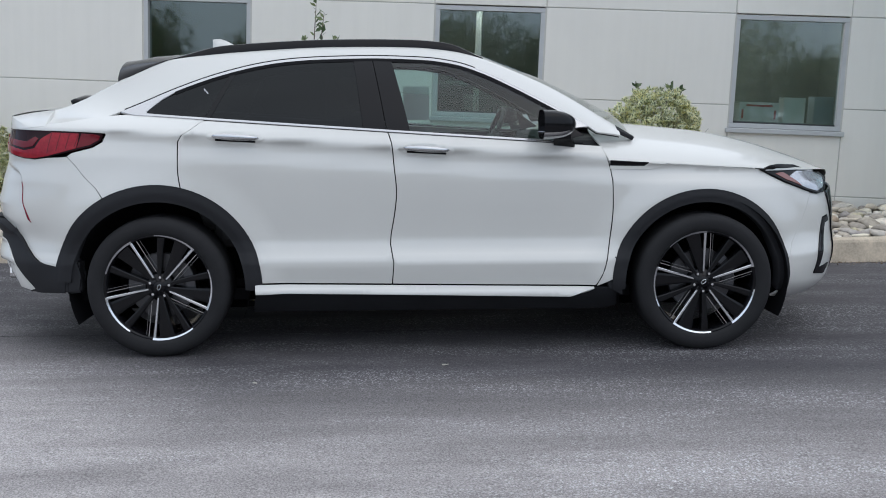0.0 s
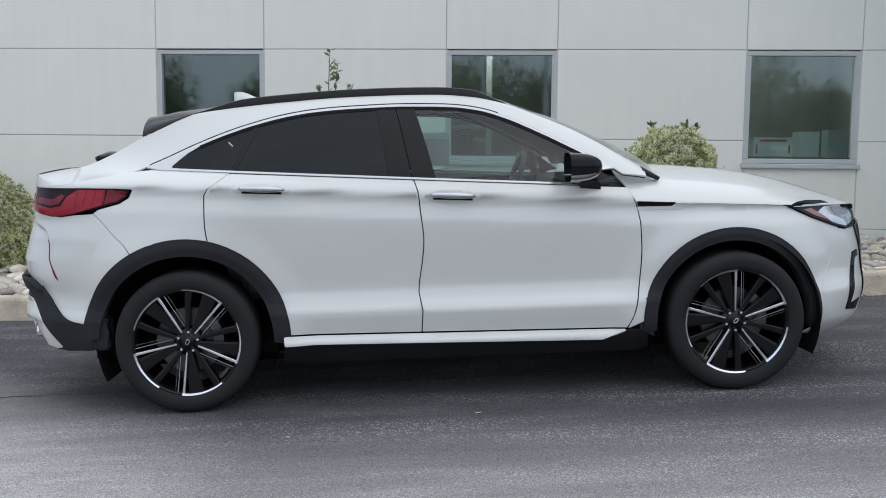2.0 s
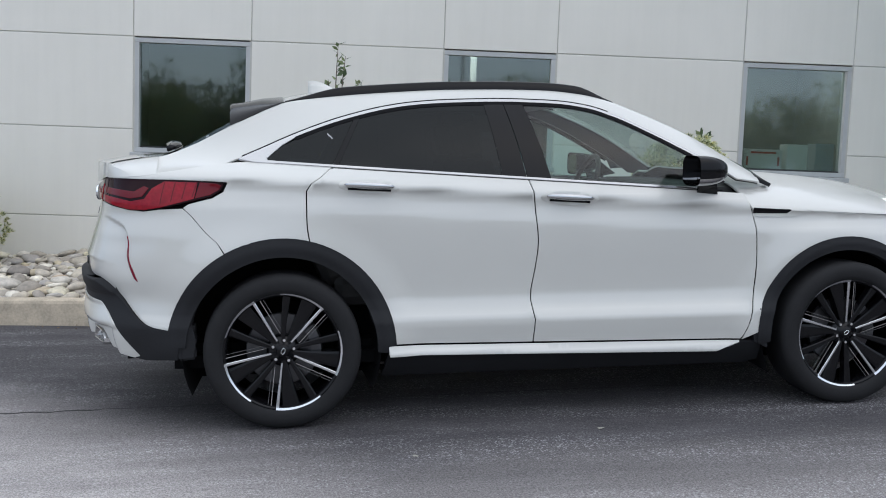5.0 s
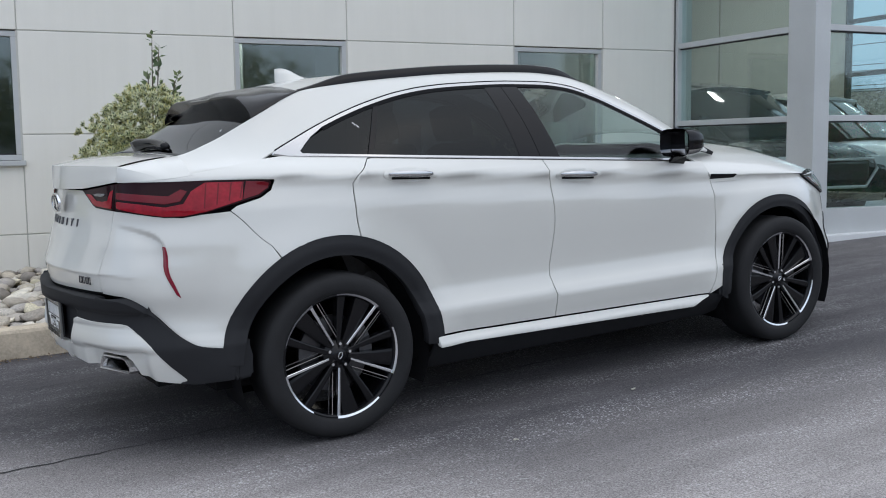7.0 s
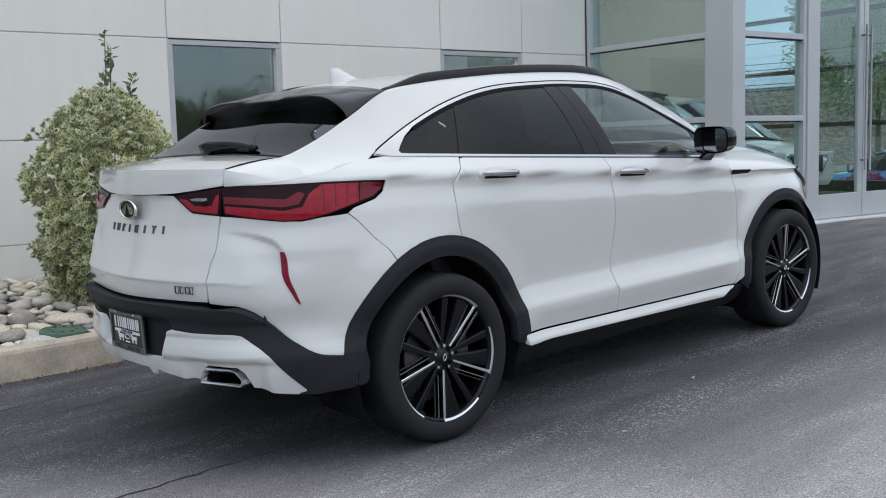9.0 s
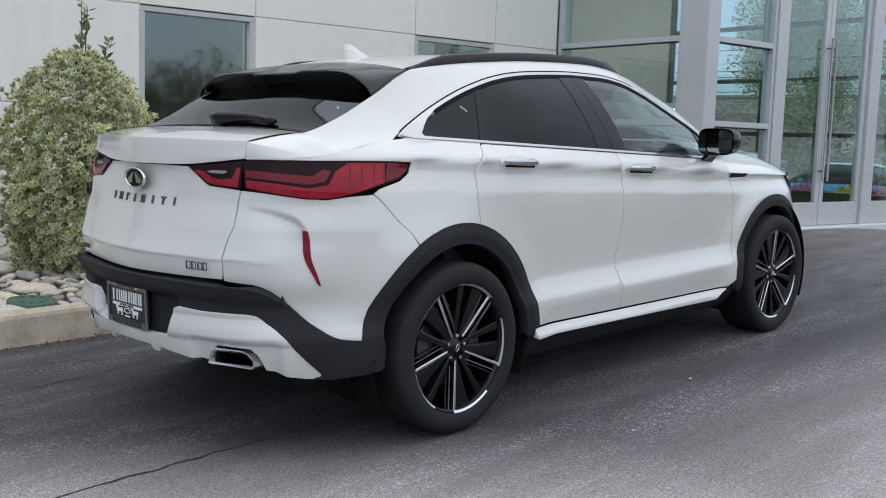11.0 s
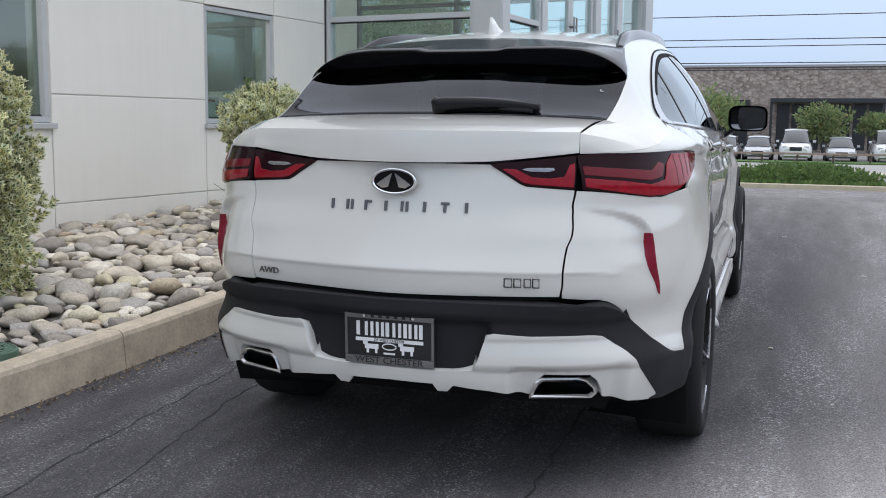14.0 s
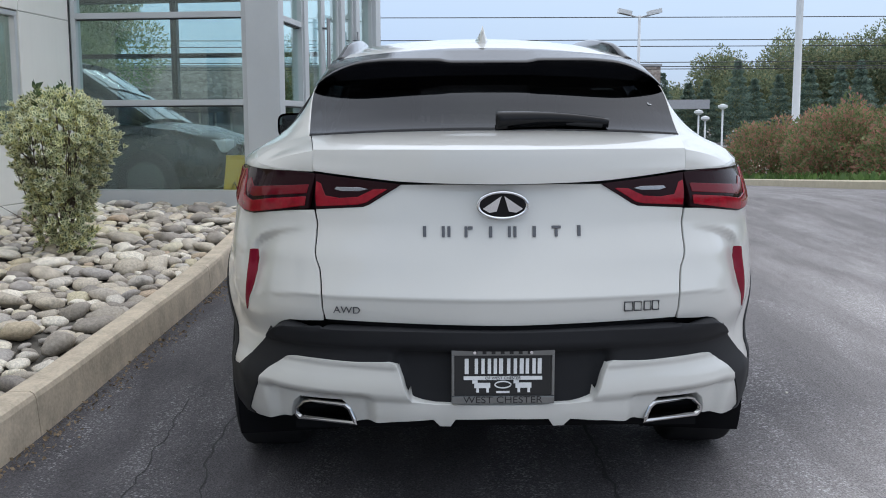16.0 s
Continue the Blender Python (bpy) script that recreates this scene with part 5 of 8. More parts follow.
def plan_point(kind, v, z, square=1.0):
    """A point of the body shell: kind 0 rear (v: angle), 1 side (v: x), 2 front (v: angle)."""
    if kind == 1:
        return Vector((v, -half_width(v, z), z))
    c, s = math.cos(v), math.sin(v)
    if kind == 0:
        k = smooth01((z - 0.82) / 0.25)
        b = square * smooth01((z - 0.60) / 0.14) * smooth01((1.00 - z) / 0.12)
        p, q = 3.0 + 0.3 * k + 0.35 * b, 2.4 + 0.4 * k + 0.6 * b
        xr = interp(z, TAIL_Z, TAIL_X)
        x = X0R - (X0R - xr) * abs(c) ** (2 / p)
        y = half_width(x, z) * abs(s) ** (2 / q)
        hump = (0.55 + 0.45 * smooth01((z - 0.75) / 0.25)) * 0.042 * 0.5 * (1 - math.cos(2 * math.pi * min(1.0, y / 0.80)))
        return Vector((x + hump, -y, z))
    p, q = 2.6, 2.3
    xf = interp(z, NOSE_Z, NOSE_X)
    x = X1F + (xf - X1F) * abs(s) ** (2 / p)
    return Vector((nose_x(x), -half_width(x, z) * abs(c) ** (2 / q), z))


def nose_x(x):
    """The nose reaches a little further out than the wing's own curve."""
    return x + 0.06 * smooth01((x - 3.24) / 0.30)


def _arc_tables():
    tabs = []
    for kind in (0, 2):
        pts = [plan_point(kind, math.pi / 2 * k / 400, 0.8, 0.0) for k in range(401)]
        acc = [0.0]
        for a, b in zip(pts, pts[1:]):
            acc.append(acc[-1] + (b - a).length)
        tabs.append(acc)
    return tabs


ARC_R, ARC_F = _arc_tables()
LR, LF = ARC_R[-1], ARC_R[-1] + (X1F - X0R)
LEND = LF + ARC_F[-1]


def _inv(tab, s):
    lo, hi = 0, len(tab) - 1
    while hi - lo > 1:
        m = (lo + hi) // 2
        if tab[m] <= s:
            lo = m
        else:
            hi = m
    t = (s - tab[lo]) / (tab[hi] - tab[lo])
    return (lo + min(1, max(0, t))) / (len(tab) - 1) * math.pi / 2


def shell(L, z):
    """The lower body's surface by length round the car, from the tail's middle along the right side to the nose, and height."""
    if L < 0:
        p = shell(-L, z)
        return Vector((p.x, -p.y, p.z))
    if L < LR:
        return plan_point(0, _inv(ARC_R, L), z)
    if L <= LF:
        return plan_point(1, X0R + L - LR, z)
    return plan_point(2, _inv(ARC_F, min(L - LF, ARC_F[-1])), z)


def L_of_x(x, z, front=False):
    if x >= X0R and x <= X1F:
        return LR + x - X0R
    lo, hi = (0.0, LR) if x < X0R else (LF, LEND)
    x = nose_x(x)
    for _ in range(40):
        m = (lo + hi) / 2
        if shell(m, z).x < x:
            lo = m
        else:
            hi = m
    return (lo + hi) / 2


def L_of_y(y, z):
    """On the tail: the length at which the shell is y metres off the middle (positive to the right)."""
    sgn, y = (1, y) if y >= 0 else (-1, -y)
    lo, hi = 0.0, LR
    for _ in range(40):
        m = (lo + hi) / 2
        if -shell(m, z).y < y:
            lo = m
        else:
            hi = m
    return sgn * (lo + hi) / 2


# upper body: from the shoulder (w=0) over the pillar or roof edge (w=0.5) to the middle (w=1)
EDGE_X = (-0.90, -0.557, -0.407, -0.256, -0.105, 0.016, 0.2, 0.5, 0.85, 1.1, 1.3, 1.5, 1.65, 1.78, 2.0, 2.14, 2.29, 2.46)
EDGE_Z = (1.212, 1.246, 1.298, 1.373, 1.445, 1.499, 1.526, 1.553, 1.571, 1.574, 1.571, 1.553, 1.518, 1.470, 1.374, 1.298, 1.207, 1.105)
EDGE_YX = (-0.90, -0.557, -0.25, 0.016, 0.3, 0.5, 1.1, 1.5, 1.8, 2.1, 2.46)
EDGE_Y = (0.60, 0.615, 0.632, 0.580, 0.556, 0.55, 0.555, 0.56, 0.585, 0.64, 0.715)
MID_X = (-0.93, -0.60, -0.557, -0.30, 0.0, 0.2, 0.5, 1.0, 1.4, 1.6, 1.8, 2.0, 2.2, 2.46)
MID_Z = (1.222, 1.252, 1.262, 1.390, 1.540, 1.578, 1.602, 1.614, 1.606, 1.576, 1.508, 1.432, 1.342, 1.215)


_TX = [-0.86 + 0.72 * k / 48 for k in range(49)]
_TY = [-shell(L_of_x(x, shoulder_z(x)), shoulder_z(x)).y for x in _TX]


def tail_half(x):
    """Half width of the body along the shoulder."""
    if x >= _TX[-1]:
        return half_width(x, belt_z(x))
    k = min(47, max(0, int((x - _TX[0]) / 0.015)))
    t = (x - _TX[k]) / 0.015
    return _TY[k] + (_TY[k + 1] - _TY[k]) * t


def shoulder(x):
    return tail_half(x), shoulder_z(x)


def upper(x, w):
    y0, z0 = shoulder(x)
    ze, ye = interp(x, EDGE_X, EDGE_Z), min(interp(x, EDGE_YX, EDGE_Y), y0 * 0.86)
    if w < 0.5:
        t = w * 2
        fore = smooth01((x + 0.15) / 0.8)
        bulge = (0.026 * min(1.0, (ze - z0) / 0.3) + 0.006) * fore - 0.016 * min(1.0, (ze - z0) / 0.12) * (1 - fore)
        y = y0 + (ye - y0) * t
        z = z0 + (ze - z0) * t
        k = 4 * t * (1 - t) * bulge
        d = Vector((z0 - ze, -(y0 - ye)))
        n = Vector((ze - z0, y0 - ye)).normalized()
        return Vector((x, -(y + n.x * k), z + n.y * k))
    t = (w - 0.5) * 2
    y = ye * (1 - t)
    zm = interp(x, MID_X, MID_Z)
    return Vector((x, -y, ze + (zm - ze) * (1 - (1 - t) ** 2.2)))


def w_of_z(x, z):
    lo, hi = 0.0, 0.5
    for _ in range(32):
        m = (lo + hi) / 2
        if upper(x, m).z < z:
            lo = m
        else:
            hi = m
    return (lo + hi) / 2


def w_of_y(x, y):
    lo, hi = 0.0, 1.0
    for _ in range(36):
        m = (lo + hi) / 2
        if -upper(x, m).y > y:
            lo = m
        else:
            hi = m
    return (lo + hi) / 2


# the bonnet: from the crease along the wing (w=0) up and over to the middle (w=1)
def bonnet(x, w):
    zc = 1.128 - 0.0596 * x
    y0 = half_width(x, zc) - 0.001
    if x > X1F:
        xf = 3.66
        c = min(1.0, max(0.0, (x - X1F) / (xf - X1F)))
        y0 *= max(0.0, 1 - c**2.6) ** (1 / 2.3)
    zm = interp(x, (2.2, 2.47, 2.70, 2.95, 3.11, 3.27, 3.43, 3.56, 3.66), (1.175, 1.162, 1.142, 1.112, 1.078, 1.034, 0.972, 0.905, 0.842))
    zc = min(zc, zm - 0.004)
    t = w
    y = y0 * (1 - (t ** 1.25 if t > 0 else t))
    ridge = 0.012 * math.exp(-((y - 0.42) / 0.12) ** 2) * smooth01((3.6 - x) / 0.4)
    z = zc + (zm - zc) * (1 - (1 - t) ** 3.2) + ridge * smooth01(t * 3)
    return Vector((nose_x(x), -y, z))


def surf_normal(f, a, b, ea=0.004, eb=0.004):
    da = f(a + ea, b) - f(a - ea, b)
    db = f(a, b + eb) - f(a, b - eb)
    n = da.cross(db)
    return n.normalized() if n.length > 1e-12 else Vector((0, 0, 1))


def resample(points, step, closed=True):
    out = []
    n = len(points)
    for i in range(n if closed else n - 1):
        a, b = Vector(points[i]), Vector(points[(i + 1) % n])
        k = max(1, int((b - a).length / step))
        out += [tuple(a + (b - a) * j / k) for j in range(k)]
    if not closed:
        out.append(tuple(points[-1]))
    return out


def inside(poly, x, y):
    c = False
    j = len(poly) - 1
    for i in range(len(poly)):
        xi, yi = poly[i]
        xj, yj = poly[j]
        if (yi > y) != (yj > y) and x < (xj - xi) * (y - yi) / (yj - yi) + xi:
            c = not c
        j = i
    return c


def patch(name, f, outline, material, parent, lift=0.0, thick=0.012, step=0.03, flip=1, label="", edge_step=None, scale=(1.0, 1.0), smooth_edge=True, lift_fn=None, mirror=True, custom=True):
    """A sheet of the surface f(a, b) inside an outline, pushed out by lift, with a folded edge. Returns the right and the mirrored left part."""
    sa, sb = scale
    sc = [(a * sa, b * sb) for a, b in outline]
    rim = resample(sc, edge_step or step * 0.7)
    poly = rim
    x0, x1 = min(p[0] for p in poly), max(p[0] for p in poly)
    y0, y1 = min(p[1] for p in poly), max(p[1] for p in poly)
    pts = [Vector(p) for p in poly]
    n_rim = len(pts)
    cell = {}
    for p in poly:
        cell.setdefault((int(p[0] / step), int(p[1] / step)), []).append(p)
    j = 0
    y = y0 + step * 0.5
    while y < y1:
        x = x0 + (step * 0.5 if j % 2 else step)
        while x < x1:
            if inside(poly, x, y):
                k = (int(x / step), int(y / step))
                if not any((x - q[0]) ** 2 + (y - q[1]) ** 2 < (0.45 * step) ** 2 for i in (-1, 0, 1) for l in (-1, 0, 1) for q in cell.get((k[0] + i, k[1] + l), ())):
                    pts.append(Vector((x, y)))
            x += step
        y += step * 0.87
        j += 1
    edges = [(i, (i + 1) % n_rim) for i in range(n_rim)]
    vo, eo, fo, ov, oe, of = delaunay_2d_cdt(pts, edges, [], 1, 1e-7)
    verts, norms = [], []
    for p in vo:
        a, b = p.x / sa, p.y / sb
        n = surf_normal(f, a, b) * flip
        h = lift + (lift_fn(a, b) if lift_fn else 0.0)
        verts.append(f(a, b) + n * h)
        norms.append(n)
    if lift_fn:
        norms2 = []
        for p in vo:
            a, b = p.x / sa, p.y / sb

            def g(u, v):
                return f(u, v) + surf_normal(f, u, v) * flip * (lift + lift_fn(u, v))
            norms2.append(surf_normal(g, a, b) * flip)
        norms = norms2
    faces = [tuple(t) for t in fo]
    # faces must look outward
    if faces:
        t = faces[len(faces) // 2]
        gn = (verts[t[1]] - verts[t[0]]).cross(verts[t[2]] - verts[t[0]])
        if gn.dot(norms[t[0]]) < 0:
            faces = [tuple(reversed(q)) for q in faces]
    n_sheet = len(faces)
    # folded edge
    count = {}
    for q in faces:
        for i in range(len(q)):
            count[(q[i], q[(i + 1) % len(q)])] = 1
    border = [(a, b) for a, b in count if (b, a) not in count]
    bverts = sorted({v for e in border for v in e})
    outn = {v: Vector((0, 0, 0)) for v in bverts}
    for a, b in border:
        d = (verts[b] - verts[a])
        o = d.cross(norms[a])
        for v in (a, b):
            outn[v] += o
    top, bot = {}, {}
    for v in bverts:
        o = outn[v].normalized() if outn[v].length > 1e-9 else norms[v]
        top[v] = len(verts)
        verts.append(verts[v] - norms[v] * 0.0025 + o * 0.0015)
        norms.append((norms[v] + o * 1.2).normalized())
        bot[v] = len(verts)
        verts.append(verts[v] - norms[v] * thick)
        norms.append(o)
    for a, b in border:
        faces.append((b, a, top[a], top[b]))
        faces.append((top[b], top[a], bot[a], bot[b]))
    made = []
    for side in ((1, -1) if mirror else (1,)):
        me = bpy.data.meshes.new(name)
        if side == 1:
            me.from_pydata([tuple(v) for v in verts], [], faces)
            nn = [tuple(n) for n in norms]
        else:
            me.from_pydata([(v.x, -v.y, v.z) for v in verts], [], [tuple(reversed(q)) for q in faces])
            nn = [(n.x, -n.y, n.z) for n in norms]
        me.materials.append(material)
        me.polygons.foreach_set("use_smooth", [custom or k < n_sheet for k in range(len(me.polygons))])
        if custom:
            me.normals_split_custom_set_from_vertices(nn)
        made.append(part_mesh(name, me, parent if not isinstance(parent, (list, tuple)) else parent[0 if side == 1 else 1], label))
    return made


def side_pts(xz):
    """Outline given by station and height, as seen from the side, onto the lower shell."""
    return [(L_of_x(x, z), z) for x, z in xz]


def tail_pts(yz):
    return [(L_of_y(y, z), z) for y, z in yz]


def up_pts(xz):
    return [(x, w_of_z(x, z)) for x, z in xz]


def arc(cx, cz, r, a0, a1, n):
    return [(cx + r * math.cos(radians(a0 + (a1 - a0) * k / n)), cz + r * math.sin(radians(a0 + (a1 - a0) * k / n))) for k in range(n + 1)]


def pearl_paint():
    m, nt, b = mat_new("pearl_white_paint")
    n = noise_tex(nt, 3.0, 2)
    f = nt.nodes.new("ShaderNodeTexVoronoi")
    f.inputs["Scale"].default_value = 1500.0
    tc = nt.nodes.new("ShaderNodeTexCoord")
    nt.links.new(tc.outputs["Object"], f.inputs["Vector"])
    flake = ramp(nt, f.outputs["Color"], ((0.0, (0.54, 0.535, 0.50)), (1.0, (0.63, 0.625, 0.585))))
    col = mix_col(nt, 0.5, flake.outputs["Color"], ramp(nt, n.outputs["Fac"], ((0.3, (0.57, 0.565, 0.53)), (0.7, (0.595, 0.59, 0.55)))).outputs["Color"])
    nt.links.new(col, b.inputs["Base Color"])
    b.inputs["Roughness"].default_value = 0.32
    b.inputs["Specular IOR Level"].default_value = 0.6
    b.inputs["Coat Weight"].default_value = 1.0
    b.inputs["Coat Roughness"].default_value = 0.02
    return m


PAINT = pearl_paint()
CLAD = plain("textured_black_plastic", (0.016, 0.0165, 0.0185), 0.62, vary=0.15, fine=400, relief=0.12, depth=0.0006)
GLOSSBLACK = plain("gloss_black", (0.008, 0.008, 0.009), 0.06, vary=0.05, relief=0.0, coat=1.0)
INNER = plain("inner_shell_black", (0.008, 0.008, 0.009), 0.8)
CHROME = plain("chrome_trim", (0.72, 0.73, 0.74), 0.08, 1.0, vary=0.03, relief=0.0)
SATIN = plain("satin_silver", (0.48, 0.48, 0.48), 0.16, 1.0, vary=0.04, relief=0.0)
TINT = glass("privacy_glass", (0.022, 0.024, 0.028), 0.0, 1.36, 0.0, (0.93, 0.98, 1.0))
REARTINT = glass("rear_privacy_glass", (0.022, 0.024, 0.028), 0.0, 1.45, 0.0, (0.78, 0.80, 0.84))
SPOILERBLACK = plain("gloss_black_spoiler", (0.006, 0.006, 0.007), 0.14, vary=0.05, relief=0.0)
LIGHTGLASS = glass("side_glass", (0.55, 0.70, 0.67))
SCREENGLASS = glass("windscreen_glass", (0.55, 0.60, 0.58))
RUBBER = plain("tyre_rubber", (0.016, 0.016, 0.017), 0.75, vary=0.2, scale=12, fine=200, relief=0.25, depth=0.001)
ALLOYBLACK = plain("black_alloy", (0.005, 0.005, 0.006), 0.2, 0.0, vary=0.1, relief=0.0)
MACHINED = plain("machined_alloy", (0.66, 0.67, 0.69), 0.2, 1.0, vary=0.05, relief=0.03)
DISC = plain("brake_iron", (0.10, 0.10, 0.105), 0.35, 0.9, vary=0.1)
REDLENS = plain("red_lens", (0.13, 0.003, 0.009), 0.1, vary=0.1, relief=0.0)
BRIGHTRED = plain("bright_red_lens", (0.24, 0.004, 0.013), 0.1, vary=0.25, scale=30, relief=0.0)
SMOKE = plain("smoked_lens", (0.016, 0.004, 0.006), 0.06, vary=0.1, relief=0.0)
CLEARLAMP = plain("clear_lamp_reflector", (0.42, 0.43, 0.45), 0.12, 0.7, vary=0.25, scale=40, relief=0.0, coat=1.0)
AMBER = plain("amber_red_reflector", (0.16, 0.028, 0.018), 0.2, vary=0.1, relief=0.0, coat=1.0)
REFLECT = plain("red_reflector", (0.20, 0.006, 0.022), 0.15, vary=0.15, scale=60, fine=300, relief=0.1)
BADGE = plain("dark_badge_metal", (0.11, 0.11, 0.115), 0.35, 0.7, relief=0.0)
HANDLE = plain("bright_handle_chrome", (0.50, 0.505, 0.51), 0.16, 1.0, vary=0.05, relief=0.0)
DARKCHROME = plain("dark_chrome", (0.30, 0.30, 0.31), 0.25, 0.9, relief=0.0)
SEAT = plain("dark_leather", (0.03, 0.028, 0.027), 0.55)
HEADLINER = plain("grey_headliner", (0.22, 0.22, 0.22), 0.9)
PLATEBLACK = plain("plate_black", (0.012, 0.013, 0.014), 0.3, relief=0.0)
PLATEWHITE = plain("plate_white", (0.75, 0.76, 0.76), 0.4, relief=0.0)
PLATEFRAME = plain("plate_frame_chrome", (0.22, 0.225, 0.22), 0.3, 0.8, relief=0.0)

for _m, _v in ((CLAD, 0.22), (GLOSSBLACK, 0.15), (INNER, 0.1), (SPOILERBLACK, 0.3), (RUBBER, 0.25), (ALLOYBLACK, 0.25)):
    _m.node_tree.nodes["Principled BSDF"].inputs["Specular IOR Level"].default_value = _v
for _m in (REDLENS, BRIGHTRED, SMOKE, REFLECT):
    _m.node_tree.nodes["Principled BSDF"].inputs["Specular IOR Level"].default_value = 0.12 if _m is SMOKE else 0.3
GLOSSBLACK.node_tree.nodes["Principled BSDF"].inputs["Coat Weight"].default_value = 0.06

CAR_M = Matrix.Translation((0.0136, 0.010, 0)) @ pose(0, 0, 0, 0, -2.17, 0)
car = thing("car", "pearl white coupe-style sport utility car parked beside the kerb", "car", CAR_M)
G = 0.0042  # half a shut line

# dark inner shell under all panels
def inner_grid(f, a0, a1, na, b0, b1, nb, name, sink=0.03, flip=1):
    for side in (1, -1):
        bm = bmesh.new()
        g = []
        for i in range(na + 1):
            row = []
            for j in range(nb + 1):
                a, b = a0 + (a1 - a0) * i / na, b0 + (b1 - b0) * j / nb
                p = f(a, b) - surf_normal(f, a, b) * flip * sink
                row.append(p)
            g.append(row)
        keep = lambda p: not any(math.hypot(p.x - hx, p.z - 0.36) < 0.43 for hx in (0.0, 2.8)) and not (p.x < -0.42 and p.z < 0.38) and not (p.x > 2.2 and p.z > 1.06 - 0.0596 * p.x - 0.22 * max(0.0, p.x - 3.0))
        vs = {}
        for i in range(na):
            for j in range(nb):
                q = [(i, j), (i + 1, j), (i + 1, j + 1), (i, j + 1)]
                if all(keep(g[a][b]) for a, b in q):
                    for k in q:
                        if k not in vs:
                            p = g[k[0]][k[1]]
                            vs[k] = bm.verts.new((p.x, p.y * side, p.z))
                    bm.faces.new([vs[k] for k in q])
        part(name, bm, INNER, car, smooth=True)


inner_grid(shell, 0.0, LEND, 120, 0.20, 1.10, 24, "inner_shell", 0.045)

# --- side panels of the lower body
def xs_line(fn, x0, x1, n):
    return [(x0 + (x1 - x0) * k / n, fn(x0 + (x1 - x0) * k / n)) for k in range(n + 1)]


def bx(pts):
    return lambda z: interp(z, [p[1] for p in pts], [p[0] for p in pts])


DF = bx([(2.205, 0.30), (2.236, 0.348), (2.277, 0.44), (2.307, 0.615), (2.320, 0.761), (2.315, 0.891), (2.293, 0.987), (2.266, 1.051), (2.234, 1.118)])
DM = bx([(1.186, 0.30), (1.180, 0.373), (1.187, 0.469), (1.171, 0.572), (1.192, 0.716), (1.204, 0.831), (1.191, 0.974), (1.182, 1.074), (1.154, 1.161)])
DR = bx([(0.166, 0.70), (0.147, 0.779), (0.131, 0.843), (0.116, 0.957), (0.116, 1.084), (0.131, 1.117), (0.186, 1.157), (0.243, 1.206)])
sill_z = lambda x: 0.383 - 0.017 * x
bot_z = lambda x: 0.343 - 0.0185 * x
belt_lo = lambda x: belt_z(x) - 0.003
ARCH_R, ARCH_F = 0.478, 0.462  # inner radius of the painted panels at the wheels


def upto(fn, z0, z1, n, d=0.0):
    return [(fn(z0 + (z1 - z0) * k / n) + d, z0 + (z1 - z0) * k / n) for k in range(n + 1)]


# upper edge of the black bumper band, by length round the shell and height
def eased(points, times=2):
    """An open line with its corners cut round."""
    for _ in range(times):
        out = [points[0]]
        for (a, b), (c, d) in zip(points, points[1:]):
            out += [(a * 0.75 + c * 0.25, b * 0.75 + d * 0.25), (a * 0.25 + c * 0.75, b * 0.25 + d * 0.75)]
        points = out + [points[-1]]
    return points


BAND_TOP = eased([(1.092, 0.466), (1.044, 0.470), (0.956, 0.482), (0.906, 0.508), (0.862, 0.545), (0.802, 0.605), (0.749, 0.652), (0.695, 0.681), (0.64, 0.693)])


def recess(a, z):
    """The hollow under the lamp: a swage bounds it above, the reflector's edge outboard."""
    below = interp(a, (0.585, 0.66, 0.735, 0.80, 0.838, 0.90), (0.985, 0.977, 0.963, 0.944, 0.918, 0.86)) - z
    inboard = interp(z, (0.60, 0.65, 0.69, 0.76, 0.83, 0.885, 0.93), (0.945, 0.93, 0.918, 0.895, 0.875, 0.860, 0.850)) - a
    edge = smooth01(below / 0.020) * smooth01(inboard / 0.030) * smooth01((z - 0.67) / 0.12)
    under = 1 - smooth01((below - 0.02) / 0.15)
    beside = 1 - smooth01((inboard - 0.03) / 0.17)
    return edge * (0.008 * under * smooth01((a - 0.56) / 0.12) + 0.017 * beside)


def rear_relief(a, z):
    """The recess that curls down to the reflector."""
    a = abs(a)
    return -recess(a, z) if 0.5 < a < 1.0 and z < 1.01 else 0.0


def tail(a, z):
    """The rear face: hollow from the lip, sweeping out to the crease above the badges, then a little under it."""
    p = shell(a, z)
    b = abs(a)
    w = 1 - smooth01((b - 0.62) / 0.22)
    if w <= 0:
        return p
    zc = interp(b, (0.0, 0.54, 0.75, 0.84), (0.782, 0.782, 0.768, 0.745))
    xc = shell(b, 0.782).x - 0.006
    if z > zc:
        xt = shell(b, 1.10).x + 0.030 * (1 - smooth01((b - 0.04) / 0.34))
        t = (z - zc) / (1.10 - zc)
        x = xc + (xt - xc) * (0.35 * t + 0.65 * (1 - (1 - t) ** 2)) if t < 1 else xt
    else:
        x = xc + 0.10 * (zc - z) + 0.003 * smooth01((zc - z) / 0.010)
    return Vector((p.x + (x - p.x) * w, p.y, p.z))


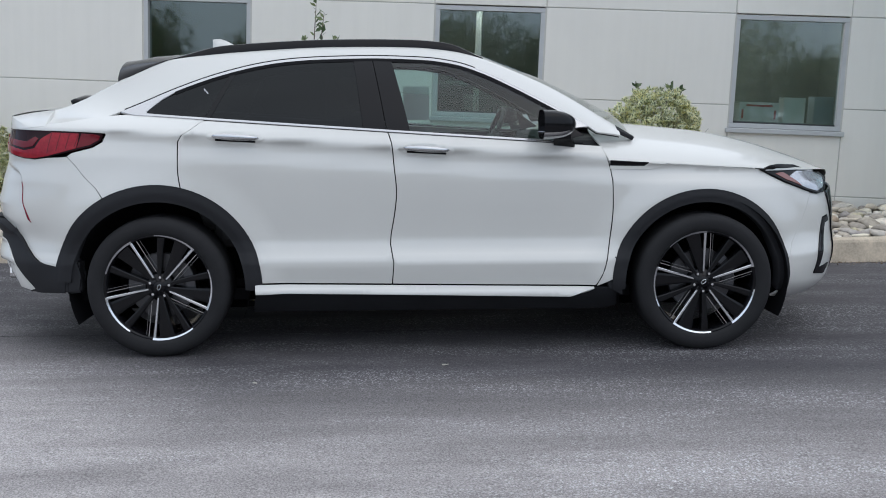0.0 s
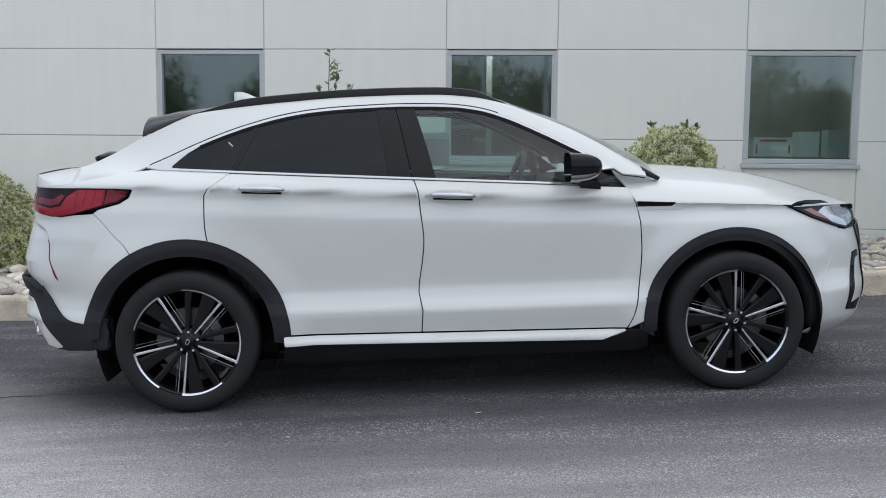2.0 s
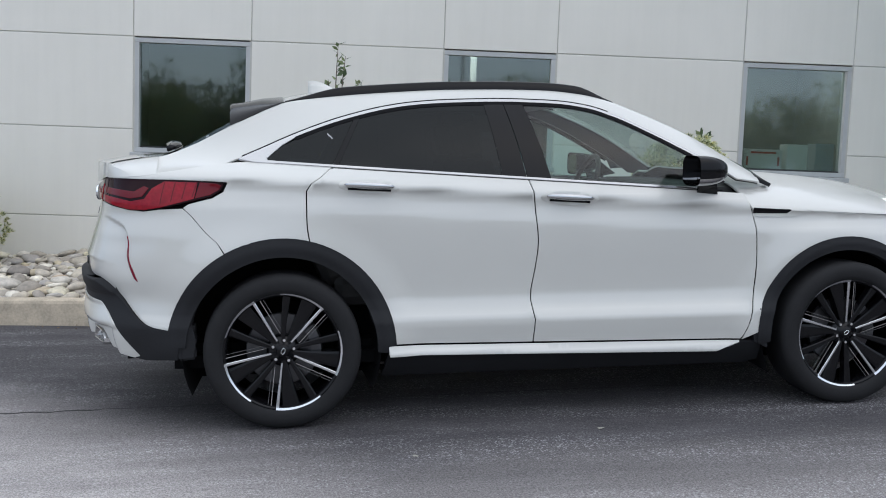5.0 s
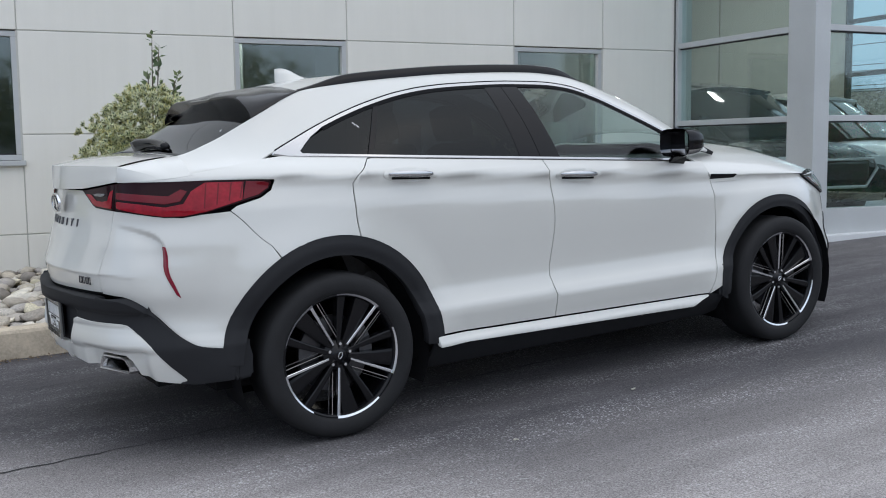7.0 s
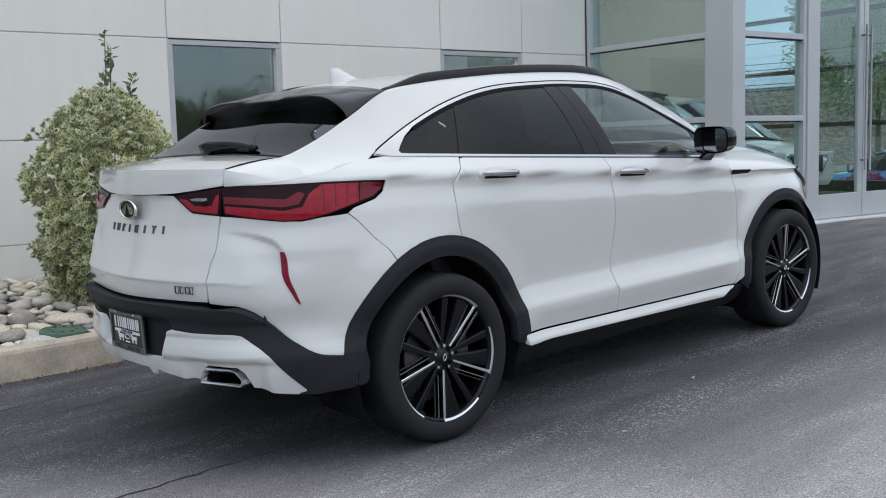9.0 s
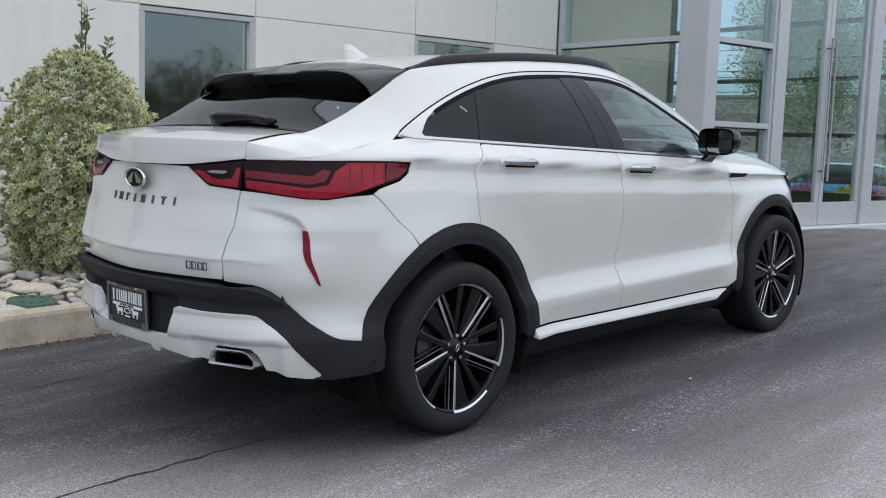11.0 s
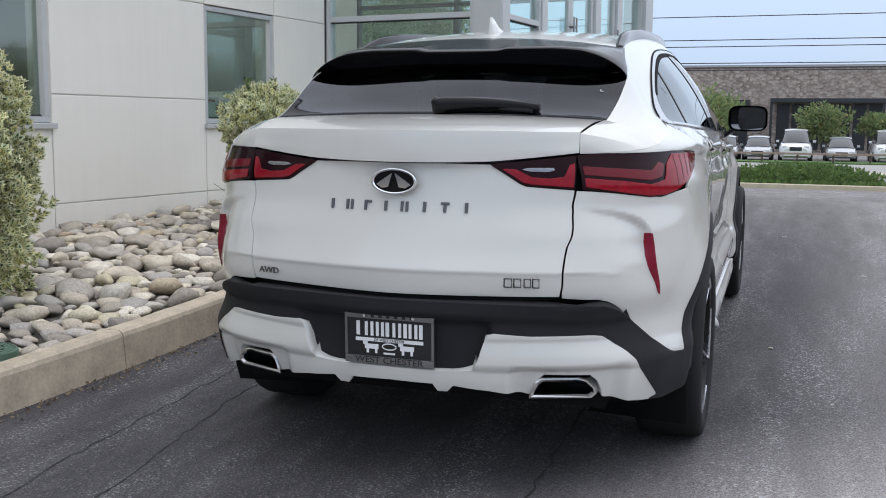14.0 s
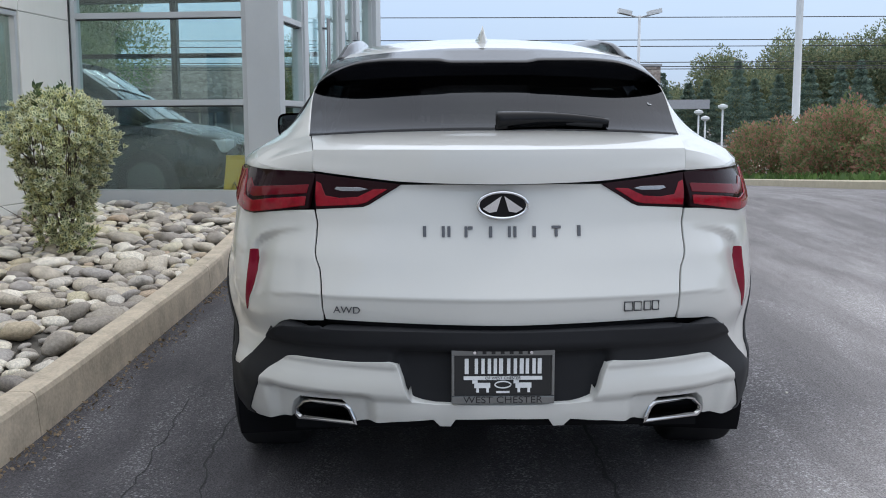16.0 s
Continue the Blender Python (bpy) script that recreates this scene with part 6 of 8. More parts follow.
def build_sides():
    # front door
    o = xs_line(lambda x: sill_z(x) + G, DM(0.37) + G, DF(0.345) - G, 12)
    o += upto(DF, 0.37, belt_lo(2.24), 16, -G)
    o += xs_line(lambda x: belt_lo(x), DF(belt_lo(2.24)) - G - 0.01, DM(1.14) + G, 10)
    o += list(reversed(upto(DM, 0.38, 1.128, 16, G)))
    patch("front_door", shell, side_pts(o), PAINT, car, step=0.035)
    # rear door
    zr = 0.775
    o = xs_line(lambda x: sill_z(x) + G, 0.475, DM(0.37) - G, 8)
    o += upto(DM, 0.38, 1.13, 16, -G)
    o += xs_line(lambda x: belt_lo(x), DM(1.14) - G, 0.245 + G, 10)
    o += list(reversed(upto(DR, zr + 0.02, 1.19, 12, G)))
    o += [p for p in arc(0, 0.36, ARCH_R, 71, 4, 18) if p[0] > 0.15]
    patch("rear_door", shell, side_pts(o), PAINT, car, step=0.035)
    # sill
    o = xs_line(lambda x: bot_z(x), 0.488, 2.10, 12) + [(2.225, 0.336)] + list(reversed(xs_line(lambda x: sill_z(x) - G, 0.485, 2.222, 12)))
    patch("sill_panel", shell, side_pts(o), PAINT, car, lift=0.006, thick=0.03, step=0.02, lift_fn=lambda a, z: 0.030 * smooth01((0.385 - 0.0178 * (X0R + a - LR) - z) / 0.045))
    o = [(0.46, 0.20)] + xs_line(lambda x: bot_z(x) - 0.003, 0.49, 2.12, 10) + [(2.228, 0.330), (2.34, 0.325), (2.36, 0.22), (2.3, 0.20)]
    patch("rocker", shell, side_pts(o), CLAD, car, lift=-0.012, thick=0.02, step=0.05)
    # front wing
    crease = lambda x: 1.128 - 0.0596 * x - 0.004
    o = upto(DF, 0.345, 0.985, 14, G)
    o += xs_line(crease, DF(0.985) + G, 3.075, 10)
    o += [(3.105, 0.936), (3.165, 0.906), (3.255, 0.866), (3.36, 0.822), (3.40, 0.805)]
    o += [(3.37, 0.70), (3.30, 0.55), (3.262, 0.42)]
    o += arc(2.8, 0.36, ARCH_F, 6, 176, 34)
    patch("front_wing", shell, side_pts(o), PAINT, car, step=0.032)
    # quarter panel: below the shoulder
    o = upto(DR, 0.80, 1.19, 12, -G) + [(0.238, 1.200)]
    o += [(x, shoulder(x)[1] + 0.002) for x in (0.15, 0.0, -0.15, -0.3, -0.45, -0.6)]
    pts = side_pts(o) + tail_pts([(0.66, 1.160), (0.5775, 1.158), (0.5775, 1.150)])
    pts += tail_pts([(0.66, 1.151)]) + side_pts([(-0.64, 1.146), (-0.479, 1.146), (-0.33, 1.140), (-0.238, 1.134), (-0.234, 1.126), (-0.252, 1.090), (-0.30, 1.062), (-0.405, 1.036)])
    pts += side_pts([(-0.43, 1.02), (-0.36, 0.945), (-0.283, 0.868)])
    pts += side_pts([p for p in arc(0, 0.36, ARCH_R, 118, 71, 14)])
    patch("quarter_panel", shell, pts, PAINT, car, step=0.03)
    # bumper side: between the lamp, the seam, the arch and the black band
    pts = side_pts([(-0.434, 1.0155), (-0.3635, 0.9415), (-0.2875, 0.8655)])
    pts += side_pts([p for p in arc(0, 0.36, ARCH_R, 119.2, 167, 14)])
    pts += BAND_TOP[1:-1] + tail_pts([(0.62, 0.694), (0.5425 + G, 0.700)])
    pts += tail_pts([(0.544 + G, 0.72), (0.5495 + G, 0.787), (0.556 + G, 0.86), (0.5655 + G, 0.972), (0.571 + G, 1.032)])
    pts += tail_pts([(0.62, 1.030), (0.70, 1.022)]) + side_pts([(-0.66, 1.006), (-0.613, 1.000), (-0.54, 1.010)])

    patch("rear_bumper_side", tail, pts, PAINT, car, step=0.011, lift_fn=rear_relief)


build_sides()


# --- wheel arch cladding
def arch_clad(hx, r_in, r_out, a0, a1, lift, name="arch_cladding"):
    o = arc(hx, 0.36, r_out, a0, a1, 40) + list(reversed(arc(hx, 0.36, r_in, a0, a1, 40)))
    patch(name, shell, side_pts(o), CLAD, car, lift=lift, thick=0.05, step=0.022, lift_fn=lambda a, z: 0.005 * math.sin(math.pi * smooth01((math.hypot(shell(a, z).x - hx, z - 0.36) - r_in) / (r_out - r_in))))


arch_clad(0.0, 0.436, 0.520, -2, 176, 0.004)
arch_clad(2.8, 0.418, 0.484, -8, 184, 0.006)

# inner wheel houses
for _hx in (0.0, 2.8):
    for _s in (1, -1):
        _bm = bmesh.new()
        _rings = []
        for _y in (-0.90, -0.55):
            _rings.append([_bm.verts.new((_hx + q[0], _y * _s, 0.36 + q[1])) for q in arc(0, 0, 0.452 if _y == -0.90 else 0.43, -25, 205, 36)])
        for _i in range(36):
            _bm.faces.new((_rings[0][_i], _rings[0][_i + 1], _rings[1][_i + 1], _rings[1][_i]))
        _bm.faces.new(_rings[1])
        part("wheel_house", _bm, INNER, car, smooth=True)

# mud flaps behind the rear wheels and in front of the sills
for _s in (1, -1):
    _bm = bmesh.new()
    add_prism(_bm, [(-0.478, -0.80 * _s, 0.50), (-0.485, -0.80 * _s, 0.36), (-0.470, -0.80 * _s, 0.325), (-0.385, -0.80 * _s, 0.335), (-0.40, -0.80 * _s, 0.42), (-0.39, -0.80 * _s, 0.50)], (0, -0.098 * _s, 0))
    bmesh.ops.bevel(_bm, geom=list(_bm.edges), offset=0.012, segments=2, affect="EDGES")
    part("mud_flap", _bm, CLAD, car)
    _bm = bmesh.new()
    add_prism(_bm, [(2.30, -0.80 * _s, 0.335), (2.37, -0.80 * _s, 0.30), (2.365, -0.80 * _s, 0.45), (2.33, -0.80 * _s, 0.50), (2.285, -0.80 * _s, 0.42)], (0, -0.118 * _s, 0))
    part("front_flap", _bm, CLAD, car)

# --- upper body: glass, chrome, pillars
TOPX = (-0.225, -0.087, 0.061, 0.208, 0.325, 0.501, 0.647, 0.792, 0.967, 1.084, 1.260, 1.377, 1.523, 1.670, 1.817, 1.964, 2.113, 2.262)
TOPZ = (1.224, 1.283, 1.348, 1.404, 1.441, 1.484, 1.506, 1.517, 1.523, 1.525, 1.521, 1.515, 1.493, 1.444, 1.376, 1.300, 1.218, 1.124)
chrome_out = lambda x: interp(x, TOPX, TOPZ)


def offset_curve(fn, x0, x1, n, d):
    out = []
    for k in range(n + 1):
        x = x0 + (x1 - x0) * k / n
        s = (fn(x + 0.01) - fn(x - 0.01)) / 0.02
        l = math.hypot(1, s)
        out.append((x + d * s / l, fn(x) - d / l))
    return out


glass_lo = lambda x: belt_z(x) + 0.013


def build_upper():
    K = (1.0, 0.62)
    # chrome round the windows
    top = offset_curve(chrome_out, -0.19, 2.20, 60, 0.003)
    low = offset_curve(chrome_out, 0.07, 2.10, 54, 0.015)
    o = [(x, max(z, shoulder(x)[1] + 0.004)) for x, z in top] + [(2.13, 1.155)] + list(reversed(low))
    o += [(0.012, 1.300), (-0.030, 1.266), (-0.061, 1.2395), (-0.055, glass_lo(-0.055) - 0.001), (-0.02, glass_lo(-0.02) - 0.001), (-0.02, belt_z(-0.02) + 0.002), (-0.12, shoulder(-0.12)[1] + 0.002)]
    patch("window_chrome", upper, up_pts(o), SATIN, car, lift=0.004, thick=0.02, step=0.016, scale=K, flip=1)
    o = [(x, belt_z(x) + 0.0025) for x in [-0.02 + 2.1 * k / 20 for k in range(21)]] + [(x, glass_lo(x) - 0.0025) for x in [2.08 - 2.1 * k / 20 for k in range(21)]]
    patch("belt_chrome", upper, up_pts(o), SATIN, car, lift=0.005, thick=0.02, step=0.02, scale=K)

    seal = offset_curve(chrome_out, 0.07, 2.10, 54, 0.0155) + list(reversed(offset_curve(chrome_out, 0.07, 2.10, 54, 0.030)))
    patch("window_seal", upper, up_pts(seal), INNER, car, lift=0.0034, thick=0.012, step=0.02, scale=K)
    # dark gap between the roof frame and the trim
    gap = offset_curve(chrome_out, -0.17, 1.62, 50, -0.0016) + list(reversed(offset_curve(chrome_out, -0.17, 1.62, 50, 0.0016)))
    patch("roof_gap", upper, up_pts(gap), INNER, car, lift=0.0052, thick=0.012, step=0.02, scale=K)

    def glass_outline(xa_top, xa_low, xb_top, xb_low, n=16):
        t = [p for p in offset_curve(chrome_out, xa_top, xb_top, n, 0.027)]
        b = [(xb_low + (xa_low - xb_low) * k / n, glass_lo(xb_low + (xa_low - xb_low) * k / n)) for k in range(n + 1)]
        return t + b
    # quarter light
    o = offset_curve(chrome_out, 0.07, 0.340, 12, 0.027) + [(x, glass_lo(x)) for x in (0.238, 0.15, 0.05, 0.0, -0.047)] + [(-0.055, 1.236), (-0.052, 1.241), (-0.028, 1.262), (0.012, 1.294)]
    patch("quarter_light", upper, up_pts(o), TINT, car, lift=0.0, thick=0.004, step=0.03, scale=K)
    for x, z in ((0.222, 1.352), (0.234, 1.341)):
        patch("glass_mark", upper, up_pts([(x, z), (x + 0.004, z + 0.002), (x + 0.014, z - 0.011), (x + 0.010, z - 0.013)]), DARKCHROME, car, lift=0.002, thick=0.001, step=0.006, scale=K, mirror=False)
    patch("rear_door_glass", upper, up_pts(glass_outline(0.375, 0.270, 0.985, 1.035)), TINT, car, thick=0.004, step=0.03, scale=K)
    patch("front_door_glass", upper, up_pts(glass_outline(1.185, 1.275, 2.02, 2.055)), LIGHTGLASS, car, thick=0.004, step=0.03, scale=K)
    patch("pillar_trim", upper, up_pts(glass_outline(0.345, 0.243, 0.372, 0.267, 5)), GLOSSBLACK, car, lift=0.003, thick=0.01, step=0.02, scale=K)
    patch("pillar_trim", upper, up_pts(glass_outline(0.988, 1.038, 1.083, 1.152, 5)), GLOSSBLACK, car, lift=0.003, thick=0.01, step=0.025, scale=K)
    patch("pillar_trim", upper, up_pts(glass_outline(1.089, 1.158, 1.182, 1.272, 5)), GLOSSBLACK, car, lift=0.003, thick=0.01, step=0.025, scale=K)
    patch("mirror_sail", upper, up_pts([(2.025, 1.222), (2.17, 1.118), (2.06, glass_lo(2.06))]), GLOSSBLACK, car, lift=0.003, thick=0.01, step=0.03, scale=K)
    # painted cant rail, rear pillar and deck side in one
    o = [(x, 0.4995) for x in [2.37 - 2.926 * k / 60 for k in range(61)]]
    o += [(-0.556, 0.0005), (-0.40, 0.0005), (-0.245, 0.0005)]
    o += up_pts([(x, z) for x, z in offset_curve(chrome_out, -0.19, 2.20, 60, -0.0015)]) + [(2.245, w_of_z(2.245, 1.134)), (2.30, w_of_z(2.30, 1.128)), (2.37, w_of_z(2.37, 1.118))]
    patch("body_side_upper", upper, o, PAINT, car, step=0.022, scale=K)
    patch("pillar_lining", upper, o, SEAT, car, lift=-0.016, thick=0.002, step=0.03, scale=K)


build_upper()
patch("cowl", upper, [(2.36, 0.34), (2.36, 0.499), (2.45, 0.499), (2.45, 0.38)], CLAD, car, lift=0.001, thick=0.02, step=0.03, scale=(1.0, 0.62))


# --- roof, screens, deck: full width pieces of the upper surface
def full_grid(name, f, xs, ws, material, lift=0.0, thick=0.01, label="", flip=1):
    """Both halves in one sheet; ws run from the edge to the middle."""
    bm = bmesh.new()
    rows, nrm = [], []
    cols = [(w, 1) for w in ws] + [(w, -1) for w in reversed(ws[:-1])]
    for x in xs:
        row = []
        for w, s in cols:
            n = surf_normal(f, x, min(w, 0.9985), eb=0.0012) * flip
            if w > 0.998:
                n = Vector((n.x, 0, n.z)).normalized()
            p = f(x, w) + n * lift
            v = bm.verts.new((p.x, p.y * s, p.z))
            nrm.append((n.x, n.y * s, n.z))
            row.append(v)
        rows.append(row)
    low = []
    for r in (rows[0], rows[-1]):
        low.append([bm.verts.new(v.co - Vector((0, 0, thick))) for v in r])
    nrm += [(0, 0, 1)] * (2 * len(cols))
    for r0, r1 in zip(rows, rows[1:]):
        for k in range(len(cols) - 1):
            bm.faces.new((r0[k], r0[k + 1], r1[k + 1], r1[k]))
    for r, l in zip((rows[0], rows[-1]), low):
        for k in range(len(cols) - 1):
            bm.faces.new((r[k], r[k + 1], l[k + 1], l[k]))
    bmesh.ops.recalc_face_normals(bm, faces=bm.faces)
    bm.verts.index_update()
    me = mesh_of(bm, name, material, smooth=True)
    if "screen" not in name:
        me.normals_split_custom_set_from_vertices(nrm)
    return part_mesh(name, me, car, label)


def lin(a, b, n):
    return [a + (b - a) * k / n for k in range(n + 1)]


full_grid("roof", upper, lin(0.02, 1.52, 50), lin(0.502, 1.0, 24), PAINT)
full_grid("windscreen", upper, lin(1.53, 2.43, 36), lin(0.50, 1.0, 24), SCREENGLASS, thick=0.004)
full_grid("rear_screen", upper, lin(-0.548, 0.012, 30), lin(0.502, 1.0, 24), REARTINT, thick=0.004)


def lip_point(y, z=1.212, out=0.016):
    L = L_of_y(abs(y), 1.20)
    n = surf_normal(shell, max(L, 0.006), 1.20)
    p = shell(L, 1.20)
    return Vector((p.x + n.x * out, -y, z + 0.006 * (1 - (y / 0.585) ** 2)))


GLASS_Y = 0.606


def deck(y, t):
    """Boot deck from the glass (t=0) to the lip (t=1)."""
    a = upper(-0.557, max(0.5, w_of_y(-0.557, abs(y) * GLASS_Y / 0.576)))
    a = Vector((a.x, -y * GLASS_Y / 0.576, a.z))
    b = lip_point(y)
    p = a + (b - a) * t
    p.z += 0.012 * 4 * t * (1 - t) * 0.6 + 0.004 * t
    return p


LIP_END = 0.735


def lip_edge(u):
    """Upper edge of the lip from the boot seam (u=0) round to its end over the lamp (u=1)."""
    l0, l1 = L_of_y(0.5775, 1.158), L_of_y(LIP_END, 1.158)
    L = l0 + (l1 - l0) * u
    n = surf_normal(shell, L, 1.19)
    p = shell(L, 1.19)
    a, e = lip_point(0.5775), shell(l1, shoulder_z(shell(l1, 1.158).x))
    q = Vector((p.x + n.x * 0.016 * (1 - u), p.y + n.y * 0.016 * (1 - u), 0))
    q += (1 - u) * (a - Vector((shell(l0, 1.19).x + surf_normal(shell, l0, 1.19).x * 0.016, shell(l0, 1.19).y + surf_normal(shell, l0, 1.19).y * 0.016, 0)))
    q.z = a.z + (e.z - a.z) * (0.55 * u + 0.45 * u * u)
    q.xy = q.xy.lerp(e.xy, u ** 3)
    return q


def deck_side(s, t):
    """Between the boot seam and the body's edge: s from the glass corner to the lip, t from the edge inward."""
    la, lb = L_of_x(-0.556, 1.17), L_of_y(LIP_END, 1.158)
    L = la + (lb - la) * s
    x = shell(L, 1.16).x
    o = shell(L, shoulder_z(x))
    a, b = Vector((-0.556, -GLASS_Y - 0.003, 1.2462)), lip_point(0.5775)
    i = a + (b - a) * s
    i.z += 0.004 * 4 * s * (1 - s)
    h = Vector((o.x - i.x, o.y - i.y, 0))
    d = h.length
    n = (h.normalized() * (i.z - o.z) + Vector((0, 0, d))).normalized() if d > 1e-6 else Vector((0, 0, 1))
    p = o + (i - o) * t + n * (4 * t * (1 - t) * 0.0138 * (1 - s))
    if s > 0.4:
        end = shell(lb, shoulder_z(shell(lb, 1.158).x))
        p += (lip_edge(1 - t) - end.lerp(b, t)) * smooth01((s - 0.4) / 0.6)
    return p


def lip_corner(u, v):
    """Rear face of the lip beyond the seam, from the lamp's upper edge (v=0) to the lip's edge (v=1)."""
    l0, l1 = L_of_y(0.5775, 1.158), L_of_y(LIP_END, 1.158)
    L = l0 + (l1 - l0) * u
    low = shell(L, 1.153 + 0.003 * u)
    p = low.lerp(lip_edge(u), v)
    return p + Vector((-0.004, 0, 0)) * math.sin(math.pi * v) * (1 - u)


def build_tailgate():
    # deck between the seams, from the lip to the glass
    bm = bmesh.new()
    ys, ts = lin(-0.5745, 0.5745, 40), lin(0, 1, 14)
    rows = [[bm.verts.new(deck(y, t)) for y in ys] for t in ts]
    for r0, r1 in zip(rows, rows[1:]):
        for k in range(len(ys) - 1):
            bm.faces.new((r0[k], r0[k + 1], r1[k + 1], r1[k]))
    bmesh.ops.recalc_face_normals(bm, faces=bm.faces)
    if sum(f.normal.z for f in bm.faces) < 0:
        bmesh.ops.reverse_faces(bm, faces=bm.faces)
    part("tailgate_deck", bm, PAINT, car, smooth=True)
    patch("deck_side", deck_side, [(0.0, 0.0), (0.5, 0.0), (1.0, 0.0), (1.0, 1.0), (0.5, 1.0), (0.0, 1.0)], PAINT, car, step=0.02, scale=(0.36, 0.22), flip=-1, thick=0.035)
    patch("lip_corner", lip_corner, [(0.0, 0.0), (0.5, 0.0), (0.985, 0.0), (0.985, 1.0), (0.5, 1.0), (0.0, 1.0)], PAINT, car, step=0.01, scale=(0.17, 0.055), thick=0.03)
    # lip: crease at the deck's end, then a slightly undercut face
    ys = lin(-0.5745, 0.5745, 40)
    low = lambda y: interp(abs(y), (0, 0.15, 0.29, 0.4, 0.576), (1.120, 1.121, 1.124, 1.133, 1.152))
    bm = bmesh.new()
    rows = []
    for y in ys:
        col = []
        z0, z1 = low(y), lip_point(y).z + 0.004
        for k in range(9):
            t = k / 8
            z = z0 + (z1 - z0) * t
            L = L_of_y(abs(y), min(z, 1.20))
            n = surf_normal(shell, max(L, 0.006), min(z, 1.19))
            p = shell(L, min(z, 1.20))
            base = Vector((p.x + n.x * 0.006, -y, z))
            tip = lip_point(y)
            q = base.lerp(Vector((tip.x, -y, z)), smooth01(t * 1.1))
            q.x -= 0.006 * math.sin(math.pi * min(1, t)) 
            col.append(bm.verts.new(q))
        inn = bm.verts.new(col[0].co + Vector((0.05, 0, 0.004)))
        rows.append([inn] + col)
    for r0, r1 in zip(rows, rows[1:]):
        for k in range(9):
            bm.faces.new((r0[k], r0[k + 1], r1[k + 1], r1[k]))
    bmesh.ops.recalc_face_normals(bm, faces=bm.faces)
    for r in (rows[0], rows[-1]):
        bm.faces.new(r + [bm.verts.new((r[0].co.x, r[0].co.y, r[-1].co.z - 0.004))])
    bmesh.ops.recalc_face_normals(bm, faces=bm.faces)
    ob = part("tailgate_lip", bm, PAINT, car, smooth=True)
    ob.data.set_sharp_from_angle(angle=radians(50))
    # main tailgate skin
    e = [(0.308, 1.112), (0.40, 1.052), (0.42, 1.044), (0.570 - G, 1.034), (0.5655 - G, 0.972), (0.556 - G, 0.86), (0.5495 - G, 0.787), (0.544 - G, 0.72), (0.541 - G, 0.705)]
    o = [(0.15, 1.114), (0, 1.113), (-0.15, 1.114)] + [(-y, z) for y, z in e] + [(-0.3, 0.702), (0, 0.700), (0.3, 0.702)] + list(reversed(e))
    patch("tailgate", tail, tail_pts(o), PAINT, car, step=0.013, mirror=False)


build_tailgate()

# --- bonnet and nose
def bonnet_w(x, z):
    lo, hi = 0.0, 1.0
    for _ in range(30):
        m = (lo + hi) / 2
        if bonnet(x, m).z < z:
            lo = m
        else:
            hi = m
    return (lo + hi) / 2


# top of the wing between the door's shut line and the bonnet
_o = [(DF(z) + G, bonnet_w(DF(z) + G, z)) for z in (0.990, 1.01, 1.03, 1.05, 1.07, 1.09, 1.105, 1.118)] + [(2.235 + G, 0.42), (2.302, 0.42), (2.302, 0.003)]
patch("wing_top", bonnet, _o, PAINT, car, step=0.02)
full_grid("bonnet", bonnet, lin(2.30, 3.625, 44), lin(0.003, 1.0, 30), PAINT, flip=1)
_o = side_pts([(3.266, 0.42), (3.304, 0.55), (3.374, 0.70), (3.404, 0.800), (3.44, 0.790), (3.49, 0.797)])
_o += [(LEND, 0.80), (LEND, 0.27)] + side_pts([(3.42, 0.20), (3.20, 0.26)]) + side_pts([p for p in arc(2.8, 0.36, ARCH_F, -8, 4, 3)])
patch("front_bumper", shell, _o, PAINT, car, step=0.035)
patch("front_vent_trim", shell, side_pts([(3.48, 0.664), (3.515, 0.672), (3.53, 0.640), (3.497, 0.630), (3.478, 0.49), (3.455, 0.392), (3.53, 0.408), (3.50, 0.352), (3.428, 0.365), (3.448, 0.49)]), GLOSSBLACK, car, lift=0.006, step=0.015)
patch("front_lower", shell, side_pts([(3.38, 0.222), (3.47, 0.19)]) + [(LEND, 0.18), (LEND, 0.262)] + side_pts([(3.42, 0.195)]), CLAD, car, lift=-0.004, step=0.05)
patch("grille", shell, [(LEND - 0.62, 0.80), (LEND, 0.835), (LEND, 0.30), (LEND - 0.35, 0.30), (LEND - 0.5, 0.55)], GLOSSBLACK, car, lift=0.008, step=0.05)


